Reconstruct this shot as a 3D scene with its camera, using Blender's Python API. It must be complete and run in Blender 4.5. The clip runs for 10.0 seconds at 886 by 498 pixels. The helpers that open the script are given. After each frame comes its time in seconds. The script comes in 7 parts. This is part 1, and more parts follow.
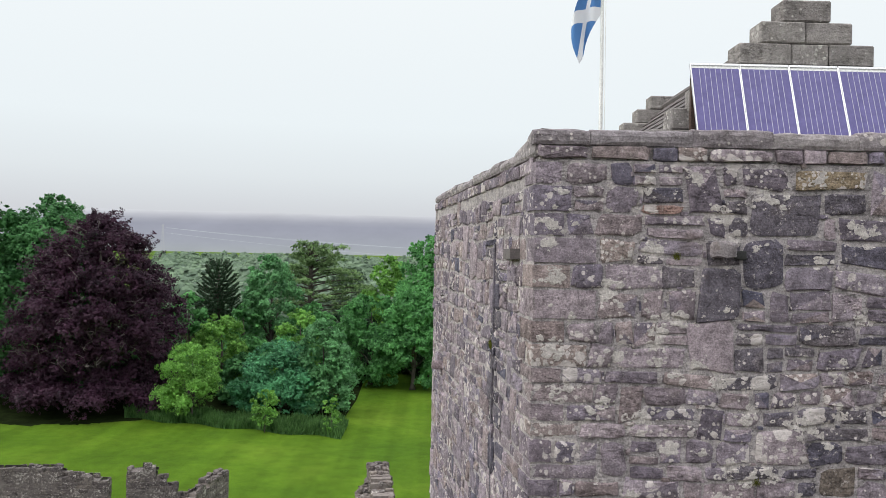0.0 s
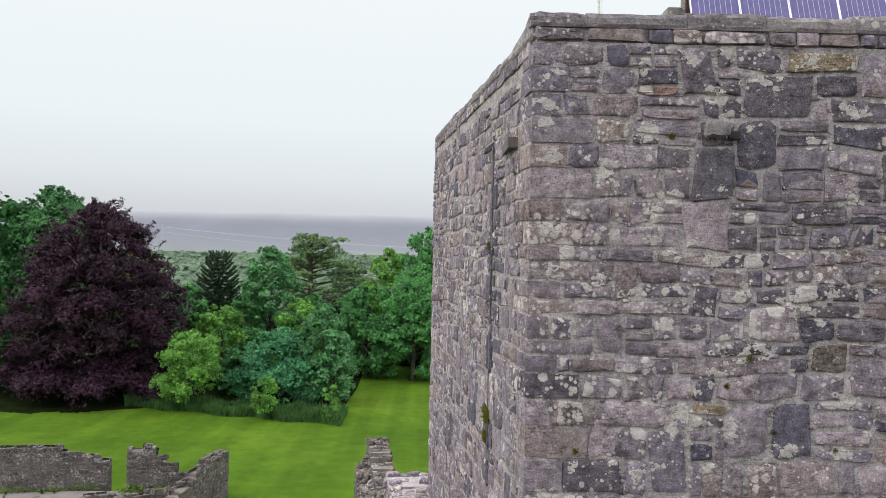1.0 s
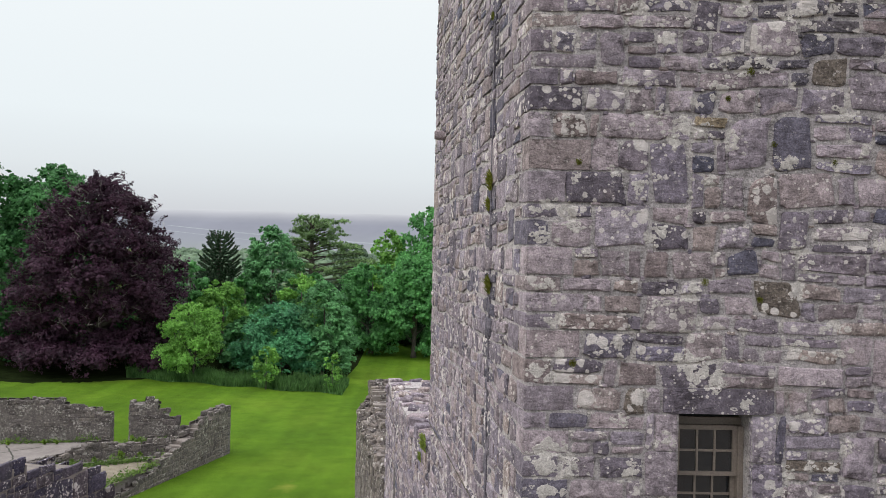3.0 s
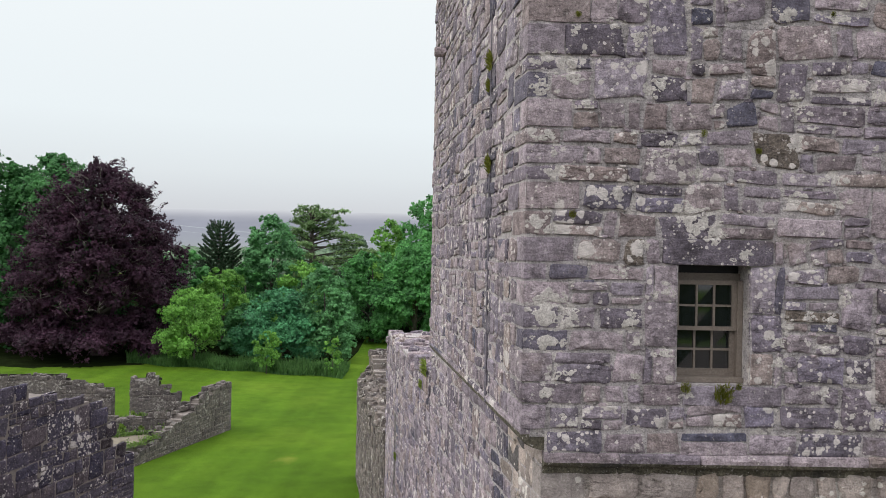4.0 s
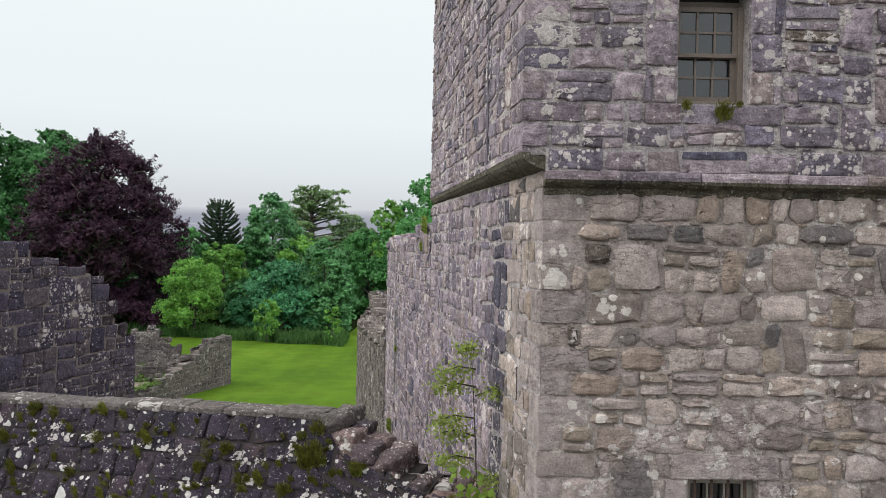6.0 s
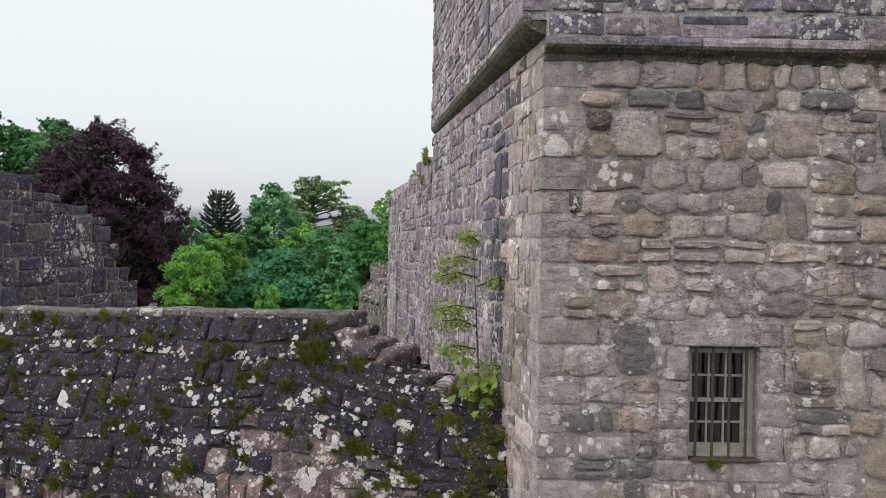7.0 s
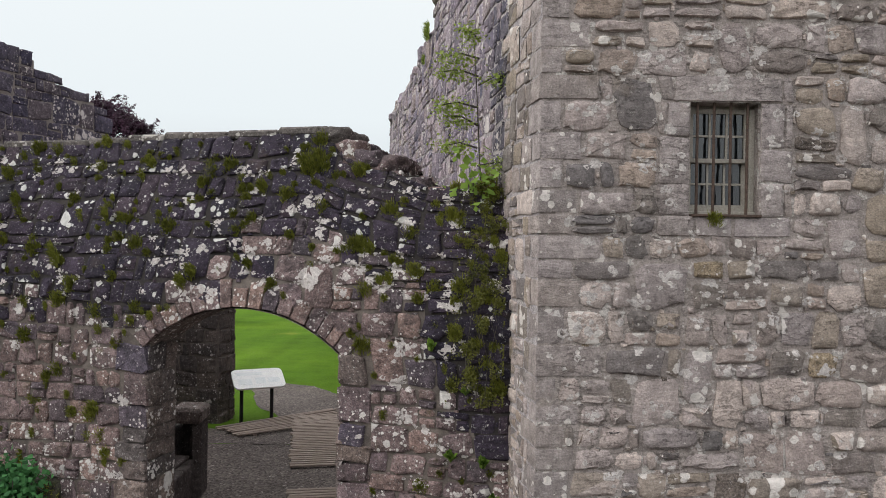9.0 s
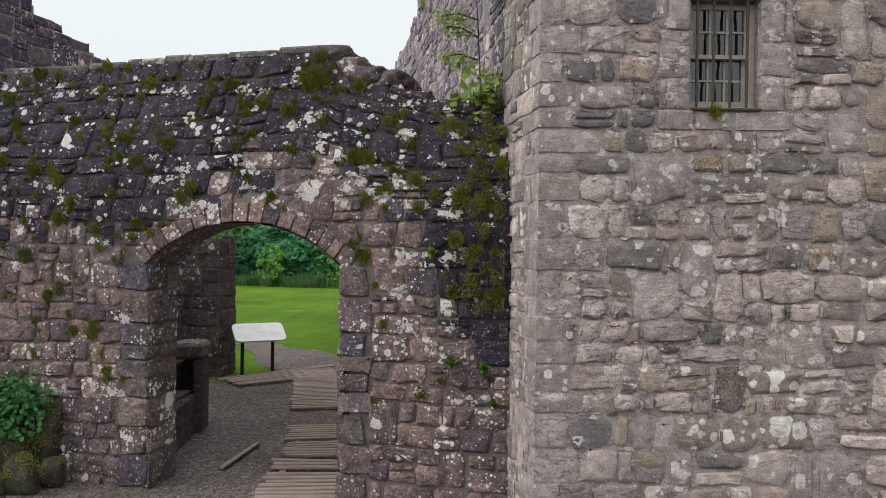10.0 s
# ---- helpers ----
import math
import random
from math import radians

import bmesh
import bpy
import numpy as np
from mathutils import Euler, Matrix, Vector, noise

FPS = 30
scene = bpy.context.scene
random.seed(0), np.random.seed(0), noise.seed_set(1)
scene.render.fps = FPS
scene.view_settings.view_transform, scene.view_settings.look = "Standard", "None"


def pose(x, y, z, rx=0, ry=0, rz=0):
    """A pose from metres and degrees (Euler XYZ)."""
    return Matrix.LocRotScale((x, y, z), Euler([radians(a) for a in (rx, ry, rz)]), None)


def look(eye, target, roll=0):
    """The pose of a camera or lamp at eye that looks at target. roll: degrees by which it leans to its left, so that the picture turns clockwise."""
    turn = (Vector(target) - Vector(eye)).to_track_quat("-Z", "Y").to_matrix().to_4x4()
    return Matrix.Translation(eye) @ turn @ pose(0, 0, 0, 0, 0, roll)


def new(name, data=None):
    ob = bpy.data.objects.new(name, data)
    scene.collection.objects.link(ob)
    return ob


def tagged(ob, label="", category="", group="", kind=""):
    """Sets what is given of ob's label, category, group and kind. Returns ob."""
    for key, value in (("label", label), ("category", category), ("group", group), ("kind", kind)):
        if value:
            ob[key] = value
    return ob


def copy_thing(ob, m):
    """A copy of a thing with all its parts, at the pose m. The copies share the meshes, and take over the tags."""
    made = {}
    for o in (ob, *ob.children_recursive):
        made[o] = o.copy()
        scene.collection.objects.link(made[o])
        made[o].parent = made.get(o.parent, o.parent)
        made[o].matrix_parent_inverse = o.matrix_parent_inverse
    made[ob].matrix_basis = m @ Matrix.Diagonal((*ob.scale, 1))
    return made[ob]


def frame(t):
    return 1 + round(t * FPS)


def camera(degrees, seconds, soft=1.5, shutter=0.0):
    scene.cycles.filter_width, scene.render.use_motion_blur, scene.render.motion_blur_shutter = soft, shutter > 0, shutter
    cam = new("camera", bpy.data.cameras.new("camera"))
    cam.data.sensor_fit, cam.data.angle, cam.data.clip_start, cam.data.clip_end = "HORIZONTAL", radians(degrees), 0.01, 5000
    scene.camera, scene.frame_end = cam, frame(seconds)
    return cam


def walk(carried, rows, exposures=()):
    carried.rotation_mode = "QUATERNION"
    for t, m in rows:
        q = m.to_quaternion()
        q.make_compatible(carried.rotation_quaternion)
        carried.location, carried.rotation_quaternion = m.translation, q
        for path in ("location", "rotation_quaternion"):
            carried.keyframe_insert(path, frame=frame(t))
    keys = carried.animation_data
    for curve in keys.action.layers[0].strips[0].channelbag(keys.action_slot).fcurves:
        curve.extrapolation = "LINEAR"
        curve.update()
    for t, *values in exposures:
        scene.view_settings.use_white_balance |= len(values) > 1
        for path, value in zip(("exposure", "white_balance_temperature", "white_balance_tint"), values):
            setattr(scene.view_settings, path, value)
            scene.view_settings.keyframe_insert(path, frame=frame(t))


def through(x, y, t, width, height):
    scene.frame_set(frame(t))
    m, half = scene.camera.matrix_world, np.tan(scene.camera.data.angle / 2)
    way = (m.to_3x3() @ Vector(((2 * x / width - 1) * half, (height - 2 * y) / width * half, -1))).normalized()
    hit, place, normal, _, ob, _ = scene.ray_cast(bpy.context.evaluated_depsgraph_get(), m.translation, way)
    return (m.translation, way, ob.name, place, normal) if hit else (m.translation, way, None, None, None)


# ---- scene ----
from mathutils.bvhtree import BVHTree

cam = camera(60.0, 10.0, soft=0.65)
PATH = [
    (0, (-0.011, 1.331, 14.889), (0.012, 3.331, 14.901), 1.2),
    (0.5, (-0.006, 1.288, 14.33), (0.018, 3.288, 14.342), 1.2),
    (1, (0.014, 1.216, 13.826), (0.038, 3.216, 13.838), 1.2),
    (1.5, (0.034, 1.165, 13.236), (0.057, 3.165, 13.248), 1.2),
    (2, (0.005, 1.14, 12.607), (0.027, 3.14, 12.619), 1.2),
    (2.5, (0.015, 1.145, 11.941), (0.037, 3.145, 11.952), 1.3),
    (4, (0.049, 1.109, 9.948), (0.071, 3.109, 9.955), 1.1),
    (4.5, (0.061, 1.109, 9.308), (0.083, 3.109, 9.313), 1.1),
    (5, (0.065, 1.092, 8.666), (0.088, 3.092, 8.671), 1.2),
    (5.5, (0.071, 1.08, 8.039), (0.094, 3.08, 8.043), 1.2),
    (7, (0.099, 1.082, 6.216), (0.119, 3.082, 6.215), 1.0),
    (7.5, (0.113, 1.072, 5.628), (0.131, 3.072, 5.627), 0.9),
    (8, (0.118, 1.063, 5.057), (0.136, 3.063, 5.054), 0.9),
    (8.5, (0.124, 1.063, 4.509), (0.141, 3.063, 4.505), 0.9),
    (9, (0.131, 1.056, 3.996), (0.148, 3.056, 3.989), 0.9),
    (9.5, (0.137, 1.046, 3.512), (0.154, 3.046, 3.499), 0.8),
    (10, (0.139, 1.038, 3.057), (0.156, 3.038, 3.04), 0.8),
]
walk(cam, [(t, look(eye, target, roll)) for t, eye, target, roll in PATH])

# ---- sky and light: overcast day, bright cloud overhead, mist low down ----
world = bpy.data.worlds.new("overcast_sky")
scene.world = world
world.use_nodes = True
wt = world.node_tree
wt.nodes.clear()


def wnode(kind, **props):
    n = wt.nodes.new(kind)
    for key, value in props.items():
        setattr(n, key, value)
    return n


SUN_UP, SUN_ROUND = 45.0, 245.0
sky = wnode("ShaderNodeTexSky", sky_type="NISHITA", sun_disc=False, sun_elevation=radians(SUN_UP), sun_rotation=radians(SUN_ROUND))
coord = wnode("ShaderNodeTexCoord")
split = wnode("ShaderNodeSeparateXYZ")
ramp = wnode("ShaderNodeValToRGB")
els = ramp.color_ramp.elements
els[0].position, els[0].color = 0.0, (0.56, 0.57, 0.62, 1)
els[1].position, els[1].color = 1.0, (2.0, 2.02, 2.06, 1)
for pos, col in ((0.038, (0.575, 0.588, 0.635, 1)), (0.095, (0.71, 0.745, 0.768, 1)), (0.16, (0.80, 0.85, 0.865, 1)), (0.32, (0.865, 0.905, 0.91, 1)), (0.5, (1.35, 1.37, 1.40, 1))):
    e = els.new(pos)
    e.color = col
cloud = wnode("ShaderNodeBackground")
clear = wnode("ShaderNodeBackground")
both = wnode("ShaderNodeAddShader")
wout = wnode("ShaderNodeOutputWorld")
clear.inputs["Strength"].default_value = 0.012
cloud.inputs["Strength"].default_value = 1.0
wt.links.new(coord.outputs["Generated"], split.inputs[0])
wt.links.new(split.outputs["Z"], ramp.inputs[0])
wt.links.new(ramp.outputs[0], cloud.inputs["Color"])
wt.links.new(sky.outputs[0], clear.inputs["Color"])
wt.links.new(cloud.outputs[0], both.inputs[0])
wt.links.new(clear.outputs[0], both.inputs[1])
wt.links.new(both.outputs[0], wout.inputs[0])

sun = new("sun", bpy.data.lights.new("sun", "SUN"))
sun.data.energy, sun.data.angle, sun.data.color = 1.75, radians(50), (1.0, 0.97, 0.93)
sun.matrix_world = look((-30, -7, 19), (0, 0, 0))
scene.view_settings.exposure = 0.0


# ---- materials ----
def material(name, rough=0.9, metal=0.0, spec=0.3):
    m = bpy.data.materials.new(name)
    m.use_nodes = True
    b = m.node_tree.nodes["Principled BSDF"]
    b.inputs["Roughness"].default_value, b.inputs["Metallic"].default_value = rough, metal
    b.inputs["Specular IOR Level"].default_value = spec
    return m, m.node_tree, b


def add(tree, kind, **props):
    n = tree.nodes.new(kind)
    for key, value in props.items():
        setattr(n, key, value)
    return n


def wire(tree, a, b):
    tree.links.new(a, b)


def noise_tex(tree, scale, detail=4.0, rough=0.6, vector=None, kind="ShaderNodeTexNoise"):
    n = add(tree, kind)
    n.inputs["Scale"].default_value = scale
    if kind == "ShaderNodeTexNoise":
        n.inputs["Detail"].default_value, n.inputs["Roughness"].default_value = detail, rough
    if vector is not None:
        wire(tree, vector, n.inputs["Vector"])
    return n


def ramp_of(tree, source, stops, interp="LINEAR"):
    r = add(tree, "ShaderNodeValToRGB")
    r.color_ramp.interpolation = interp
    e = r.color_ramp.elements
    while len(e) < len(stops):
        e.new(0.5)
    for el, (p, c) in zip(e, stops):
        el.position = p
        el.color = (*c, 1) if len(c) == 3 else c
    wire(tree, source, r.inputs[0])
    return r


def grey(v):
    return (v, v, v)


def mix(tree, fac, a, b, how="MIX"):
    n = add(tree, "ShaderNodeMix", data_type="RGBA", blend_type=how)
    for sock, v in ((n.inputs[0], fac), (n.inputs[6], a), (n.inputs[7], b)):
        if isinstance(v, (int, float)):
            sock.default_value = v
        elif isinstance(v, tuple):
            sock.default_value = (*v, 1)
        else:
            wire(tree, v, sock)
    return n.outputs[2]


def bump_of(tree, b, height, strength=0.5, distance=0.02, normal=None):
    n = add(tree, "ShaderNodeBump")
    n.inputs["Strength"].default_value, n.inputs["Distance"].default_value = strength, distance
    wire(tree, height, n.inputs["Height"])
    if normal is not None:
        wire(tree, normal, n.inputs["Normal"])
    wire(tree, n.outputs[0], b.inputs["Normal"])
    return n.outputs[0]


def stone_material(name, tones, lichen=0.5, lichen_col=(0.55, 0.50, 0.485), islands=False, dark=0.0, green=0.0, spots=0.5, sizes=3, speckle=1.0, mottle=1.0, vary=0.2):
    """Weathered stone: a tone for each block, grain, crusts of pale lichen (more on some blocks), dark algae."""
    m, t, b = material(name, 0.92, 0, 0.25)
    pos = add(t, "ShaderNodeNewGeometry")
    vec = pos.outputs["Position"]
    rnd = pos.outputs["Random Per Island"] if islands else add(t, "ShaderNodeObjectInfo").outputs["Random"]
    base = ramp_of(t, rnd, [(i / (len(tones) - 1), c) for i, c in enumerate(tones)])
    big = noise_tex(t, 1.1, 3, 0.6, vec)
    mid = noise_tex(t, 9.0, 6, 0.7, vec)
    fine = noise_tex(t, 55.0, 5, 0.7, vec)
    col = mix(t, 1.0, base.outputs[0], ramp_of(t, mid.outputs[0], [(0.33, grey(1 - 0.45 * mottle)), (0.5, grey(1.0)), (0.67, grey(1 + 0.5 * mottle))]).outputs[0], "MULTIPLY")
    col = mix(t, 1.0, col, ramp_of(t, fine.outputs[0], [(0.38, grey(1 - 0.38 * speckle)), (0.62, grey(1 + 0.36 * speckle))]).outputs[0], "MULTIPLY")
    # brown iron staining
    stain = noise_tex(t, 2.3, 4, 0.65, vec)
    col = mix(t, ramp_of(t, stain.outputs[0], [(0.60, grey(0)), (0.78, grey(0.32))]).outputs[0], col, (0.20, 0.145, 0.09))
    if dark:
        dk = noise_tex(t, 1.6, 5, 0.7, vec)
        col = mix(t, ramp_of(t, dk.outputs[0], [(0.62 - 0.3 * dark, grey(0)), (0.80 - 0.2 * dark, grey(0.85))]).outputs[0], col, (0.035, 0.033, 0.036))
    if green:
        gn = noise_tex(t, 2.8, 6, 0.75, vec)
        col = mix(t, ramp_of(t, gn.outputs[0], [(0.66 - 0.2 * green, grey(0)), (0.82 - 0.2 * green, grey(0.8))]).outputs[0], col, (0.085, 0.095, 0.025))
    # crusts of lichen, gathered in patches with ragged edges
    where = noise_tex(t, 1.4, 3, 0.6, vec)
    edge = noise_tex(t, 9.0, 5, 0.60, vec)
    s = add(t, "ShaderNodeMath", operation="MULTIPLY_ADD")
    wire(t, where.outputs[0], s.inputs[0])
    s.inputs[1].default_value = 0.75
    wire(t, edge.outputs[0], s.inputs[2])
    own_share = add(t, "ShaderNodeMath", operation="MULTIPLY")
    wire(t, rnd, own_share.inputs[0])
    own_share.inputs[1].default_value = 7.31
    share = add(t, "ShaderNodeMath", operation="FRACT")
    wire(t, own_share.outputs[0], share.inputs[0])
    s_block = add(t, "ShaderNodeMath", operation="MULTIPLY_ADD")
    wire(t, share.outputs[0], s_block.inputs[0])
    s_block.inputs[1].default_value = vary
    wire(t, s.outputs[0], s_block.inputs[2])
    crust = ramp_of(t, s_block.outputs[0], [(0.0, grey(0)), (1.0, grey(1))])
    crust.color_ramp.elements[0].position = min(1.0, 0.985 - 0.11 * lichen + 0.5 * vary)
    crust.color_ramp.elements[1].position = min(1.0, 1.025 - 0.11 * lichen + 0.5 * vary)
    pale = mix(t, 1.0, lichen_col, ramp_of(t, fine.outputs[0], [(0.34, grey(0.62)), (0.66, grey(1.18))]).outputs[0], "MULTIPLY")
    col = mix(t, crust.outputs[0], col, pale)
    # fine pale and dark flecks
    fleck = noise_tex(t, 26.0, 6, 0.75, vec)
    col = mix(t, ramp_of(t, fleck.outputs[0], [(0.59, grey(0)), (0.64, grey(0.75 * speckle))]).outputs[0], col, lichen_col)
    col = mix(t, ramp_of(t, fleck.outputs[0], [(0.36, grey(0.75 * speckle)), (0.42, grey(0))]).outputs[0], col, (0.055, 0.048, 0.05))
    # cracks along the bed of the stone
    lay_map = add(t, "ShaderNodeMapping")
    lay_map.inputs["Scale"].default_value = (1.0, 1.0, 2.6)
    lay_map.inputs["Rotation"].default_value = (0.12, 0.2, 0)
    wire(t, vec, lay_map.inputs["Vector"])
    crk = noise_tex(t, 4.2, 5, 0.62, lay_map.outputs[0])
    off = add(t, "ShaderNodeMath", operation="SUBTRACT")
    wire(t, crk.outputs[0], off.inputs[0])
    off.inputs[1].default_value = 0.5
    ab = add(t, "ShaderNodeMath", operation="ABSOLUTE")
    wire(t, off.outputs[0], ab.inputs[0])
    crack = ramp_of(t, ab.outputs[0], [(0.0, grey(0)), (0.022, grey(1))])
    some = ramp_of(t, big.outputs[0], [(0.44, grey(0)), (0.56, grey(0.75))])
    deep = mix(t, some.outputs[0], (1, 1, 1), crack.outputs[0])
    col = mix(t, 1.0, col, mix(t, deep, (0.46, 0.44, 0.44), (1, 1, 1)), "MULTIPLY")
    # round crisp rosettes, large and small, each of its own size, gathered in places
    for size, reach, first in ((4.2, 0.78, 0.60 - 0.16 * spots), (11.0, 0.80, 0.56 - 0.14 * spots), (24.0, 0.85, 0.52 - 0.14 * spots))[:sizes]:
        vor = noise_tex(t, size, vector=vec, kind="ShaderNodeTexVoronoi")
        rag = noise_tex(t, size * 2.6, 4, 0.65, vec)
        d1 = add(t, "ShaderNodeMath", operation="MULTIPLY_ADD")
        wire(t, rag.outputs[0], d1.inputs[0])
        d1.inputs[1].default_value = 0.55
        wire(t, vor.outputs["Distance"], d1.inputs[2])
        own = add(t, "ShaderNodeSeparateColor")
        wire(t, vor.outputs["Color"], own.inputs[0])
        rad = add(t, "ShaderNodeMath", operation="SUBTRACT")
        wire(t, own.outputs[0], rad.inputs[0])
        rad.inputs[1].default_value = first
        grow = add(t, "ShaderNodeMath", operation="MULTIPLY_ADD")
        wire(t, rad.outputs[0], grow.inputs[0])
        grow.inputs[1].default_value = reach
        grow.inputs[2].default_value = 0.275
        place = add(t, "ShaderNodeMath", operation="MULTIPLY_ADD")
        wire(t, where.outputs[0], place.inputs[0])
        place.inputs[1].default_value = 0.9
        wire(t, grow.outputs[0], place.inputs[2])
        lush = add(t, "ShaderNodeMath", operation="MULTIPLY_ADD")
        wire(t, share.outputs[0], lush.inputs[0])
        lush.inputs[1].default_value = 0.55 if vary else 0.0
        wire(t, place.outputs[0], lush.inputs[2])
        less = add(t, "ShaderNodeMath", operation="SUBTRACT")
        wire(t, lush.outputs[0], less.inputs[0])
        less.inputs[1].default_value = 0.36 if vary else 0.05
        cut = add(t, "ShaderNodeMath", operation="SUBTRACT")
        wire(t, less.outputs[0], cut.inputs[0])
        wire(t, d1.outputs[0], cut.inputs[1])
        ros = ramp_of(t, cut.outputs[0], [(0.45, grey(0)), (0.49, grey(0.92))])
        col = mix(t, ros.outputs[0], col, mix(t, 1.0, tuple(min(0.74, c * 1.15) for c in lichen_col), ramp_of(t, rag.outputs[0], [(0.3, grey(0.72)), (0.6, grey(1.1))]).outputs[0], "MULTIPLY"))
    wire(t, col, b.inputs["Base Color"])
    h = add(t, "ShaderNodeMath", operation="MULTIPLY_ADD")
    wire(t, mid.outputs[0], h.inputs[0])
    h.inputs[1].default_value = 1.6
    wire(t, fine.outputs[0], h.inputs[2])
    h2 = add(t, "ShaderNodeMath", operation="MULTIPLY_ADD")
    wire(t, deep, h2.inputs[0])
    h2.inputs[1].default_value = 0.7
    wire(t, h.outputs[0], h2.inputs[2])
    bed_map = add(t, "ShaderNodeMapping")
    bed_map.inputs["Scale"].default_value = (1.6, 1.6, 9.0)
    bed_map.inputs["Rotation"].default_value = (0.05, 0.08, 0)
    wire(t, vec, bed_map.inputs["Vector"])
    bed = noise_tex(t, 2.6, 5, 0.6, bed_map.outputs[0])
    h3 = add(t, "ShaderNodeMath", operation="MULTIPLY_ADD")
    wire(t, bed.outputs[0], h3.inputs[0])
    h3.inputs[1].default_value = 0.7
    wire(t, h2.outputs[0], h3.inputs[2])
    bump_of(t, b, h3.outputs[0], 0.8, 0.024)
    return m


def plain_material(name, a, b_col, scale=8.0, rough=0.85, metal=0.0, spec=0.3, bump=0.3, dist=0.01, stretch=None, fine=60.0):
    """A surface of two tones at two scales, with fine relief."""
    m, t, b = material(name, rough, metal, spec)
    vec = add(t, "ShaderNodeNewGeometry").outputs["Position"]
    if stretch:
        mp = add(t, "ShaderNodeMapping")
        mp.inputs["Scale"].default_value = stretch
        wire(t, vec, mp.inputs["Vector"])
        vec = mp.outputs[0]
    n1, n2 = noise_tex(t, scale, 5, 0.65, vec), noise_tex(t, fine, 4, 0.7, vec)
    col = ramp_of(t, n1.outputs[0], [(0.3, a), (0.7, b_col)]).outputs[0]
    col = mix(t, 1.0, col, ramp_of(t, n2.outputs[0], [(0.3, grey(0.75)), (0.7, grey(1.25))]).outputs[0], "MULTIPLY")
    wire(t, col, b.inputs["Base Color"])
    if bump:
        bump_of(t, b, n2.outputs[0], bump, dist)
    return m


def leaf_material(name, dark_c, light_c, through=0.25, rough=0.55, clump=0.45):
    """Leaves: each its own tone, clumps lighter or darker, some light passing through."""
    m, t, b = material(name, rough, 0, 0.16)
    g = add(t, "ShaderNodeNewGeometry")
    patch = noise_tex(t, clump, 3, 0.6, g.outputs["Position"])
    v = add(t, "ShaderNodeMath", operation="MULTIPLY_ADD")
    wire(t, g.outputs["Random Per Island"], v.inputs[0])
    v.inputs[1].default_value = 0.34
    wire(t, patch.outputs[0], v.inputs[2])
    col = ramp_of(t, v.outputs[0], [(0.34, tuple(c * 0.65 for c in dark_c)), (0.94, tuple(c * 1.15 for c in light_c))]).outputs[0]
    wire(t, col, b.inputs["Base Color"])
    tr = add(t, "ShaderNodeBsdfTranslucent")
    wire(t, col, tr.inputs["Color"])
    ms = add(t, "ShaderNodeMixShader")
    ms.inputs[0].default_value = through
    wire(t, b.outputs[0], ms.inputs[1])
    wire(t, tr.outputs[0], ms.inputs[2])
    wire(t, ms.outputs[0], t.nodes["Material Output"].inputs["Surface"])
    return m


UP_TONES = [(0.176, 0.148, 0.183), (0.307, 0.257, 0.285), (0.372, 0.306, 0.331), (0.251, 0.197, 0.192), (0.208, 0.182, 0.24), (0.386, 0.318, 0.346), (0.307, 0.264, 0.311), (0.126, 0.106, 0.132), (0.277, 0.233, 0.27), (0.333, 0.267, 0.25), (0.222, 0.183, 0.218), (0.106, 0.103, 0.144)]
LOW_TONES = [(0.335, 0.283, 0.272), (0.45, 0.38, 0.345), (0.511, 0.426, 0.384), (0.378, 0.315, 0.298), (0.334, 0.263, 0.217), (0.566, 0.475, 0.432), (0.3, 0.259, 0.253), (0.429, 0.363, 0.342), (0.255, 0.211, 0.19), (0.181, 0.162, 0.161), (0.291, 0.238, 0.19), (0.374, 0.31, 0.262), (0.132, 0.122, 0.123)]
CUR_TONES = [(0.121, 0.088, 0.092), (0.19, 0.14, 0.138), (0.243, 0.173, 0.164), (0.087, 0.07, 0.083), (0.268, 0.183, 0.158), (0.17, 0.126, 0.134)]
upper_stone = stone_material("weathered_grey_purple_stone", UP_TONES, 0.62, spots=0.28, vary=0.26, speckle=0.7)
upper_stone_far = stone_material("weathered_grey_purple_rubble", UP_TONES, 0.62, islands=True, spots=0.28, vary=0.26, speckle=0.7)
lower_stone = stone_material("pale_grey_stone", LOW_TONES, 0.12, (0.62, 0.575, 0.54), spots=0.2, sizes=2, speckle=0.5, mottle=0.62)
quoin_stone = stone_material("pale_dressed_stone", [(0.335, 0.290, 0.283), (0.400, 0.347, 0.333), (0.280, 0.243, 0.233), (0.365, 0.310, 0.286)], 0.10, (0.62, 0.575, 0.54), spots=0.12, sizes=2, speckle=0.45, mottle=0.7)
lower_stone_far = stone_material("pale_grey_rubble", LOW_TONES, 0.12, (0.62, 0.575, 0.54), islands=True, spots=0.2, sizes=2, speckle=0.5, mottle=0.62)
curtain_stone = stone_material("dark_lichened_stone", CUR_TONES, 0.40, (0.60, 0.57, 0.54), dark=0.30, green=0.25, spots=0.3)
curtain_stone_far = stone_material("dark_lichened_rubble", CUR_TONES, 0.40, (0.60, 0.57, 0.54), islands=True, dark=0.30, green=0.25, spots=0.3)
SLAB_TONES = [(0.034, 0.028, 0.043), (0.052, 0.038, 0.056), (0.027, 0.023, 0.036), (0.063, 0.044, 0.056)]
# algae colour, darkened further for the shade under the string course
algae_shade_stone = stone_material("algae_and_shade_dark_stone", [(0.10, 0.092, 0.066), (0.135, 0.12, 0.09), (0.085, 0.082, 0.06)], -0.3, islands=True, dark=0.35, green=0.2, spots=-0.6)
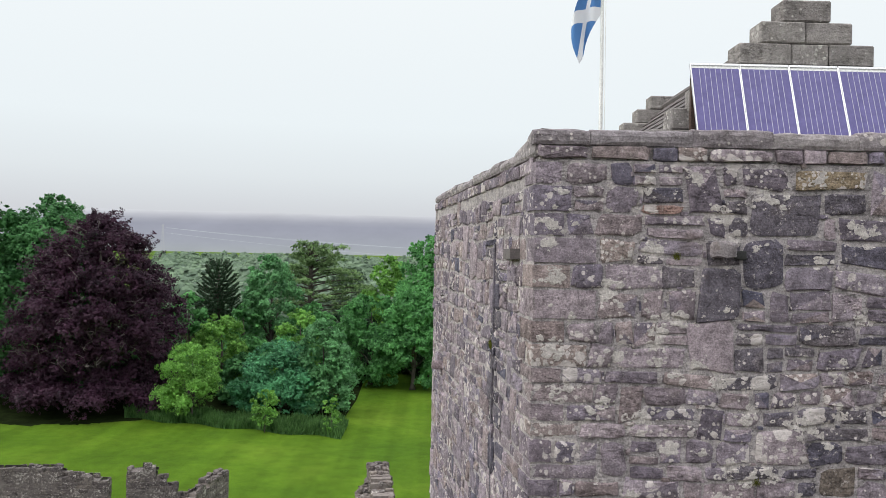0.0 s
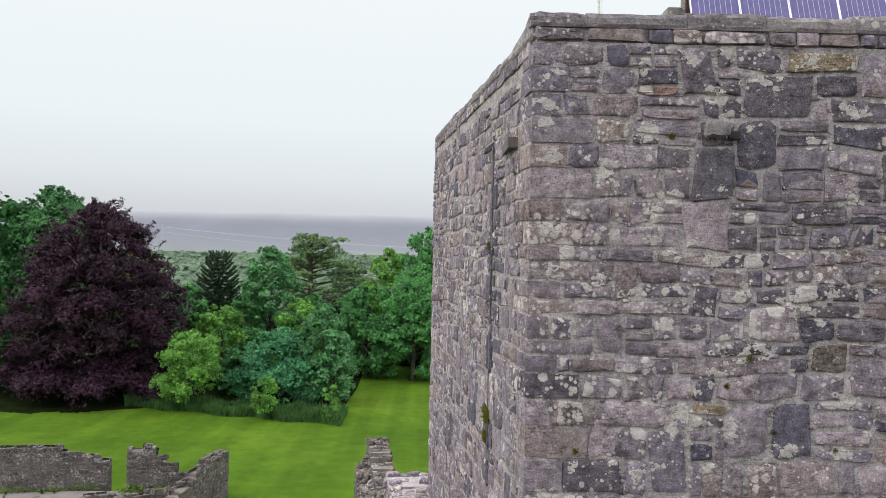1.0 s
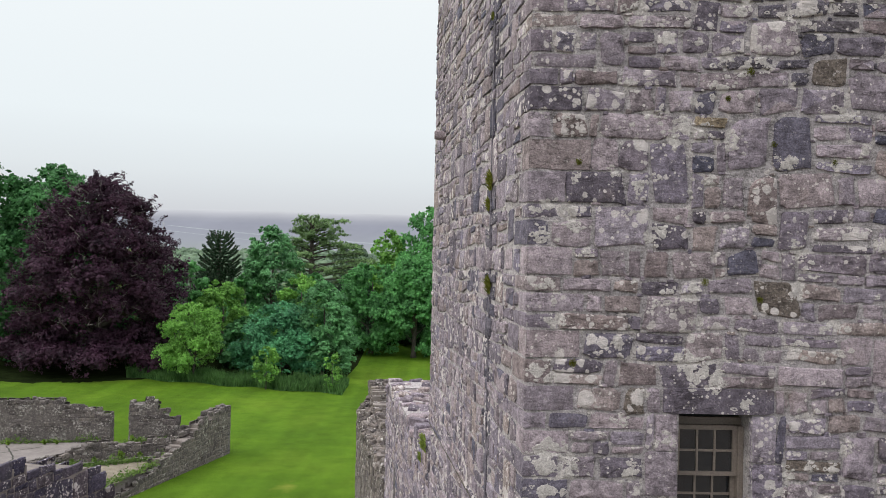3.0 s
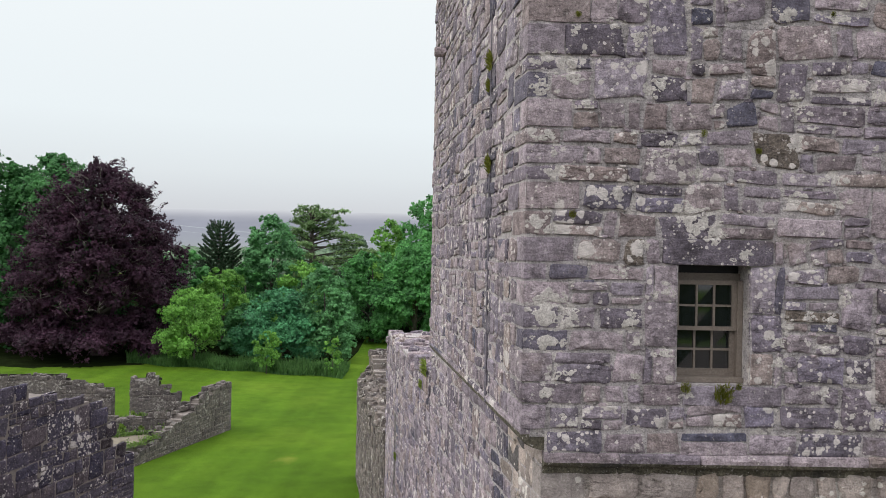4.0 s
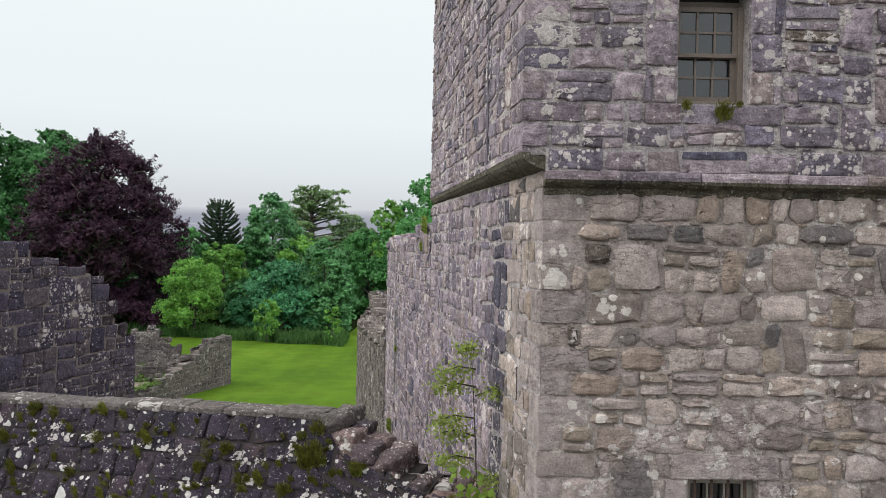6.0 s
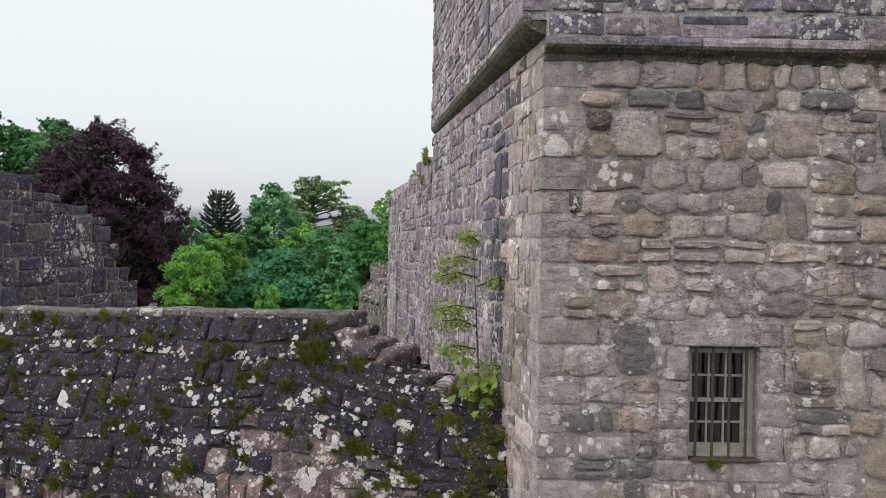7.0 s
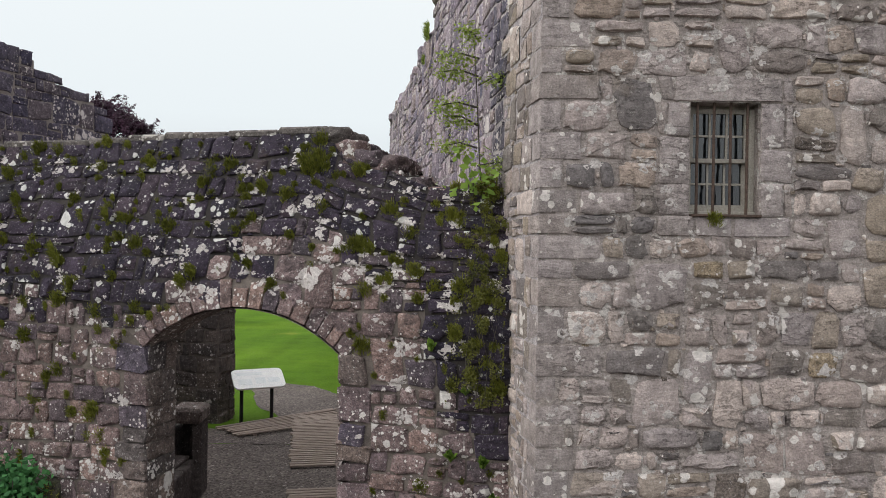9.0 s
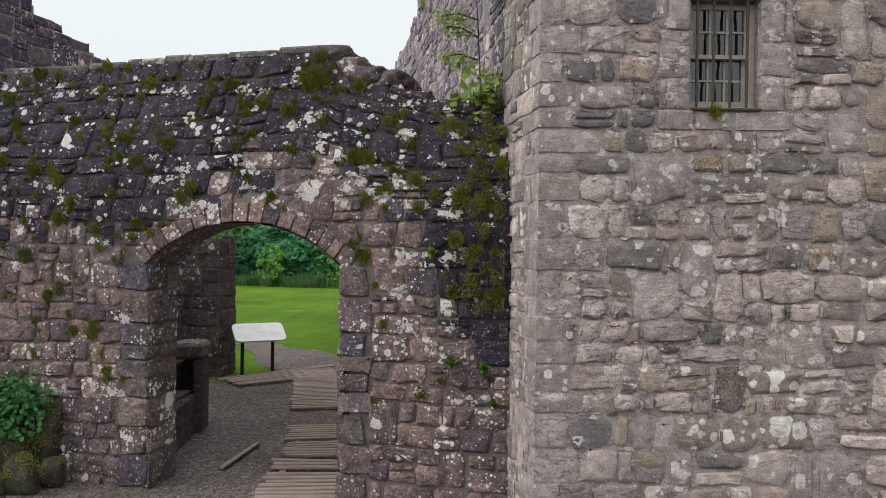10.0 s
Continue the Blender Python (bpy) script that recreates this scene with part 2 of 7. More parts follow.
wet_stone = stone_material("wet_dark_stone", [(0.105, 0.096, 0.128), (0.150, 0.132, 0.158), (0.125, 0.110, 0.128), (0.185, 0.160, 0.178)], 0.35, islands=True, spots=0.2)
jamb_brown = stone_material("brown_dressed_stone", [(0.185, 0.140, 0.122), (0.135, 0.108, 0.100), (0.215, 0.165, 0.142), (0.090, 0.078, 0.078), (0.165, 0.135, 0.125)], 0.12, (0.60, 0.57, 0.54), dark=0.12, spots=0.1)
slab_stone = stone_material("black_weathering_slabs", SLAB_TONES, -0.2, (0.58, 0.57, 0.54), islands=True, dark=0.3, green=0.3, spots=-0.05, sizes=2)
RUIN_TONES = [(0.125, 0.105, 0.101), (0.191, 0.163, 0.148), (0.09, 0.076, 0.077), (0.229, 0.193, 0.17)]
ruin_stone = stone_material("ruin_rubble", RUIN_TONES, 0.05, (0.42, 0.39, 0.365), islands=True, dark=0.25, green=0.15, spots=0.1, speckle=0.6)
COURT_TONES = [(0.118, 0.102, 0.098), (0.160, 0.140, 0.130), (0.092, 0.080, 0.079), (0.185, 0.160, 0.145)]
court_stone = stone_material("dark_harled_rubble", COURT_TONES, 0.0, (0.36, 0.335, 0.31), islands=True, dark=0.2, green=0.15, spots=0.0, speckle=0.7)
mortar_court = stone_material("crumbling_harling", [(0.150, 0.132, 0.124), (0.128, 0.112, 0.106)], 0.0, (0.36, 0.335, 0.31), dark=0.15, green=0.1, spots=0.0, speckle=0.7, vary=0.0)
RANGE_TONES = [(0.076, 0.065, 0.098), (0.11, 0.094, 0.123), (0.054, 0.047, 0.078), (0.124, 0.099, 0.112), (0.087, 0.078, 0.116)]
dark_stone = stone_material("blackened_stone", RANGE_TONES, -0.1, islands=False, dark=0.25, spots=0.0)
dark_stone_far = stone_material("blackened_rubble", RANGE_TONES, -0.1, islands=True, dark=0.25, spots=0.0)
cope_stone = stone_material("coping_stone", [(0.30, 0.270, 0.285), (0.26, 0.228, 0.242), (0.37, 0.335, 0.335), (0.25, 0.22, 0.24)], 0.70, spots=0.15, speckle=0.6, mottle=0.8)
gable_stone = stone_material("grey_dressed_stone", [(0.30, 0.280, 0.270), (0.25, 0.228, 0.220), (0.34, 0.315, 0.300), (0.27, 0.245, 0.240)], 0.2, (0.50, 0.48, 0.45), spots=0.25, sizes=3, speckle=0.5, mottle=0.65)
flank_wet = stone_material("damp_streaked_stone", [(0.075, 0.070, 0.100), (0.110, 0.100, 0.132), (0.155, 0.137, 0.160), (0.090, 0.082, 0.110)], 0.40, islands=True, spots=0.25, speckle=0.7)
passage_stone = stone_material("dark_passage_stone", [(0.098, 0.080, 0.074), (0.125, 0.100, 0.090), (0.075, 0.063, 0.061), (0.145, 0.115, 0.100)], -0.8, islands=True, dark=0.25, spots=-0.8, speckle=0.6)
slab_joint = plain_material("black_earthy_joint", (0.022, 0.020, 0.020), (0.055, 0.046, 0.042), 5, 0.95, bump=0.7, dist=0.015)
mortar_up = stone_material("grey_lime_mortar", [(0.430, 0.392, 0.394), (0.385, 0.350, 0.354)], 0.1, spots=0.0, sizes=2, speckle=0.75, mottle=0.7, vary=0.0)
mortar_low = stone_material("buff_lime_mortar", [(0.385, 0.334, 0.308), (0.350, 0.304, 0.282)], -0.1, (0.62, 0.575, 0.54), spots=0.0, sizes=1, speckle=0.5, mottle=0.55, vary=0.0)
mortar_mid = plain_material("grey_buff_mortar", (0.150, 0.128, 0.118), (0.270, 0.235, 0.215), 5, 0.95, bump=0.7, dist=0.015)
mortar_dark = plain_material("dark_earthy_mortar", (0.085, 0.072, 0.064), (0.185, 0.155, 0.136), 5, 0.95, bump=0.7, dist=0.015)
frame_paint = plain_material("taupe_paint", (0.165, 0.135, 0.115), (0.205, 0.170, 0.145), 12, 0.55, bump=0.1, dist=0.003)
grey_paint = plain_material("grey_paint", (0.31, 0.285, 0.245), (0.38, 0.35, 0.305), 12, 0.6, bump=0.1, dist=0.003)
rust_iron = plain_material("rusty_iron", (0.060, 0.042, 0.036), (0.115, 0.078, 0.060), 30, 0.75, 0.3, bump=0.3, dist=0.003)
slate_mat = plain_material("stone_slate", (0.085, 0.075, 0.078), (0.17, 0.15, 0.145), 4, 0.85, bump=0.4)
alu = plain_material("aluminium", (0.62, 0.62, 0.63), (0.72, 0.72, 0.73), 20, 0.4, 0.9, bump=0.0)
white_paint = plain_material("white_paint", (0.74, 0.74, 0.72), (0.82, 0.82, 0.80), 6, 0.45, bump=0.05, dist=0.002)
timber = plain_material("weathered_timber", (0.175, 0.132, 0.108), (0.330, 0.268, 0.226), 2.0, 0.8, bump=0.4, dist=0.006, stretch=(1.2, 14.0, 14.0))
black_metal = plain_material("black_metal", (0.012, 0.012, 0.013), (0.022, 0.022, 0.024), 20, 0.5, bump=0.05)
twig_bark = plain_material("pale_twig_bark", (0.14, 0.12, 0.12), (0.24, 0.21, 0.20), 5, 0.9, bump=0.0)
lichen_white = plain_material("white_lichen", (0.33, 0.30, 0.285), (0.62, 0.575, 0.55), 30, 0.95, bump=0.8, dist=0.012, fine=70.0)
bark = plain_material("grey_bark", (0.060, 0.052, 0.044), (0.125, 0.110, 0.094), 5, 0.95, bump=0.6, dist=0.03, stretch=(1, 1, 0.25))
# near-black: the darkness of unlit insides is painted into this colour
dark_inside = plain_material("dark_room_shade", (0.03, 0.03, 0.03), (0.05, 0.05, 0.048), 3, 0.95, bump=0.0)
moss_leaf = leaf_material("moss_green", (0.085, 0.100, 0.016), (0.235, 0.245, 0.045), 0.35, 0.8)
weed_leaf = leaf_material("rank_weeds", (0.040, 0.085, 0.018), (0.140, 0.220, 0.050), 0.3, clump=1.5)
creeper_leaf = leaf_material("olive_creeper", (0.045, 0.052, 0.012), (0.150, 0.150, 0.038), 0.3, 0.8, clump=4.0)
ash_leaf = leaf_material("young_ash_leaves", (0.130, 0.190, 0.035), (0.290, 0.360, 0.085), 0.4)
fern_leaf = leaf_material("fresh_green", (0.085, 0.170, 0.026), (0.220, 0.330, 0.060), 0.4)
beech_leaf = leaf_material("copper_beech_leaves", (0.008, 0.0060, 0.010), (0.078, 0.033, 0.060), 0.20)
green_leaf = leaf_material("mid_green_leaves", (0.027, 0.115, 0.039), (0.165, 0.439, 0.136), 0.32)
deep_leaf = leaf_material("deep_green_leaves", (0.017, 0.075, 0.027), (0.099, 0.274, 0.090), 0.25)
pale_leaf = leaf_material("pale_feathery_leaves", (0.047, 0.148, 0.060), (0.188, 0.439, 0.179), 0.34)
layered_leaf = leaf_material("dark_layered_leaves", (0.013, 0.077, 0.040), (0.118, 0.373, 0.166), 0.25)
bright_leaf = leaf_material("yellow_green_leaves", (0.060, 0.185, 0.032), (0.250, 0.510, 0.105), 0.34)
conifer_leaf = leaf_material("dark_conifer_needles", (0.014, 0.038, 0.018), (0.052, 0.098, 0.050), 0.1)
cedar_leaf = leaf_material("cedar_needles", (0.080, 0.150, 0.060), (0.250, 0.390, 0.155), 0.25)
grass_leaf = leaf_material("long_grass", (0.036, 0.098, 0.030), (0.115, 0.235, 0.069), 0.3, clump=1.1)
# pale tone: distance haze is painted into the leaf colour
haze_leaf = leaf_material("haze_paled_leaves", (0.095, 0.150, 0.112), (0.180, 0.262, 0.160), 0.2, clump=0.06)


WORN = (-6.9, 39.1, -0.3)


def lawn_material():
    m, t, b = material("mown_lawn", 0.9, 0, 0.05)
    vec = add(t, "ShaderNodeNewGeometry").outputs["Position"]
    big = noise_tex(t, 0.09, 4, 0.6, vec)
    mid = noise_tex(t, 0.9, 5, 0.7, vec)
    fine = noise_tex(t, 22.0, 4, 0.8, vec)
    col = ramp_of(t, big.outputs[0], [(0.30, (0.053, 0.110, 0.009)), (0.52, (0.077, 0.146, 0.011)), (0.72, (0.110, 0.180, 0.017))]).outputs[0]
    col = mix(t, 1.0, col, ramp_of(t, mid.outputs[0], [(0.3, grey(0.82)), (0.7, grey(1.16))]).outputs[0], "MULTIPLY")
    col = mix(t, 1.0, col, ramp_of(t, fine.outputs[0], [(0.25, grey(0.62)), (0.75, grey(1.36))]).outputs[0], "MULTIPLY")
    mp = add(t, "ShaderNodeMapping")
    mp.inputs["Rotation"].default_value = (0, 0, 0.12)
    mp.inputs["Scale"].default_value = (0.55, 0.02, 1)
    wire(t, vec, mp.inputs["Vector"])
    stripe = noise_tex(t, 1.0, 2, 0.5, mp.outputs[0])
    col = mix(t, 1.0, col, ramp_of(t, stripe.outputs[0], [(0.4, grey(0.90)), (0.6, grey(1.08))]).outputs[0], "MULTIPLY")
    # a worn yellowish patch
    away = add(t, "ShaderNodeVectorMath", operation="DISTANCE")
    wire(t, vec, away.inputs[0])
    away.inputs[1].default_value = WORN
    rag = add(t, "ShaderNodeMath", operation="MULTIPLY_ADD")
    wire(t, mid.outputs[0], rag.inputs[0])
    rag.inputs[1].default_value = 1.5
    near_by = add(t, "ShaderNodeMath", operation="MULTIPLY")
    wire(t, away.outputs["Value"], near_by.inputs[0])
    near_by.inputs[1].default_value = 0.33
    wire(t, near_by.outputs[0], rag.inputs[2])
    col = mix(t, ramp_of(t, rag.outputs[0], [(0.55, grey(0.5)), (1.15, grey(0))]).outputs[0], col, (0.26, 0.27, 0.05))
    wire(t, col, b.inputs["Base Color"])
    bump_of(t, b, fine.outputs[0], 0.6, 0.05)
    return m


def gravel_material():
    m, t, b = material("grey_gravel", 0.95, 0, 0.2)
    vec = add(t, "ShaderNodeNewGeometry").outputs["Position"]
    v = noise_tex(t, 30.0, vector=vec, kind="ShaderNodeTexVoronoi")
    v.inputs["Randomness"].default_value = 1.0
    big = noise_tex(t, 0.8, 4, 0.6, vec)
    col = ramp_of(t, v.outputs["Color"], [(0.1, (0.062, 0.051, 0.047)), (0.5, (0.132, 0.111, 0.101)), (0.85, (0.20, 0.172, 0.155)), (0.97, (0.36, 0.325, 0.295))]).outputs[0]
    col = mix(t, 1.0, col, ramp_of(t, big.outputs[0], [(0.3, grey(0.75)), (0.7, grey(1.1))]).outputs[0], "MULTIPLY")
    wire(t, col, b.inputs["Base Color"])
    bump_of(t, b, v.outputs["Distance"], 0.9, 0.03)
    return m


# near-black: the canopy's shade is painted into this floor colour
shade_floor_mat = plain_material("shade_painted_floor", (0.008, 0.011, 0.005), (0.018, 0.027, 0.009), 0.9, 0.95, spec=0.0, bump=0.5, dist=0.03)
ochre_stone = stone_material("ochre_stone", [(0.290, 0.225, 0.155), (0.250, 0.198, 0.140)], 0.2, spots=0.3)
rusty_stone = stone_material("dark_rust_stone", [(0.155, 0.128, 0.112), (0.185, 0.15, 0.13)], -0.1, spots=0.0, sizes=2)
rosy_stone = stone_material("rosy_stone", [(0.34, 0.22, 0.195), (0.31, 0.205, 0.18)], 0.0, spots=0.3)
lawn_mat, gravel_mat = lawn_material(), gravel_material()
paving_mat = plain_material("stained_concrete", (0.140, 0.122, 0.116), (0.255, 0.228, 0.216), 0.9, 0.9, bump=0.2)


# ---- mesh helpers ----
def mesh_of(name, verts, faces, mat, smooth=False):
    me = bpy.data.meshes.new(name)
    me.from_pydata([tuple(v) for v in verts], [], faces)
    if smooth:
        me.shade_smooth()
    if smooth == "creased":
        me.set_sharp_from_angle(angle=radians(50))
    me.materials.append(mat)
    me.update()
    return me


def part(name, verts, faces, mat, parent, label="", smooth=False):
    ob = new(name, mesh_of(name, verts, faces, mat, smooth))
    ob.parent = parent
    if label:
        tagged(ob, label)
    return ob


def thing(name, label, category, at=(0, 0, 0), group="", kind=""):
    ob = new(name)
    ob.location = at
    return tagged(ob, label, category, group, kind)


class Soup:
    """Gathers vertices and faces of one mesh."""

    def __init__(self):
        self.v, self.f = [], []

    def put(self, verts, faces):
        n = len(self.v)
        self.v.extend(verts)
        self.f.extend([tuple(i + n for i in f) for f in faces])
        return self

    def box(self, lo, hi, m=None, chamfer=0.0):
        v, f = box_geo(lo, hi, chamfer)
        return self.put([m @ Vector(p) for p in v] if m else v, f)

    def tube(self, pts, radii, sides=8, cap=True):
        v, f = tube_geo(pts, radii, sides, cap)
        return self.put(v, f)


def box_geo(lo, hi, c=0.0):
    """A box; with c, its twelve edges are cut off."""
    (x0, y0, z0), (x1, y1, z1) = lo, hi
    if not c:
        v = [(x, y, z) for z in (z0, z1) for y in (y0, y1) for x in (x0, x1)]
        return v, [(0, 2, 3, 1), (4, 5, 7, 6), (0, 1, 5, 4), (2, 6, 7, 3), (0, 4, 6, 2), (1, 3, 7, 5)]
    bm = bmesh.new()
    bmesh.ops.create_cube(bm, size=1)
    for w in bm.verts:
        w.co = Vector(((x0 + x1) / 2 + w.co.x * (x1 - x0), (y0 + y1) / 2 + w.co.y * (y1 - y0), (z0 + z1) / 2 + w.co.z * (z1 - z0)))
    bmesh.ops.bevel(bm, geom=bm.edges[:], offset=c, segments=1, affect="EDGES")
    bm.verts.index_update()
    out = [w.co.copy() for w in bm.verts], [tuple(w.index for w in f.verts) for f in bm.faces]
    bm.free()
    return out


def tube_geo(pts, radii, sides=8, cap=True):
    pts = [Vector(p) for p in pts]
    v, f = [], []
    for i, p in enumerate(pts):
        d = (pts[min(i + 1, len(pts) - 1)] - pts[max(i - 1, 0)]).normalized()
        a = d.orthogonal().normalized() if abs(d.z) < 0.9 else Vector((1, 0, 0)).cross(d).normalized()
        b = d.cross(a)
        for k in range(sides):
            w = 2 * math.pi * k / sides
            v.append(p + (a * math.cos(w) + b * math.sin(w)) * radii[i])
    for i in range(len(pts) - 1):
        for k in range(sides):
            j = (k + 1) % sides
            f.append((i * sides + k, i * sides + j, (i + 1) * sides + j, (i + 1) * sides + k))
    if cap:
        f.append(tuple(range(sides - 1, -1, -1)))
        f.append(tuple((len(pts) - 1) * sides + k for k in range(sides)))
    return v, f


def prism_geo(foot, z0, z1, c=0.0):
    """A block on a four-cornered footprint, its edges cut off by c."""
    bm = bmesh.new()
    lo = [bm.verts.new((x, y, z0)) for x, y in foot]
    hi = [bm.verts.new((x, y, z1)) for x, y in foot]
    n = len(foot)
    bm.faces.new(lo[::-1])
    bm.faces.new(hi)
    for i in range(n):
        bm.faces.new((lo[i], lo[(i + 1) % n], hi[(i + 1) % n], hi[i]))
    bmesh.ops.recalc_face_normals(bm, faces=bm.faces[:])
    if c:
        bmesh.ops.bevel(bm, geom=bm.edges[:], offset=c, segments=1, affect="EDGES")
    bm.verts.index_update()
    out = [w.co.copy() for w in bm.verts], [tuple(w.index for w in f.verts) for f in bm.faces]
    bm.free()
    return out


# ---- masonry ----
def slab_geo(us, vs, solid, P, thick):
    """A wall as cells between the breaks us and vs; cells that are not solid stay open right through."""
    soup = Soup()
    nu, nv = len(us) - 1, len(vs) - 1
    ok = [[solid((us[i] + us[i + 1]) / 2, (vs[j] + vs[j + 1]) / 2) for j in range(nv)] for i in range(nu)]

    def full(i, j):
        return 0 <= i < nu and 0 <= j < nv and ok[i][j]

    for i in range(nu):
        for j in range(nv):
            if not ok[i][j]:
                continue
            a, b, c, d = us[i], us[i + 1], vs[j], vs[j + 1]
            q = lambda u, v, w: P(u, v, -w)
            soup.put([q(a, c, 0), q(b, c, 0), q(b, d, 0), q(a, d, 0)], [(0, 1, 2, 3)])
            soup.put([q(a, c, thick), q(b, c, thick), q(b, d, thick), q(a, d, thick)], [(3, 2, 1, 0)])
            if not full(i - 1, j):
                soup.put([q(a, c, 0), q(a, d, 0), q(a, d, thick), q(a, c, thick)], [(0, 1, 2, 3)])
            if not full(i + 1, j):
                soup.put([q(b, c, 0), q(b, d, 0), q(b, d, thick), q(b, c, thick)], [(3, 2, 1, 0)])
            if not full(i, j - 1):
                soup.put([q(a, c, 0), q(b, c, 0), q(b, c, thick), q(a, c, thick)], [(3, 2, 1, 0)])
            if not full(i, j + 1):
                soup.put([q(a, d, 0), q(b, d, 0), q(b, d, thick), q(a, d, thick)], [(0, 1, 2, 3)])
    return soup


def steps(a, b, size):
    n = max(1, round((b - a) / size))
    return [a + (b - a) * i / n for i in range(n + 1)]


def courses(z0, z1, lo, hi, rnd, breaks=()):
    """Heights of the beds of a wall, some of them forced."""
    cuts = sorted({z0, z1, *[b for b in breaks if z0 < b < z1]})
    out = [z0]
    for a, b in zip(cuts, cuts[1:]):
        n = max(1, round((b - a) / ((lo + hi) / 2)))
        w = [rnd.uniform(lo, hi) for _ in range(n)]
        s = (b - a) / sum(w)
        z = a
        for k in w:
            z += k * s
            out.append(z)
        out[-1] = b
    return out


def one_stone(P, u0, u1, v0, v1, rnd, proud=0.03, warp=None, round_=0.34, gap=0.008, sink=0.06, sides=0, shape=(3.0, 3.6, 4.5, 6.0, 9.0)):
    """A worn block: uneven, often chipped outline, undercut below, sloping back above, hammered face."""
    w, h = u1 - u0, v1 - v0
    gap = min(gap * rnd.uniform(0.3, 1.9), 0.14 * min(w, h))
    w, h = w - 2 * gap, h - 2 * gap
    m = min(w, h)
    cu, cv = (u0 + u1) / 2, (v0 + v1) / 2
    dressed = round_ < 0.2
    n = sides or (12 if w < 1.6 * h else 14)
    e = 2 / (rnd.uniform(10, 16) if dressed else rnd.choice(shape) * 1.5)
    lean, slope = (0, 0) if dressed else (rnd.uniform(-0.14, 0.14), rnd.uniform(-0.05, 0.05))
    taper = 0 if dressed else rnd.choice((0, rnd.uniform(-0.13, 0.13)))
    j = min(0.05 * m, 0.012) if dressed else min(0.085 * m, 0.020)
    chips = [] if dressed or sides else [rnd.randrange(4) for _ in range(rnd.choice((0, 0, 1, 1, 2)))]
    cut = [rnd.uniform(0.06, 0.17) if q in chips else 0.0 for q in range(4)]
    angles = {14: (16, 34, 54, 76, 104, 126, 150), 12: (20, 45, 72, 108, 135, 160)}.get(n)
    out = []
    for k in range(n):
        a = radians(angles[k % (n // 2)] + 180 * (k // (n // 2)) + rnd.uniform(-5, 5)) if angles else 2 * math.pi * (k + 0.5) / n
        c, s_ = math.cos(a), math.sin(a)
        x = math.copysign(abs(c) ** e, c)
        y = math.copysign(abs(s_) ** e, s_)
        chip = cut[(0 if c > 0 else 1) if s_ > 0 else (3 if c > 0 else 2)]
        if chip and abs(x) > 0.6 and abs(y) > 0.6:
            x, y = x * (1 - chip * h / max(w, h)), y * (1 - chip)
        x, y = x * w / 2, y * h / 2
        y *= 1 + taper * x / (w / 2)
        out.append((cu + x + lean * y + rnd.uniform(-j, j), cv + y + slope * x * min(1, h / w) + rnd.uniform(-j, j)))
    wf = warp or (lambda u, v: (u, v))
    k_f = min(1.0, proud / 0.02) * (0.35 if dressed else 1.0)
    tilt_u, tilt_v = rnd.uniform(-0.009, 0.009) * k_f, rnd.uniform(-0.009, 0.005) * k_f
    ins = min(0.06 * round_, 0.42 * round_ * m) if not dressed else 0.010
    rings = [[], [], [], []]
    for u, v in out:
        l = math.hypot(u - cu, v - cv) or 1
        tilt = tilt_u * (u - cu) / w + tilt_v * (v - cv) / h
        low = v < cv
        rings[0].append(P(*wf(u, v), -sink))
        rings[1].append(P(*wf(u, v), proud * (rnd.uniform(0.25, 0.55) if low else rnd.uniform(-0.05, 0.30)) + tilt))
        k = 1 - ins / l * (rnd.uniform(0.4, 1.3) if low else rnd.uniform(0.6, 2.0))
        rings[2].append(P(*wf(cu + (u - cu) * k, cv + (v - cv) * k), proud + tilt + rnd.uniform(-0.005, 0.004) * k_f))
        k = rnd.uniform(0.42, 0.66)
        rings[3].append(P(*wf(cu + (u - cu) * k, cv + (v - cv) * k), proud + tilt * 0.5 + rnd.uniform(-0.006, 0.008) * k_f))
    verts = rings[0] + rings[1] + rings[2] + rings[3] + [P(*wf(cu, cv), proud + rnd.uniform(-0.004, 0.008) * k_f)]
    faces = []
    for k in range(n):
        q = (k + 1) % n
        for r in range(3):
            faces.append((r * n + k, r * n + q, (r + 1) * n + q, (r + 1) * n + k))
        faces.append((3 * n + k, 3 * n + q, 4 * n))
    return verts, faces


def worn_block(foot, z0, z1, rnd, c=0.012, rough=0.005):
    """A squared corner block with rubbed, slightly uneven edges and faces."""
    bm = bmesh.new()
    for p in prism_geo(foot, z0, z1)[0]:
        bm.verts.new(p)
    bm.verts.ensure_lookup_table()
    for f in prism_geo(foot, z0, z1)[1]:
        bm.faces.new([bm.verts[i] for i in f])
    bmesh.ops.recalc_face_normals(bm, faces=bm.faces[:])
    bmesh.ops.subdivide_edges(bm, edges=bm.edges[:], cuts=3, use_grid_fill=True)
    bm.normal_update()
    o = Vector((rnd.uniform(0, 50), rnd.uniform(0, 50), 0))
    moved = []
    for v in bm.verts:
        turn = max(v.normal.angle(f.normal) for f in v.link_faces)
        back = c * rnd.uniform(0.3, 1.3) if turn > 0.3 else 0.0
        moved.append(v.co - v.normal * (back - rough * noise.noise(v.co * 9 + o)))
    bm.verts.index_update()
    out = moved, [tuple(v.index for v in f.verts) for f in bm.faces]
    bm.free()
    return out


def joint_depth(u, v, seed=0.0):
    """Pointing lies flush in places and is washed out in others."""
    return -0.004 + 0.005 * noise.noise(Vector((u * 0.9, v * 0.9, seed))) + 0.006 * noise.noise(Vector((u * 4.1, v * 4.1, seed + 3))) + 0.005 * noise.noise(Vector((u * 13, v * 13, seed + 5)))


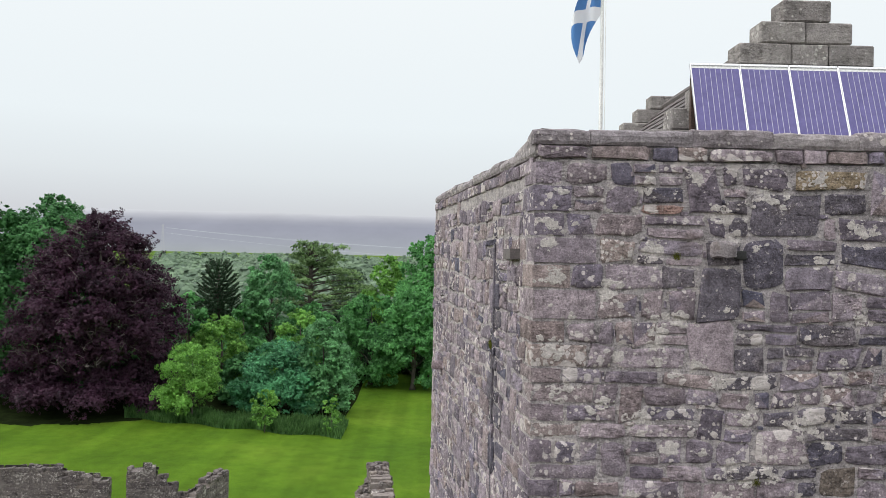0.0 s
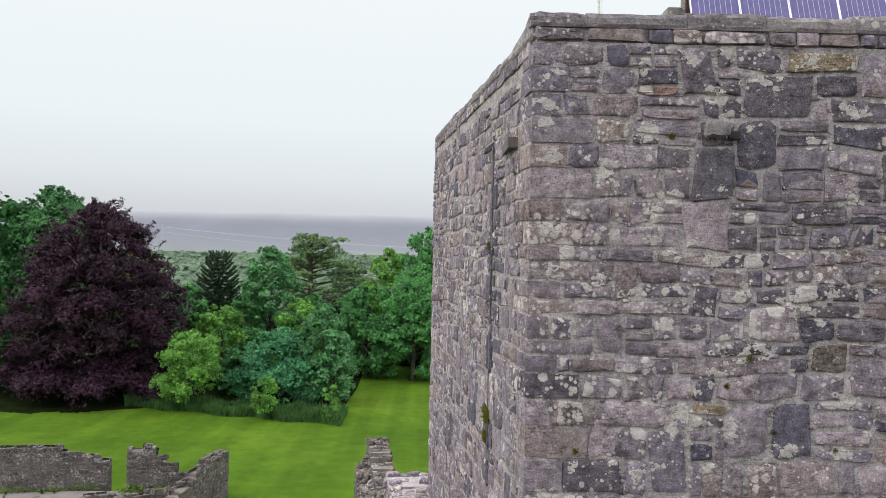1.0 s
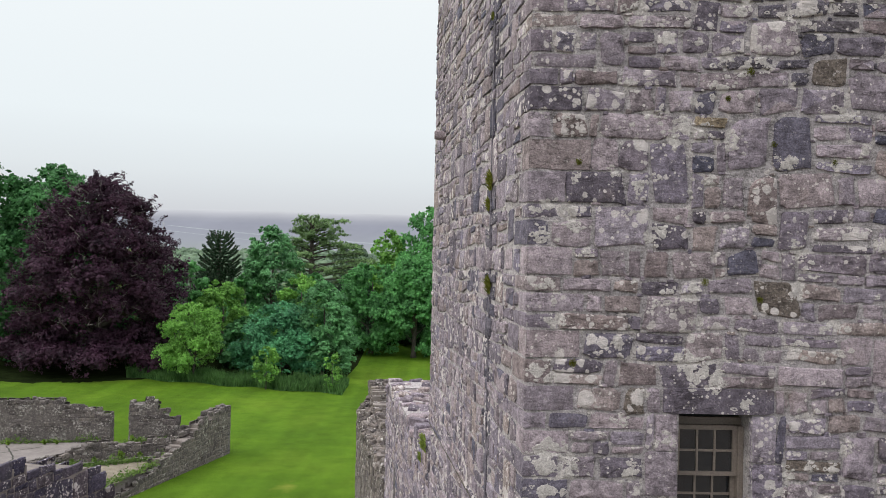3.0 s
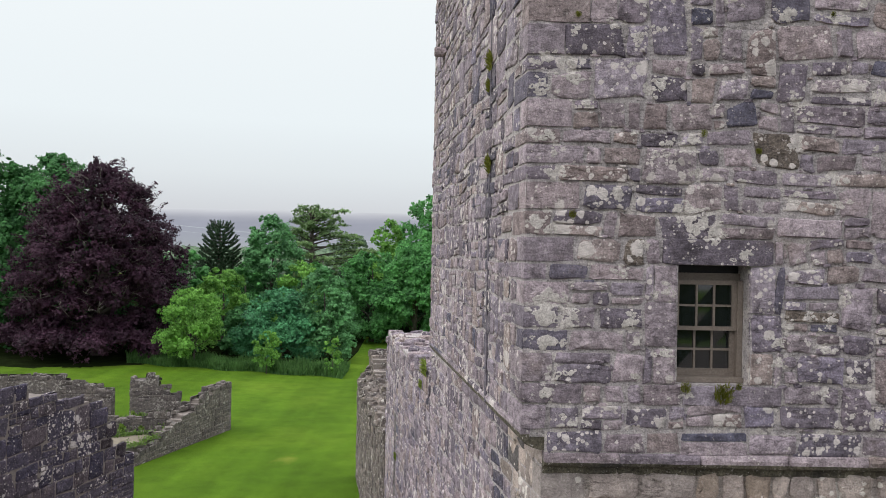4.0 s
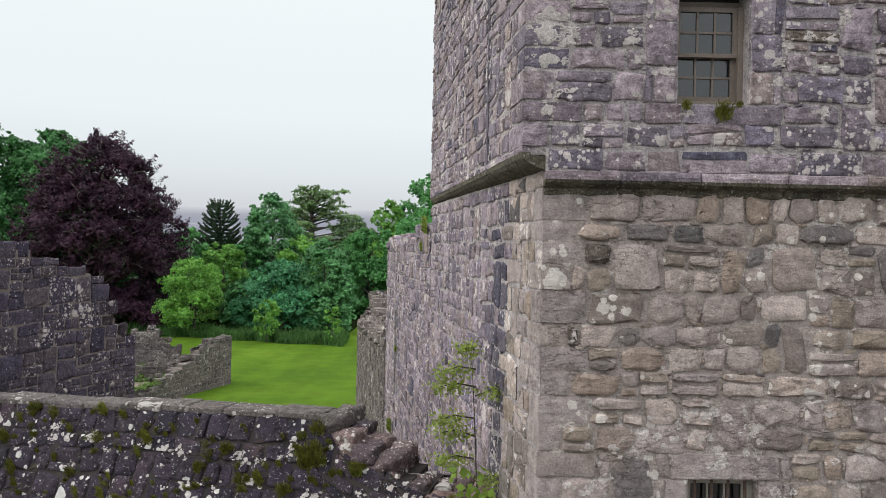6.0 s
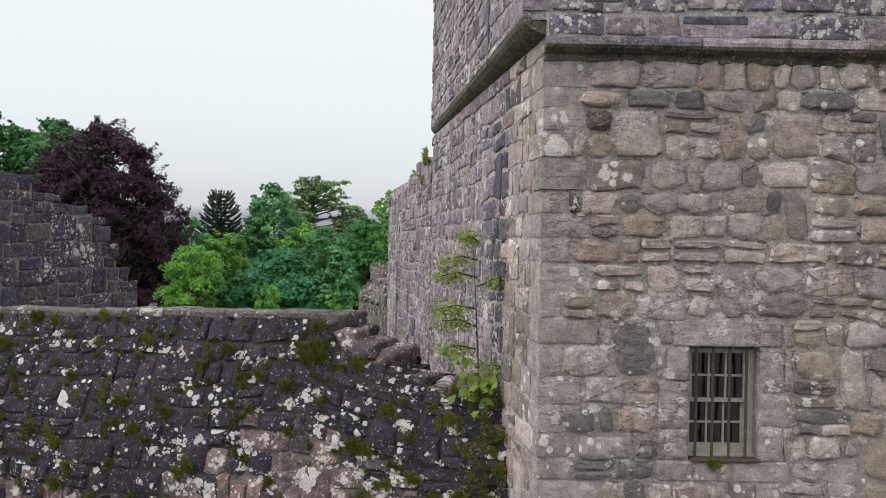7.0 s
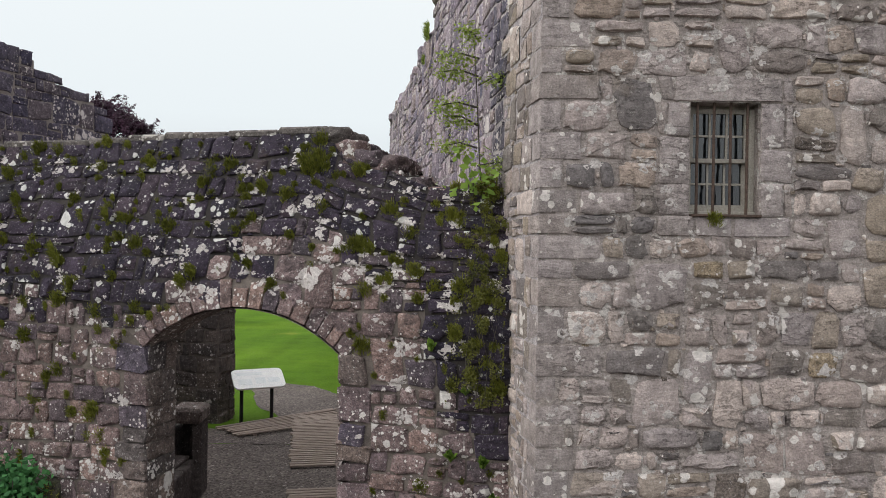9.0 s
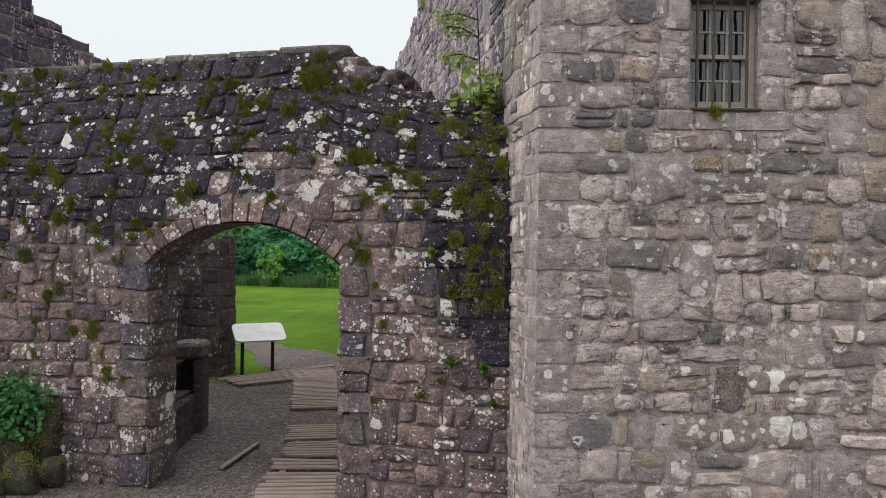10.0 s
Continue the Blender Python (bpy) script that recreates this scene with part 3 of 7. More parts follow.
def mortar_sheet(P, us, vs, inside, mat, parent, seed=0.0, label="", surface=None):
    """The pointing between the stones, an uneven skin over the core."""
    n = len(vs)
    v = [P(a, b, joint_depth(a, b, seed)) for a in us for b in vs]
    f = [(i * n + j, (i + 1) * n + j, (i + 1) * n + j + 1, i * n + j + 1) for i in range(len(us) - 1) for j in range(n - 1) if inside((us[i] + us[i + 1]) / 2, (vs[j] + vs[j + 1]) / 2)]
    if surface:
        surface.put(v, f)
    return part("pointing", v, f, mat, parent, label, True)


def rubble(P, beds, start, end, rnd, keep=lambda u, v, w, h: True, holes=(), width=(0.18, 0.56), proud=(0.006, 0.026), split=0.28, tall=0.07, warp=None, gap=0.009, pins=0.12, shape=(3.5, 4.5, 6.0, 9.0), soft=0.34):
    """Courses of uneven stones. Returns (place along, height, (verts, faces)) for each."""
    out = []
    blocked = {}
    nrow = len(beds) - 1
    for i in range(nrow):
        v0, v1 = beds[i], beds[i + 1]
        vm = (v0 + v1) / 2
        free = [(start(i), end(i))]
        for h0, h1, g0, g1 in [*holes, *[(a, b, v0, v1) for a, b in blocked.get(i, [])]]:
            if g0 < vm < g1:
                free = [s for a, b in free for s in ((a, min(b, h0)), (max(a, h1), b)) if s[1] - s[0] > 0.03]
        for a, b in free:
            u = a
            while u < b - 1e-6:
                w = rnd.uniform(*width) * rnd.choice((0.7, 1, 1, 1.25))
                if b - u - w < width[0] * 0.8:
                    w = b - u if b - u < width[1] * 1.35 else (b - u) / 2
                top = v1
                if i + 1 < nrow and rnd.random() < tall and w > 0.22 and not any(g0 < (v1 + beds[i + 2]) / 2 < g1 and h0 < u + w and h1 > u for h0, h1, g0, g1 in holes) and u + w < end(i + 1) and u > start(i + 1) and beds[i + 2] - v0 < 0.62:
                    top = beds[i + 2]
                    blocked.setdefault(i + 1, []).append((u, u + w))
                if keep(u + w / 2, vm, w, top - v0):
                    pr = rnd.uniform(*proud)
                    if top == v1 and rnd.random() < split and v1 - v0 > 0.19:
                        k = v0 + (v1 - v0) * rnd.uniform(0.35, 0.65)
                        if rnd.random() < 0.5 and w > 0.3:
                            c = u + w * rnd.uniform(0.35, 0.65)
                            lots = [(u, c, v0, k), (c, u + w, v0, k), (u, u + w, k, v1)]
                        else:
                            lots = [(u, u + w, v0, k), (u, u + w, k, v1)]
                    else:
                        lots = [(u, u + w, v0, top)]
                    for lot in lots:
                        out.append(((lot[0] + lot[1]) / 2, (lot[2] + lot[3]) / 2, one_stone(P, *lot, rnd, pr * rnd.uniform(0.7, 1.25), warp, soft, gap, shape=shape)))
                    # small pinning stones in the joints
                    if rnd.random() < pins:
                        pw, ph = rnd.uniform(0.035, 0.10), rnd.uniform(0.022, 0.05)
                        pu, pv = u + rnd.choice((0.0, 0.0, w * 0.5)), v0 + rnd.uniform(-0.01, 0.01)
                        if rnd.random() < 0.35:
                            pw, ph = ph * 0.8, pw
                            pu, pv = u, vm
                        if pu > start(i) + 0.05:
                            out.append((pu, pv, one_stone(P, pu - pw / 2, pu + pw / 2, pv - ph / 2, pv + ph / 2, rnd, 0.012, warp, 0.34, 0.001, 0.04, 7)))
                u += w
    return out


def lay(stones, parent, mat, mat_joined, own=lambda u, v: False, limit=300):
    """Stones of the chosen stretch become parts, the others one mesh."""
    rest, n = Soup(), 0
    for u, v, (verts, faces) in stones:
        if n < limit and len(verts) > 20 and own(u, v):
            part("stone", verts, faces, mat, parent, "", "creased")
            n += 1
        else:
            rest.put(verts, faces)
    if rest.v:
        tagged(part("stonework", rest.v, rest.f, mat_joined, parent, "", "creased"), kind="stuff")


def line_frame(a, b, side=1, back=None):
    """u runs from a to b on the ground, v up, d out of the wall on its right side (side=1) or left."""
    a, b = Vector((*a, 0)), Vector((*b, 0))
    e = (b - a).normalized()
    n = Vector((e.y, -e.x, 0)) * side

    def P(u, v, d):
        q = a + e * u + n * (d - (back(u, v) if back else 0))
        return Vector((q.x, q.y, v))
    return P, (b - a).length


# ---- ground ----
def ground_z(x, y):
    return 0.08 if y < 17 else (0.08 - 1.13 * (y - 17) / 49 if y < 66 else -1.05)


def ground_sheet():
    xs = [-5000, -1500, -400, -120] + steps(-60, 30, 5)[0:] + [60, 150, 400, 1500, 5000]
    ys = [-5000, -1000, -100, -20] + steps(0, 120, 4) + [160, 250, 400, 900, 2000, 5000]
    v = [(x, y, ground_z(x, y)) for y in ys for x in xs]
    n = len(xs)
    f = [(j * n + i, j * n + i + 1, (j + 1) * n + i + 1, (j + 1) * n + i) for j in range(len(ys) - 1) for i in range(n - 1)]
    tagged(new("ground", mesh_of("ground", v, f, lawn_mat, True)), "wide mown green lawn in front of woodland", "lawn", kind="structure")


def sheet(name, outline, lift, mat, label, category):
    v = [(x, y, ground_z(x, y) + lift) for x, y in outline]
    return tagged(new(name, mesh_of(name, v, [tuple(range(len(v)))], mat)), label, category, kind="structure")


ground_sheet()
rng = random.Random(5)
# passage gravel, plus an unseen yard added to cut green bounce on the walls
yard = [(-30, -70), (60, -70), (60, 7.9), (0.9, 7.9), (0.9, 9.0), (0.4, 12), (0.1, 14.4), (-0.85, 15), (-0.9, 16), (-7.1, 16), (-7.6, 12), (-30, 11)]
gate_path = [(-0.9, 16), (-0.8, 17.5), (-0.95, 19), (-0.9, 20), (-4.2, 20), (-3.95, 19.4), (-3.5, 18.9), (-3.3, 18.2), (-3.5, 17.55), (-4.2, 17.5), (-4.4, 17.2), (-7.0, 17), (-7.1, 16)]
lawn_path = [(-0.9, 20), (-1.3, 20.5), (-1.9, 21.4), (-2.6, 21.8), (-3.3, 22.9), (-4.2, 23.5), (-4.8, 24.6), (-5.5, 25.2), (-6.6, 25.2), (-6.3, 24.4), (-5.6, 23.9), (-5.2, 22.7), (-4.8, 22), (-4.5, 20.8), (-4.2, 20)]


def ragged_edge(outline, size=0.35, amp=0.16):
    """Breaks an outline into short lengths and frays it; shared edges fray alike."""
    out = []
    for (xa, ya), (xb, yb) in zip(outline, outline[1:] + outline[:1]):
        n = max(1, round(math.hypot(xb - xa, yb - ya) / size))
        for k in range(n):
            x, y = xa + (xb - xa) * k / n, ya + (yb - ya) * k / n
            out.append((x + amp * noise.noise(Vector((x * 2.3, y * 2.3, 1.0))) + 0.5 * amp * noise.noise(Vector((x * 7, y * 7, 5.0))), y + amp * noise.noise(Vector((x * 2.3, y * 2.3, 9.0)))))
    return out


path_v, path_f = [], []
for outline in (yard, ragged_edge(gate_path), ragged_edge(lawn_path)):
    path_f.append(tuple(range(len(path_v), len(path_v) + len(outline))))
    path_v += [(x, y, ground_z(x, y) + 0.012) for x, y in outline]
tagged(new("pavement", mesh_of("pavement", path_v, path_f, gravel_mat)), "grey gravel path, with an unseen gravel area added behind the viewpoint", "gravel path", kind="structure")

rng = random.Random(6)
# dark sheet laid over the lawn where the beech's shade falls
beech_shade = [(-34.4 + (13.2 + rng.uniform(-0.5, 0.5)) * math.cos(a) - 2.0, 79.3 + (9.6 + rng.uniform(-0.35, 0.35)) * math.sin(a)) for a in [k * math.pi / 40 for k in range(80)]]
sheet("ground_beech_shade", ragged_edge([(x, y) for x, y in beech_shade], 0.4, 0.5), 0.010, shade_floor_mat, "dark floor under the beech, its shade painted into the colour", "bare soil")
# outline of the painted shade under the wood's edge
wood_shade = [(-120, 84), (-46, 78), (-24, 76.5), (-13, 73.5), (-8.3, 74.5), (-8.0, 84), (-8.4, 98), (-5, 104), (4, 106), (40, 108), (60, 160), (-120, 160)]
# unseen sheet behind the camera, added to darken what the panes reflect
sheet("ground_unseen_dark", [(-400, -600), (400, -600), (400, -75), (-400, -75)], 0.018, shade_floor_mat, "unseen dark sheet behind the viewpoint, added to darken window reflections", "leaf litter")
sheet("ground_wood_shade", wood_shade, 0.018, shade_floor_mat, "dark leaf litter under the trees, shade painted into its colour", "leaf litter")

# ---- the tower ----
CX, FY, FAR = 0.86, 8.0, (0.0, 14.6)
LX, LY, LFAR = 1.07, 8.10, (0.03, 14.6)
RIGHT = 8.6
tower = thing("tower_house", "tall square stone tower house of weathered grey rubble", "castle tower")
W1 = (2.25, 2.91, 8.79, 9.87)
W2 = (2.45, 3.10, 4.31, 5.36)
WARP = 0.045


def warp_from(edge, sign):
    def f(u, v):
        k = min(1.0, max(0.0, sign * (u - edge) - 0.3))
        return u + WARP * k * (0.8 * noise.noise(Vector((u * 1.3, v * 1.3, 7.1))) + 0.5 * noise.noise(Vector((u * 3.5, v * 3.5, 2.1)))), v + WARP * k * (1.3 * noise.noise(Vector((u * 0.9, v * 1.6, 3.3))) + 0.7 * noise.noise(Vector((u * 2.6, v * 3.0, 8.3))))
    return f


def window_blocks(P, hole, x0, rnd):
    """Dressed blocks round an opening: jambs, lintel, sill."""
    a, b, c, d = hole[0] - x0, hole[1] - x0, hole[2], hole[3]
    out = []
    for lo, hi, sgn in ((a, a, -1), (b, b, 1)):
        beds = courses(c, d, 0.24, 0.38, rnd)
        for k, (z0, z1) in enumerate(zip(beds, beds[1:])):
            w = 0.30 if (k % 2) else 0.22
            lot = (lo - w, lo, z0, z1) if sgn < 0 else (hi, hi + w, z0, z1)
            out.append((lo, (z0 + z1) / 2, one_stone(P, *lot, rnd, 0.010, gap=0.005, round_=0.12)))
            if w < 0.3:
                fill = (lo - 0.3, lo - w, z0, z1) if sgn < 0 else (hi + w, hi + 0.3, z0, z1)
                out.append((lo, (z0 + z1) / 2, one_stone(P, *fill, rnd, 0.010, gap=0.005)))
    out.append((a, d + 0.1, one_stone(P, a - 0.16, b + 0.2, d, d + 0.24, rnd, 0.018, gap=0.006, round_=0.1)))
    out.append((a, d + 0.1, one_stone(P, a - 0.3, a - 0.16, d, d + 0.24, rnd, 0.010)))
    out.append((b, d + 0.1, one_stone(P, b + 0.2, b + 0.3, d, d + 0.24, rnd, 0.010)))
    for p, q in ((a - 0.3, a + 0.05), (a + 0.05, a + 0.4), (a + 0.4, b + 0.3)):
        out.append((p, c - 0.1, one_stone(P, p, q, c - 0.19, c, rnd, 0.014, gap=0.006, round_=0.15)))
    return out


# blocks of a colour of their own
FEATURES = [(2.42, 14.72, flank_wet), (2.70, 14.74, flank_wet), (2.62, 14.52, wet_stone), (3.05, 10.94, rusty_stone), (2.40, 12.50, ochre_stone), (3.34, 15.62, ochre_stone), (1.95, 9.90, rusty_stone), (3.6, 12.9, rusty_stone), (2.0, 15.35, rosy_stone),
            (3.55, 9.4, rusty_stone), (1.35, 6.79, rusty_stone), (1.45, 7.35, rusty_stone), (3.65, 3.0, ochre_stone), (2.2, 2.85, rusty_stone), (3.7, 4.95, rusty_stone), (2.7, 1.75, rusty_stone), (3.3, 1.6, rosy_stone), (1.9, 1.5, rusty_stone), (1.25, 3.0, ochre_stone), (2.65, 3.9, ochre_stone)]


SURFACES = {"upper": Soup(), "lower": Soup(), "curtain": Soup()}


def tower_walls():
    rnd = random.Random(11)
    for tag, cx, fy, far, z0, z1, hole, mat, matj, mort, label, lohi in (
        ("upper", CX, FY, FAR, 8.36, 15.72, W1, upper_stone, upper_stone_far, mortar_up, "weathered grey-purple rubble with pale lichen", (0.13, 0.29)),
        ("lower", LX, LY, LFAR, -0.3, 8.3, W2, lower_stone, lower_stone_far, mortar_low, "paler grey rubble with buff pointing", (0.17, 0.33)),
    ):
        zs = z0 if tag == "lower" else 8.37
        ze = 8.0 if tag == "lower" else 15.72
        beds = courses(zs, ze, *lohi, rnd, (hole[2] - 0.19, hole[2], hole[3], hole[3] + 0.24))
        Pf, Lf = line_frame((cx, fy), (RIGHT, fy))
        Pl, Ll = line_frame(far, (cx, fy))
        # cores, with the window openings cut through
        us = sorted({0.0, Lf, hole[0] - cx, hole[1] - cx})
        vs = sorted({z0, z1, hole[2], hole[3]})
        core = slab_geo(us, vs, lambda u, v: not (hole[0] - cx < u < hole[1] - cx and hole[2] < v < hole[3]), lambda u, v, d: Pf(u, v, d - 0.05), 0.85)
        front = part("front_wall", core.v, core.f, mort, tower, label)
        side = slab_geo([0, Ll], [z0, z1 if tag == "lower" else 15.6], lambda u, v: True, lambda u, v, d: Pl(u, v, d - 0.05), 0.85)
        flank = part("side_wall", side.v, side.f, mort, tower, label)
        skin = SURFACES[tag]
        mus = sorted({*steps(0.0, 3.9, 0.05), *steps(3.9, Lf, 0.3), hole[0] - cx, hole[1] - cx})
        mvs = sorted({*steps(z0 if tag == "lower" else 8.30, 8.0 if tag == "lower" else 15.73, 0.05), hole[2], hole[3]})
        mortar_sheet(Pf, mus, mvs, lambda u, v: not (hole[0] - cx < u < hole[1] - cx and hole[2] < v < hole[3]), mort, front, 1.0, "", skin)
        mortar_sheet(Pl, steps(0, Ll, 0.08), steps(z0, 8.2 if tag == "lower" else 15.62, 0.08), lambda u, v: True, mortar_up, flank, 2.0)
        # corner blocks, long and short in turn
        e, n = (Pf(1, 0, 0) - Pf(0, 0, 0)).xy, (Pl(0, 0, 0) - Pl(1, 0, 0)).xy
        long_f, long_s = [], []
        for i, (a, b) in enumerate(zip(beds, beds[1:])):
            lw, ll = (rnd.uniform(0.32, 0.6), rnd.uniform(0.2, 0.32)) if i % 2 else (rnd.uniform(0.18, 0.34), rnd.uniform(0.32, 0.55))
            long_f.append(lw)
            long_s.append(ll)
            pr = rnd.uniform(0.006, 0.020)
            c = Vector((cx, fy)) - e * pr - n * pr
            foot = [c, c + e * (lw + pr - 0.008), c + e * (lw + pr - 0.008) + n * (ll + pr), c + n * (ll + pr - 0.008)]
            foot = [p + Vector((rnd.uniform(-0.008, 0.008), rnd.uniform(-0.008, 0.008))) for p in foot]
            v, f = worn_block(foot, a + 0.005, b - 0.005, rnd, min(0.014, 0.12 * (b - a)))
            part("quoin", v, f, mat if tag == "upper" else quoin_stone, front, "", "creased")
            skin.put(v, f)
        holes = [(hole[0] - cx - 0.3, hole[1] - cx + 0.3, hole[2] - 0.19, hole[3] + 0.24)]
        st = rubble(Pf, beds, lambda i: long_f[i], lambda i: Lf, rnd, holes=holes, warp=warp_from(0.3, 1), width=(0.15, 0.56) if tag == "upper" else (0.16, 0.48), tall=0.15 if tag == "upper" else 0.11, split=0.36 if tag == "upper" else 0.20, gap=0.013, pins=0.55 if tag == "upper" else 0.75, proud=(0.009, 0.020) if tag == "upper" else (0.016, 0.036), shape=(3.2, 4.0, 6.0, 9.0) if tag == "upper" else (1.8, 2.3, 3.0, 4.5), soft=0.34 if tag == "upper" else 0.60)
        for q in st:
            skin.put(*q[2])
        near = (lambda u, v: u < 3.4 and 8.2 < v < 12.0) if tag == "upper" else (lambda u, v: u < 3.2 and 3.6 < v < 8.0)
        blocks = window_blocks(Pf, hole, cx, rnd)
        for q in blocks:
            skin.put(*q[2])
        lay(blocks, front, mat if tag == "upper" else quoin_stone, matj, lambda u, v: True, 40)
        for x, z, m in FEATURES:
            if beds[0] < z < beds[-1]:
                k = min(range(len(st)), key=lambda i: abs(st[i][0] + cx - x) + 1.5 * abs(st[i][1] - z))
                part("stone", *st.pop(k)[2], m, front)
        if tag == "upper":
            damp_rnd = random.Random(77)
            # damp-stained blocks below the spout and the parapet
            soak = [q for q in st if q[0] + cx > 2.2 + 0.5 * math.sin(q[1] * 2) and 12.7 < q[1] < 15.6 and len(q[2][0]) > 20 and damp_rnd.random() < 0.34]
            st = [q for q in st if q not in soak]
            lay(soak, front, wet_stone, wet_stone)
        lay(st, front, mat, matj, near, 290)
        ss = rubble(Pl, beds, lambda i: 0.0, lambda i: Ll - long_s[i], rnd, warp=warp_from(Ll, -1), width=(0.15, 0.46), proud=(0.003, 0.018), pins=0.4, gap=0.015, keep=lambda u, v, w, h: tag == "lower" or v < 15.6)
        wet = lambda q: abs(q[0] - (Ll - 1.62 - 0.05 * math.sin(q[1] * 1.3))) < (0.20 if tag == "upper" else 0.27)
        damp = [q for q in ss if wet(q) and rnd.random() < (0.8 if tag == "upper" else 0.97)]
        dry = [q for q in ss if q not in damp]
        if tag == "lower":
            dry += rubble(Pl, [8.0, 8.17], lambda i: 0.0, lambda i: Ll, rnd, width=(0.25, 0.5))
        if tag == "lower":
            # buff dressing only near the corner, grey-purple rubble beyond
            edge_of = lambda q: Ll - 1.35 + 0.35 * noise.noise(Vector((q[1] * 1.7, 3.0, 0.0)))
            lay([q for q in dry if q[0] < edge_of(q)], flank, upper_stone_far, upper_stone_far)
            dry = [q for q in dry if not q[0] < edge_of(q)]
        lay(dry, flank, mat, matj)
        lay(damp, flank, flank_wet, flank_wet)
        if tag == "upper":
            band = slab_geo([0.21, Lf], [8.12, 8.36], lambda u, v: True, Pf, 0.5)
            low = part("front_wall", band.v, band.f, mort, tower)
            lay(rubble(Pf, [8.16, 8.37], lambda i: 0.21, lambda i: Lf, rnd, width=(0.3, 0.6)), low, mat, matj, lambda u, v: u < 4, 20)


tower_walls()


def tower_trim():
    rnd = random.Random(21)
    Pf, Lf = line_frame((CX, FY), (RIGHT, FY))
    Pl, Ll = line_frame(FAR, (CX, FY))
    front_top = [(-0.35, 8.165), (0.0, 8.165), (0.026, 8.152), (0.034, 8.115), (0.028, 8.080), (-0.35, 8.080)]
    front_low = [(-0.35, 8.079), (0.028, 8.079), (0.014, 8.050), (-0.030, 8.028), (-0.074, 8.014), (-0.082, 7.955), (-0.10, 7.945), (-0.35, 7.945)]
    flank_top = [(-0.35, 8.38), (0.004, 8.38), (0.016, 8.36), (0.014, 8.325), (-0.35, 8.325)]
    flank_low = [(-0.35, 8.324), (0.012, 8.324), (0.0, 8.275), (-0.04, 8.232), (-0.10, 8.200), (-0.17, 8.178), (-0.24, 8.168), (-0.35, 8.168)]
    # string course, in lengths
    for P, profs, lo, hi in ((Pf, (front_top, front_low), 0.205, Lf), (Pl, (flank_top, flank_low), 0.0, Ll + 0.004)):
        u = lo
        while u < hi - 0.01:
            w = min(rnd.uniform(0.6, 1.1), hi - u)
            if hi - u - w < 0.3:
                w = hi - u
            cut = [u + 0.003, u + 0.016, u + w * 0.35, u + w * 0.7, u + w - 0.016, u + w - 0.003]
            # the lower hollow carries algae and painted shade in its colour
            for prof, mat, name in zip(profs, (upper_stone, algae_shade_stone), ("string_course", "drip_moulding")):
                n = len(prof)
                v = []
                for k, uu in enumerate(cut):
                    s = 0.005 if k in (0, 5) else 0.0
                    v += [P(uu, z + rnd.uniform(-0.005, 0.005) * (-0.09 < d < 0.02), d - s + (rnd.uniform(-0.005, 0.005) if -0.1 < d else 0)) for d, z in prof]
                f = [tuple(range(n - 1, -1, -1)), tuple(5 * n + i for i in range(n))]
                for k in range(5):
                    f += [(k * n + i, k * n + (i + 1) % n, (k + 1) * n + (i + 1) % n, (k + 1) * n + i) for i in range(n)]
                part(name, v, f, mat, tower, ("projecting moulded stone band" if name == "string_course" else "hollow under the band, dark with algae and painted shade") if u == lo else "")
            u += w
    # last course below the coping of the parapet
    v, f = box_geo((CX + 0.06, FY + 0.03, 15.72), (RIGHT, FY + 0.44, 15.87))
    row = part("parapet_course", v, f, mortar_up, tower)
    lay(rubble(Pf, [15.73, 15.865], lambda i: 0.0, lambda i: Lf, random.Random(23), width=(0.2, 0.5), gap=0.012, proud=(0.012, 0.022)), row, upper_stone, upper_stone_far, lambda u, v: u < 4, 20)
    side = slab_geo([0, Ll], [15.59, 15.77], lambda u, v: True, lambda u, v, d: Pl(u, v, d - 0.03), 0.42)
    row = part("parapet_course", side.v, side.f, mortar_up, tower)
    lay(rubble(Pl, [15.60, 15.755], lambda i: 0.0, lambda i: Ll - 0.1, random.Random(24), width=(0.2, 0.45), gap=0.012, proud=(0.012, 0.022)), row, upper_stone, upper_stone_far)
    for P, L, lo, hi, zt in ((Pf, Lf, -0.03, Lf, lambda u: 16.025), (Pl, Ll, 0.0, Ll - 0.03, lambda u: 15.89 + 0.11 * max(0, 1 - (Ll - u) / 0.7))):
        u = lo
        while u < hi - 0.01:
            w = min(rnd.uniform(0.45, 0.95), hi - u)
            if hi - u - w < 0.3:
                w = hi - u
            up = rnd.uniform(-0.02, 0.02)
            v, f = [], []
            m = 5
            for k in range(m + 1):
                uu = u + 0.002 + (w - 0.004) * k / m
                end = 0.008 if k in (0, m) else 0
                top = zt(uu) + up + rnd.uniform(-0.008, 0.008)
                bot = 15.865 if P is Pf else 15.76
                for d, z in ((-0.004, bot), (0.010, bot + 0.03), (0.012, top - 0.06), (-0.006, top - 0.02), (-0.06, top), (-0.40, top - 0.02), (-0.46, top - 0.07), (-0.46, bot)):
                    v.append(P(uu, z - end * (z > top - 0.05), d - end * (d > 0) + rnd.uniform(-0.006, 0.006)))
            for k in range(m):
                f += [(k * 8 + i, k * 8 + (i + 1) % 8, (k + 1) * 8 + (i + 1) % 8, (k + 1) * 8 + i) for i in range(8)]
            f += [tuple(range(7, -1, -1)), tuple(m * 8 + i for i in range(8))]
            part("coping_stone", v, f, cope_stone, tower, smooth=False)
            u += w
    # roof deck, far walls and floor behind
    s = Soup()
    s.box((0.7, 8.5, 14.85), (RIGHT, 14.6, 14.95))
    part("roof_deck", s.v, s.f, slate_mat, tower)
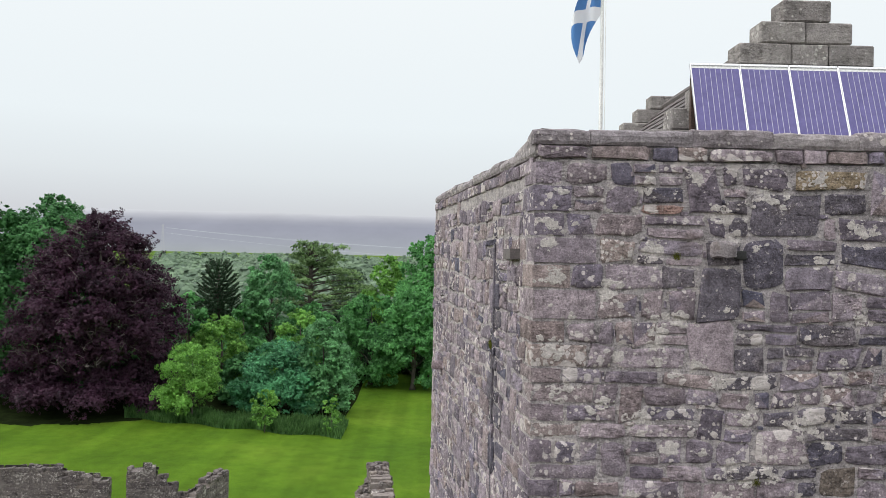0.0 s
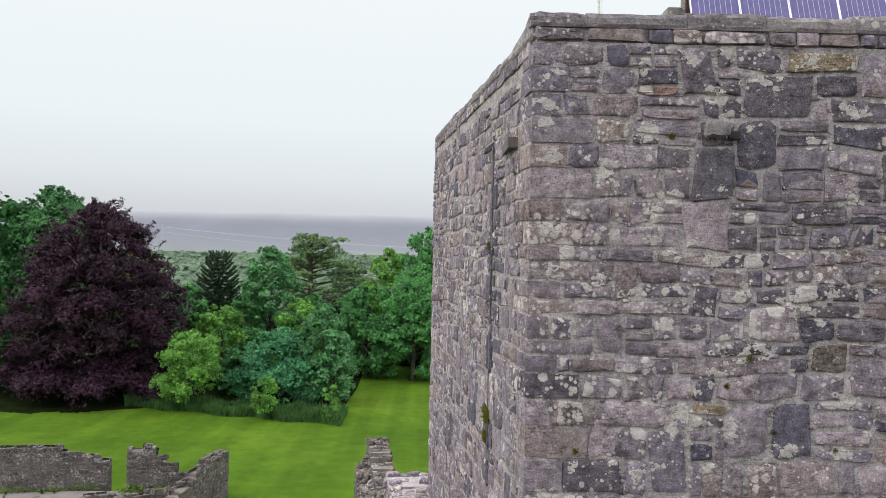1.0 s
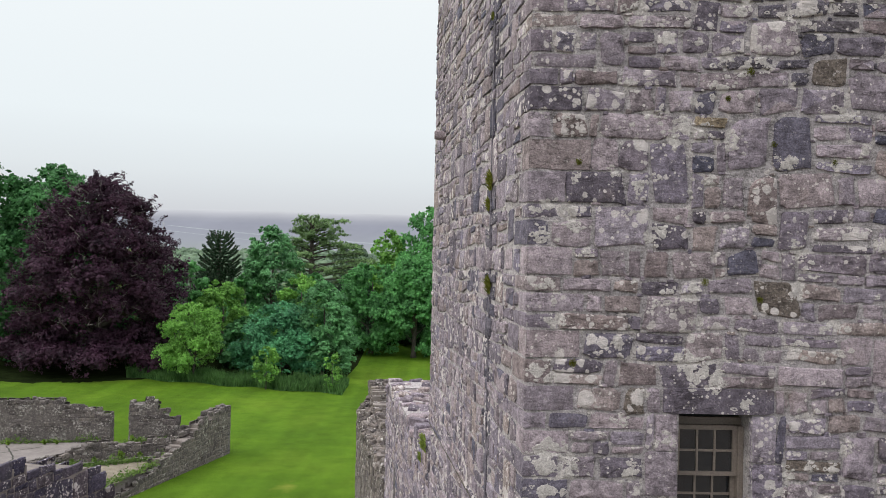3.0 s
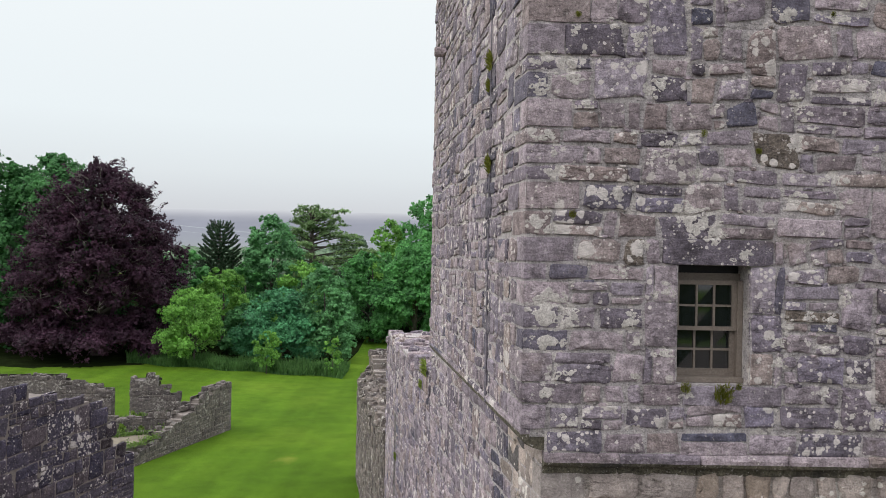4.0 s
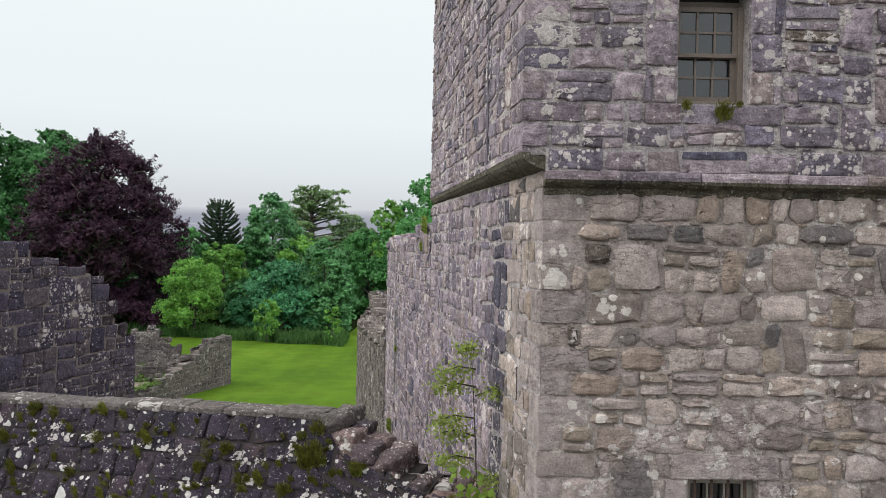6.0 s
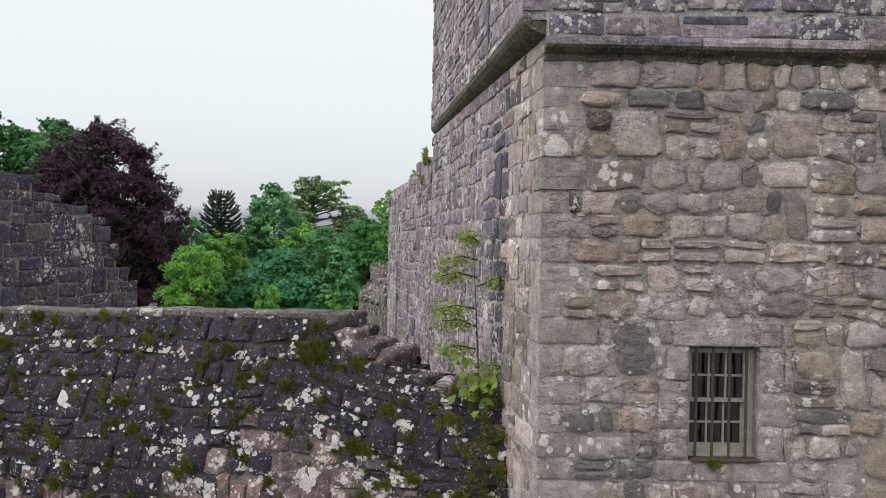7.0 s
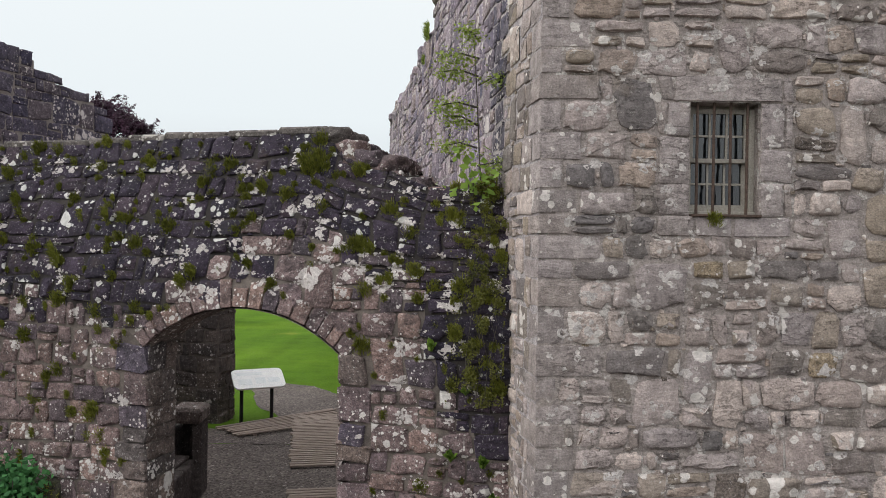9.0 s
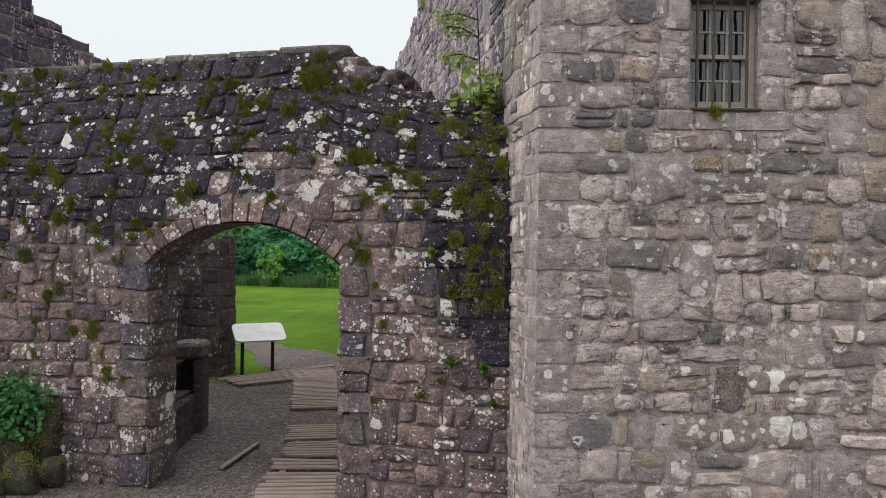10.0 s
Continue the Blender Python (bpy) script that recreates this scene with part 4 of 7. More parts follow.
    for lo, hi in (((RIGHT - 0.9, 8.9, -0.3), (RIGHT, 14.6, 15.8)), ((0.5, 13.9, -0.3), (RIGHT - 0.9, 14.598, 15.8))):
        s = Soup()
        s.box(lo, hi)
        part("back_wall", s.v, s.f, mortar_up, tower)
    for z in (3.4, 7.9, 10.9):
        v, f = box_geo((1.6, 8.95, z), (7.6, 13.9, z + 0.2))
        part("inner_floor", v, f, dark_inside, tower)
    # stone spout below the parapet and its stub on the flank
    v, f = worn_block([(2.40, 7.84), (2.58, 7.82), (2.60, 8.12), (2.40, 8.12)], 14.90, 15.05, rnd, 0.025, 0.02)
    part("water_spout", v, f, cope_stone, tower, "weathered pale stone water spout", "creased")
    # dark block in place of a hole, the hole's shade in its colour
    v, f = worn_block([(2.60, 7.965), (2.72, 7.97), (2.72, 8.06), (2.60, 8.06)], 14.89, 14.97, rnd, 0.014, 0.012)
    part("spout_outlet", v, f, dark_inside, tower, "dark block standing for the hole beside the spout", "creased")
    q = Pl(1.2, 13.15, 0.07)
    v, f = worn_block([(q.x - 0.1, q.y - 0.08), (q.x + 0.1, q.y - 0.07), (q.x + 0.1, q.y + 0.08), (q.x - 0.1, q.y + 0.07)], q.z - 0.07, q.z + 0.06, rnd, 0.02, 0.02)
    part("water_spout", v, f, upper_stone, tower, "", "creased")
    # dark chase down the flank
    u = Ll - 1.62
    v, f = [], []
    zs = steps(8.3, 15.0, 0.3)
    for z in zs:
        w = rnd.uniform(0.02, 0.045)
        v += [Pl(u - w, z, -0.02), Pl(u - w, z, 0.016), Pl(u + w, z, 0.016), Pl(u + w, z, -0.02)]
    for i in range(len(zs) - 1):
        f += [(4 * i + k, 4 * i + k + 1, 4 * i + k + 5, 4 * i + k + 4) for k in range(3)]
    part("drain_streak", v, f, flank_wet, tower, "dark vertical chase in the flank")


tower_trim()


def glass_material():
    m, t, b = material("window_glass", 0.04, 0, 0.5)
    b.inputs["Base Color"].default_value = (0.02, 0.025, 0.03, 1)
    b.inputs["Transmission Weight"].default_value = 0.55
    b.inputs["IOR"].default_value = 1.85
    return m


glass_mat = glass_material()


def sash_window(name, hole, y, paint, label, deep=False):
    """A double sash of three by two panes each, the upper one in front."""
    x0, x1, z0, z1 = hole
    head = 0.14 if deep else 0.035
    win = part(name, *box_geo((x0, y + 0.05, z1 - head), (x1, y + 0.12, z1 - (0.075 if deep else 0.0))), paint, tower, label)
    # a black board paints the shadow in the gap above the sash
    if deep:
        part("head_board", *box_geo((x0, y + 0.10, z1 - 0.075), (x1, y + 0.13, z1)), black_metal, win, "dark gap under the lintel")
    for a, b in ((x0, x0 + 0.035), (x1 - 0.05, x1)):
        v, f = box_geo((a, y - 0.03, z0), (b, y + 0.12, z1 - head), 0.005)
        part("frame_post", v, f, paint, win)
    v, f = box_geo((x0, y - 0.07, z0), (x1, y + 0.12, z0 + 0.05), 0.006)
    part("sill", v, f, paint, win)
    zm = z0 + 0.05 + (z1 - z0 - head - 0.05) * 0.5
    for za, zb, yy in ((zm - 0.02, z1 - head, y), (z0 + 0.05, zm + 0.02, y + 0.045)):
        a, b = x0 + 0.035, x1 - 0.05
        s = Soup()
        r = 0.042
        s.box((a, yy, za), (a + r, yy + 0.04, zb)).box((b - r, yy, za), (b, yy + 0.04, zb))
        s.box((a + r, yy, za), (b - r, yy + 0.04, za + r * (1.6 if yy > y else 0.9))).box((a + r, yy, zb - r), (b - r, yy + 0.04, zb))
        g0, g1, h0, h1 = a + r, b - r, za + r * (1.6 if yy > y else 0.9), zb - r
        for k in (1, 2):
            c = g0 + (g1 - g0) * k / 3
            s.box((c - 0.010, yy + 0.006, h0), (c + 0.010, yy + 0.034, h1))
        c = (h0 + h1) / 2
        s.box((g0, yy + 0.007, c - 0.010), (g1, yy + 0.033, c + 0.010))
        part("sash", s.v, s.f, paint, win)
        for i in range(3):
            for j in range(2):
                p0, p1 = g0 + (g1 - g0) * i / 3, g0 + (g1 - g0) * (i + 1) / 3
                q0, q1 = h0 + (h1 - h0) * j / 2, h0 + (h1 - h0) * (j + 1) / 2
                tl = 0.004 * (((i * 2 + j) * 7) % 3 - 1)
                part("pane", [(p0, yy + 0.022, q0), (p1, yy + 0.022 + tl, q0), (p1, yy + 0.022 + tl, q1), (p0, yy + 0.022 - tl, q1)], [(0, 1, 2, 3)], glass_mat, win)
    # closed box behind the panes, the room's shade in its colour
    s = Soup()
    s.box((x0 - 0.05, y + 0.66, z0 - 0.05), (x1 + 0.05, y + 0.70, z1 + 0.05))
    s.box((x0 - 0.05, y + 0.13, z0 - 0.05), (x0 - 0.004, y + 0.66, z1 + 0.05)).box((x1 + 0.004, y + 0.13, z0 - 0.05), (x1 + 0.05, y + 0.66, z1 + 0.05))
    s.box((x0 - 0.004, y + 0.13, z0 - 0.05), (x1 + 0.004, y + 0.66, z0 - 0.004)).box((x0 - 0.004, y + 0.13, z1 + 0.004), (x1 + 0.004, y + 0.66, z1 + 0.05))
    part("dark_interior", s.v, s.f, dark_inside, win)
    return win


sash_window("sash_window", W1, FY + 0.20, frame_paint, "taupe painted twelve-pane sash window", True)
barred = sash_window("barred_window", W2, LY + 0.16, grey_paint, "grey sash window behind iron bars")
for x in (2.53, 2.685, 2.84, 2.995):
    s = Soup()
    s.tube([(x, LY + 0.05, W2[2] - 0.02), (x, LY + 0.05, W2[3] + 0.02)], [0.014, 0.014], 8)
    part("iron_bar", s.v, s.f, rust_iron, barred, "rusty iron bar")
v, f = box_geo((W2[0] + 0.02, LY - 0.035, W2[2] - 0.005), (W2[1] + 0.01, LY + 0.13, W2[2] + 0.02), 0.005)
part("sill_plate", v, f, rust_iron, barred)


# ---- cap house, solar panels and flag on the tower's roof ----
def cap_house():
    rnd = random.Random(31)
    cap = thing("cap_house", "small stone cap house with crow-stepped gables and slate roof", "roof building", (3.7, 11.4, 14.95))
    cap.matrix_basis = Matrix.Identity(4)
    X, near, far = 3.73, 9.08, 13.85
    top, rise, run = 17.545, 0.225, 0.222
    for y0, y1 in ((near, near + 0.28), (far, far + 0.28)):
        Pg, _ = line_frame((X - 2, y0 + 0.03), (X + 2, y0 + 0.03))
        core = slab_geo(steps(0, 4, run / 2), [14.95] + [top - 0.1 - rise * k for k in range(9, -1, -1)], lambda u, v: abs(u - 2) < 0.06 + run * max(0.0, (top - 0.1 - v) / rise), Pg, y1 - y0 - 0.06)
        gable = part("gable", core.v, core.f, mortar_up, cap)
        for k in range(7):
            z1 = top - rise * k
            half = 0.255 + run * k
            cuts = [-half, -half + rnd.uniform(0.38, 0.6)] if k > 0 else [-half]
            while half - cuts[-1] > 0.75:
                cuts.append(min(cuts[-1] + rnd.uniform(0.35, 0.6), half - 0.4))
            cuts.append(half)
            for a, b in zip(cuts, cuts[1:]):
                v, f = box_geo((X + a + 0.004, y0 - rnd.uniform(0, 0.02), z1 - rise + 0.006), (X + b - 0.004, y1 + rnd.uniform(0, 0.02), z1), 0.014)
                part("crow_step", v, f, gable_stone, gable)
    # slates, laid in courses on both slopes
    for sgn in (-1, 1):
        base = Soup()
        base.put([(X, near + 0.28, top - 0.20), (X, far, top - 0.20), (X + sgn * 1.75, far, top - 1.97), (X + sgn * 1.75, near + 0.28, top - 1.97),
                  (X, near + 0.28, top - 0.26), (X, far, top - 0.26), (X + sgn * 1.75, far, top - 2.03), (X + sgn * 1.75, near + 0.28, top - 2.03)],
                 [(0, 1, 2, 3), (7, 6, 5, 4), (0, 3, 7, 4), (1, 5, 6, 2), (3, 2, 6, 7), (0, 4, 5, 1)])
        slope = part("roof_slope", base.v, base.f, slate_mat, cap, "old stone slates")
        for row in range(13):
            s0 = 0.02 + row * 0.134
            y = near + 0.285
            while y < far - 0.02:
                w = min(rnd.uniform(0.2, 0.36), far - y)
                if row % 2 and y == near + 0.285:
                    w *= 0.5
                a0, a1 = s0, s0 + 0.19
                lift0, lift1 = 0.006, 0.022 + rnd.uniform(0, 0.012)
                q = lambda a, yy, h: (X + sgn * (a + h * 0.7), yy, top - 0.20 - a * 1.012 + h * 0.7)
                v = [q(a0, y + 0.003, lift0), q(a0, y + w - 0.003, lift0), q(a1, y + w - 0.003, lift1), q(a1, y + 0.003, lift1),
                     q(a0, y + 0.003, lift0 + 0.016), q(a0, y + w - 0.003, lift0 + 0.016), q(a1, y + w - 0.003, lift1 + 0.018), q(a1, y + 0.003, lift1 + 0.018)]
                part("slate", v, [(3, 2, 1, 0), (4, 5, 6, 7), (0, 1, 5, 4), (2, 3, 7, 6), (1, 2, 6, 5), (3, 0, 4, 7)], slate_mat, slope)
                y += w
        s = Soup()
        s.box((X + sgn * 1.55 - 0.15, near + 0.25, 14.95), (X + sgn * 1.55 + 0.15, far + 0.02, 15.55))
        part("low_wall", s.v, s.f, upper_stone_far, cap)
    s = Soup()
    s.tube([(X, near + 0.25, top - 0.17), (X, far, top - 0.17)], [0.07, 0.07], 8)
    part("ridge", s.v, s.f, slate_mat, cap)


cap_house()


def solar_material():
    m, t, b = material("solar_cells", 0.35, 0.0, 0.6)
    vec = add(t, "ShaderNodeNewGeometry").outputs["Position"]
    n = noise_tex(t, 14, 3, 0.6, vec)
    col = ramp_of(t, n.outputs[0], [(0.3, (0.075, 0.062, 0.215)), (0.7, (0.118, 0.098, 0.290))]).outputs[0]
    wire(t, col, b.inputs["Base Color"])
    b.inputs["Coat Weight"].default_value = 0.0
    return m


cell_mat = solar_material()
line_mat = plain_material("silver_busbar", (0.42, 0.42, 0.50), (0.52, 0.52, 0.60), 20, 0.5, bump=0.0)


def solar_panel(x):
    """Leans back; its lower edge stands on the deck's upstand behind the parapet."""
    w, h, t = 0.490, 1.22, 0.035
    p = thing("solar_panel", "blue-violet solar panel in a silver aluminium frame", "solar panel", group="row of solar panels")
    s = Soup()
    s.box((0, -t, 0), (0.009, 0, h), chamfer=0.002).box((w - 0.009, -t, 0), (w, 0, h), chamfer=0.003).box((0.009, -t, 0), (w - 0.009, 0, 0.022)).box((0.009, -t, h - 0.022), (w - 0.009, 0, h))
    part("frame", s.v, s.f, alu, p)
    s = Soup()
    s.box((0.008, -t + 0.010, 0.020), (w - 0.008, -0.006, h - 0.020))
    part("backing", s.v, s.f, white_paint, p)
    v, f = box_geo((0.010, -t + 0.0075, 0.03), (w - 0.010, -t + 0.0095, h - 0.055))
    part("cell_sheet", v, f, cell_mat, p)
    cw = (w - 0.06) / 4
    for k in range(1, 8):
        xx = 0.03 + k * cw / 2
        v, f = box_geo((xx - 0.0024, -t + 0.005, 0.03), (xx + 0.0024, -t + 0.007, h - 0.05))
        part("busbar", v, f, line_mat, p)
    p.matrix_basis = pose(x, 8.56, 15.68, -19.5)
    return p


first = solar_panel(2.500)
for k in range(1, 6):
    copy_thing(first, pose(2.500 + 0.4935 * k, 8.56, 15.68, -19.5))
rack = thing("panel_rack", "dark timber and metal rack behind the solar panels", "rack", (2.4, 8.8, 14.95))
rack.matrix_basis = Matrix.Identity(4)
for x in (2.535, 3.6, 4.7, 5.6):
    for y0, z1 in ((9.0, 16.77), (8.50, 15.68)):
        v, f = box_geo((x, y0, 14.95), (x + 0.045, y0 + 0.045, z1), 0.004)
        part("upright", v, f, rust_iron, rack)
for y0, z1 in ((8.50, 15.68), (8.995, 16.71)):
    v, f = box_geo((2.535, y0, z1 - 0.05), (5.7, y0 + 0.045, z1), 0.004)
    part("rail", v, f, rust_iron, rack)


def flag():
    pole = thing("flagpole", "slim white flagpole on the tower roof", "flagpole", (1.93, 10.4, 14.95))
    s = Soup()
    s.tube([(0, 0, 0), (0, 0, 2.2), (-0.02, 0, 4.6)], [0.026, 0.022, 0.016], 12)
    part("pole", s.v, s.f, white_paint, pole)
    s = Soup()
    s.tube([(0.045, -0.03, 0.3), (0.02, -0.03, 4.4)], [0.004, 0.004], 5)
    part("halyard", s.v, s.f, white_paint, pole)
    s = Soup()
    s.tube([(0, 0, 0), (0, 0, 0.10)], [0.09, 0.07], 12)
    part("foot", s.v, s.f, alu, pole)
    m, t, b = material("flag_cloth", 0.8, 0, 0.1)
    uv = add(t, "ShaderNodeUVMap", uv_map="cloth")
    sp = add(t, "ShaderNodeSeparateXYZ")
    wire(t, uv.outputs[0], sp.inputs[0])
    dists = []
    for op in ("SUBTRACT", "ADD"):
        a = add(t, "ShaderNodeMath", operation=op)
        wire(t, sp.outputs[0], a.inputs[0])
        wire(t, sp.outputs[1], a.inputs[1])
        c = add(t, "ShaderNodeMath", operation="SUBTRACT")
        wire(t, a.outputs[0], c.inputs[0])
        c.inputs[1].default_value = 0.0 if op == "SUBTRACT" else 1.0
        d = add(t, "ShaderNodeMath", operation="ABSOLUTE")
        wire(t, c.outputs[0], d.inputs[0])
        dists.append(d)
    mn = add(t, "ShaderNodeMath", operation="MINIMUM")
    wire(t, dists[0].outputs[0], mn.inputs[0])
    wire(t, dists[1].outputs[0], mn.inputs[1])
    lt = add(t, "ShaderNodeMath", operation="LESS_THAN")
    wire(t, mn.outputs[0], lt.inputs[0])
    lt.inputs[1].default_value = 0.13
    wire(t, mix(t, lt.outputs[0], (0.085, 0.205, 0.45), (0.70, 0.71, 0.74)), b.inputs["Base Color"])
    nu, nv = 36, 24
    v, f, uvs = [], [], []
    for i in range(nu + 1):
        for j in range(nv + 1):
            a, c = i / nu, j / nv
            # limp cloth: hangs from the hoist, folds gathered towards it
            drop = 0.80 * a * (0.75 + 0.25 * c)
            out = 0.36 * a ** 0.85 + 0.03 * math.sin(6 * a + 4 * c) * a
            v.append((-0.03 - out + 0.10 * a * (1 - c), -0.02 - 0.07 * math.sin(8 * a + 1.5 * c) * a, 2.80 + 0.70 * c - drop))
            uvs.append((a, c))
    for i in range(nu):
        for j in range(nv):
            k = i * (nv + 1) + j
            f.append((k, k + nv + 1, k + nv + 2, k + 1))
    fl = part("flag", v, f, m, pole, "blue flag with a white diagonal cross", True)
    lay_uv = fl.data.uv_layers.new(name="cloth")
    for loop in fl.data.loops:
        lay_uv.data[loop.index].uv = uvs[loop.vertex_index]


flag()


ruin_cap = stone_material("wall_head_stone", [(0.112, 0.098, 0.092), (0.158, 0.140, 0.130), (0.128, 0.112, 0.105)], 0.2, (0.45, 0.42, 0.39), green=0.35, spots=0.2)


# ---- the curtain wall with its arched gateway ----
def curtain_wall():
    rnd = random.Random(41)
    wall = thing("curtain_wall", "dark lichen-covered rubble wall with an arched gateway", "castle wall", (-3, 10.3, 0))
    wall.matrix_basis = Matrix.Identity(4)
    base, L = line_frame((-9.5, 11.78), (0.96, 9.028))

    def P(u, v, d):
        q = base(u, v, d)
        if d > -0.5 and v > 3.2:
            q = base(u, v, d - 0.70 * ((v - 3.2) / 2.1) ** 1.5)
        return q

    k = L / 10.46
    X = lambda u: u / k - 9.5
    U = lambda x: (x + 9.5) * k
    uc, half, crown, R = U(-2.085), 1.205, 3.26, 1.80
    cz = crown - R

    def in_arch(u, v, grow=0.0):
        if abs(u - uc) > half + grow:
            return False
        return v < cz + math.sqrt(max(0.0, (R + grow) ** 2 - (u - uc) ** 2))

    def top(u):
        x = X(u)
        if x < -1.38:
            return 5.31 + 0.032 * (x + 5.4) + 0.018 * math.sin(3.1 * x)
        return float(np.interp(x, (-1.38, -1.26, -1.06, -0.82, -0.5, -0.28, -0.06, 0.9), (5.42, 5.26, 5.10, 4.96, 4.91, 4.80, 4.72, 4.69)))

    us = steps(0, uc - half - 0.5, 0.3) + steps(uc - half - 0.5, uc + half + 0.5, 0.05)[1:] + steps(uc + half + 0.5, L, 0.2)[1:]
    vs = steps(-0.3, 2.7, 0.3) + steps(2.7, 3.3, 0.03)[1:] + steps(3.3, 5.5, 0.1)[1:]
    low_v = [v for v in vs if v < 4.55]
    solid = lambda u, v: v < top(u) - 0.07 and not in_arch(u, v)
    core = slab_geo(us, low_v, solid, lambda u, v, d: P(u, v, d - 0.05 * (d > -0.3)), 0.56)
    face = part("wall_core", core.v, core.f, mortar_dark, wall, "dark earthy rubble core")
    back = slab_geo(us, low_v, lambda u, v: v < top(u) - 0.14 and not (uc - half - 0.45 < u < uc + half + 0.06 and in_arch(u, v - 0.12, 0.46)), lambda u, v, d: base(u, v, d - 0.56), 0.6)
    part("wall_core", back.v, back.f, mortar_dark, wall)
    head = slab_geo(us, [low_v[-1], *[v for v in vs if v > low_v[-1]]], solid, lambda u, v, d: P(u, v, d - 0.05 * (d > -0.3)), 1.16)
    part("wall_core", head.v, head.f, slab_joint, wall)
    # ring of arch stones
    ang = math.asin(half / R)
    nv = 17
    cuts = [rnd.uniform(0.7, 1.35) for _ in range(nv)]
    for i in range(nv):
        a0, a1 = (-ang - 0.05 + (2 * ang + 0.10) * sum(cuts[:k]) / sum(cuts) for k in (i, i + 1))
        Pp = lambda s, r, d: P(uc + r * math.sin(s / R), cz + r * math.cos(s / R), d)
        v, f = one_stone(Pp, a0 * R, a1 * R, R, R + rnd.uniform(0.18, 0.34), rnd, 0.020, gap=0.004, round_=0.1, sink=0.3)
        part("arch_stone", v, f, curtain_stone, face, "", "creased")
        SURFACES["curtain"].put(v, f)
    # soffit
    s = Soup()
    ns = 28
    for i in range(ns):
        a0, a1 = -ang + 2 * ang * i / ns, -ang + 2 * ang * (i + 1) / ns
        q = lambda a, d: P(uc + (R - 0.012) * math.sin(a), cz + (R - 0.012) * math.cos(a), d)
        for d0, d1 in ((0.03, -0.26), (-0.26, -0.57)):
            s.put([q(a0, d0), q(a1, d0), q(a1, d1), q(a0, d1)], [(0, 1, 2, 3)])
    part("soffit", s.v, s.f, jamb_brown, face, "brown underside of the arch", True)
    # dressed blocks of the jambs, on the face and inside the opening
    jbeds = courses(-0.3, 2.80, 0.16, 0.42, rnd)
    left_w, right_w = [], []
    for i, (a, b) in enumerate(zip(jbeds, jbeds[1:])):
        for sgn, store in ((-1, left_w), (1, right_w)):
            w = rnd.uniform(0.31, 0.36) if (i + (sgn > 0)) % 2 else rnd.uniform(0.36, 0.45)
            store.append(w)
            u0 = uc + sgn * half
            jm = rnd.choice((jamb_brown, jamb_brown, curtain_stone, curtain_stone, dark_stone))
            lo, hi = (u0 - w, u0 + 0.012) if sgn < 0 else (u0 - 0.012, u0 + w)
            v, f = one_stone(P, lo, hi, a, b, rnd, 0.03, gap=0.006, round_=0.22, shape=(6.0, 9.0))
            part("jamb_stone", v, f, jm, face, "", "creased")
            SURFACES["curtain"].put(v, f)
            c0, c1 = base(u0, 0, 0.02), base(u0, 0, -0.56)
            Pj, Lj = line_frame(c0.xy, c1.xy, 1 if sgn < 0 else -1)
            cut = Lj * rnd.uniform(0.4, 0.62)
            for p, q in ((0.0, cut), (cut, Lj)):
                v, f = one_stone(Pj, p, q, a, b, rnd, 0.022, gap=0.005, round_=0.22, shape=(6.0, 9.0))
                part("jamb_stone", v, f, jamb_brown, face, "", "creased")
    beds = courses(-0.3, 5.20, 0.17, 0.30, rnd)

    def Pr(u, v, d):
        """The beds follow the sloping top."""
        return P(u, v + (top(u) - 0.05 - 5.20) * min(1.0, max(0.0, (v - 3.5) / 1.7)), d)

    holes = [(uc - half - 0.36, uc + half + 0.36, -0.4, 2.86)]
    keep = lambda u, v, w, h: not in_arch(u, v + h * 0.1, 0.08) and not any(in_arch(u + k * w, v - h * 0.5, 0.02) for k in (-0.5, 0, 0.5))

    def wf(u, v):
        return u + 0.03 * noise.noise(Vector((u * 1.2, v * 1.2, 1.1))), v + 0.05 * min(1.0, max(0.0, (5.2 - v) / 0.4)) * noise.noise(Vector((u * 0.8, v * 1.2, 5.3)))

    slab_foot = lambda u: float(np.interp(X(u), (-6, -3.6, -2.2, -1.0, -0.1, 0.4, 0.9), (3.0, 3.2, 3.75, 3.95, 3.7, 2.4, 1.9))) + 0.2 * math.sin(u * 1.7)
    st = rubble(Pr, beds, lambda i: 0.0, lambda i: L - 0.03, rnd, keep, holes, (0.16, 0.44), (0.012, 0.038), 0.22, 0.06, wf, 0.009, 0.4, (2.6, 3.4, 4.5, 7.0), 0.55)
    for q in st:
        SURFACES["curtain"].put(*q[2])
    mortar_sheet(Pr, steps(0, L, 0.07), steps(-0.3, 5.14, 0.07), lambda u, v: not in_arch(u, v, 0.10) and v < slab_foot(u), mortar_dark, face, 3.0, "", SURFACES["curtain"])
    mortar_sheet(Pr, steps(0, L, 0.07), steps(1.6, 5.14, 0.07), lambda u, v: not in_arch(u, v, 0.10) and v >= slab_foot(u), slab_joint, face, 3.0, "", SURFACES["curtain"])
    reach = {id(q): slab_foot(q[0]) + rnd.uniform(-0.35, 0.3) for q in st}
    lay([q for q in st if q[1] < reach[id(q)]], face, curtain_stone, curtain_stone_far, lambda u, v: X(u) > -5.0 and v > 0.8, 300)
    slabs = [q for q in st if not q[1] < reach[id(q)]]
    lay(slabs, face, slab_stone, slab_stone)
    Pb = lambda u, v, d: base(u, v, -1.16 - d)
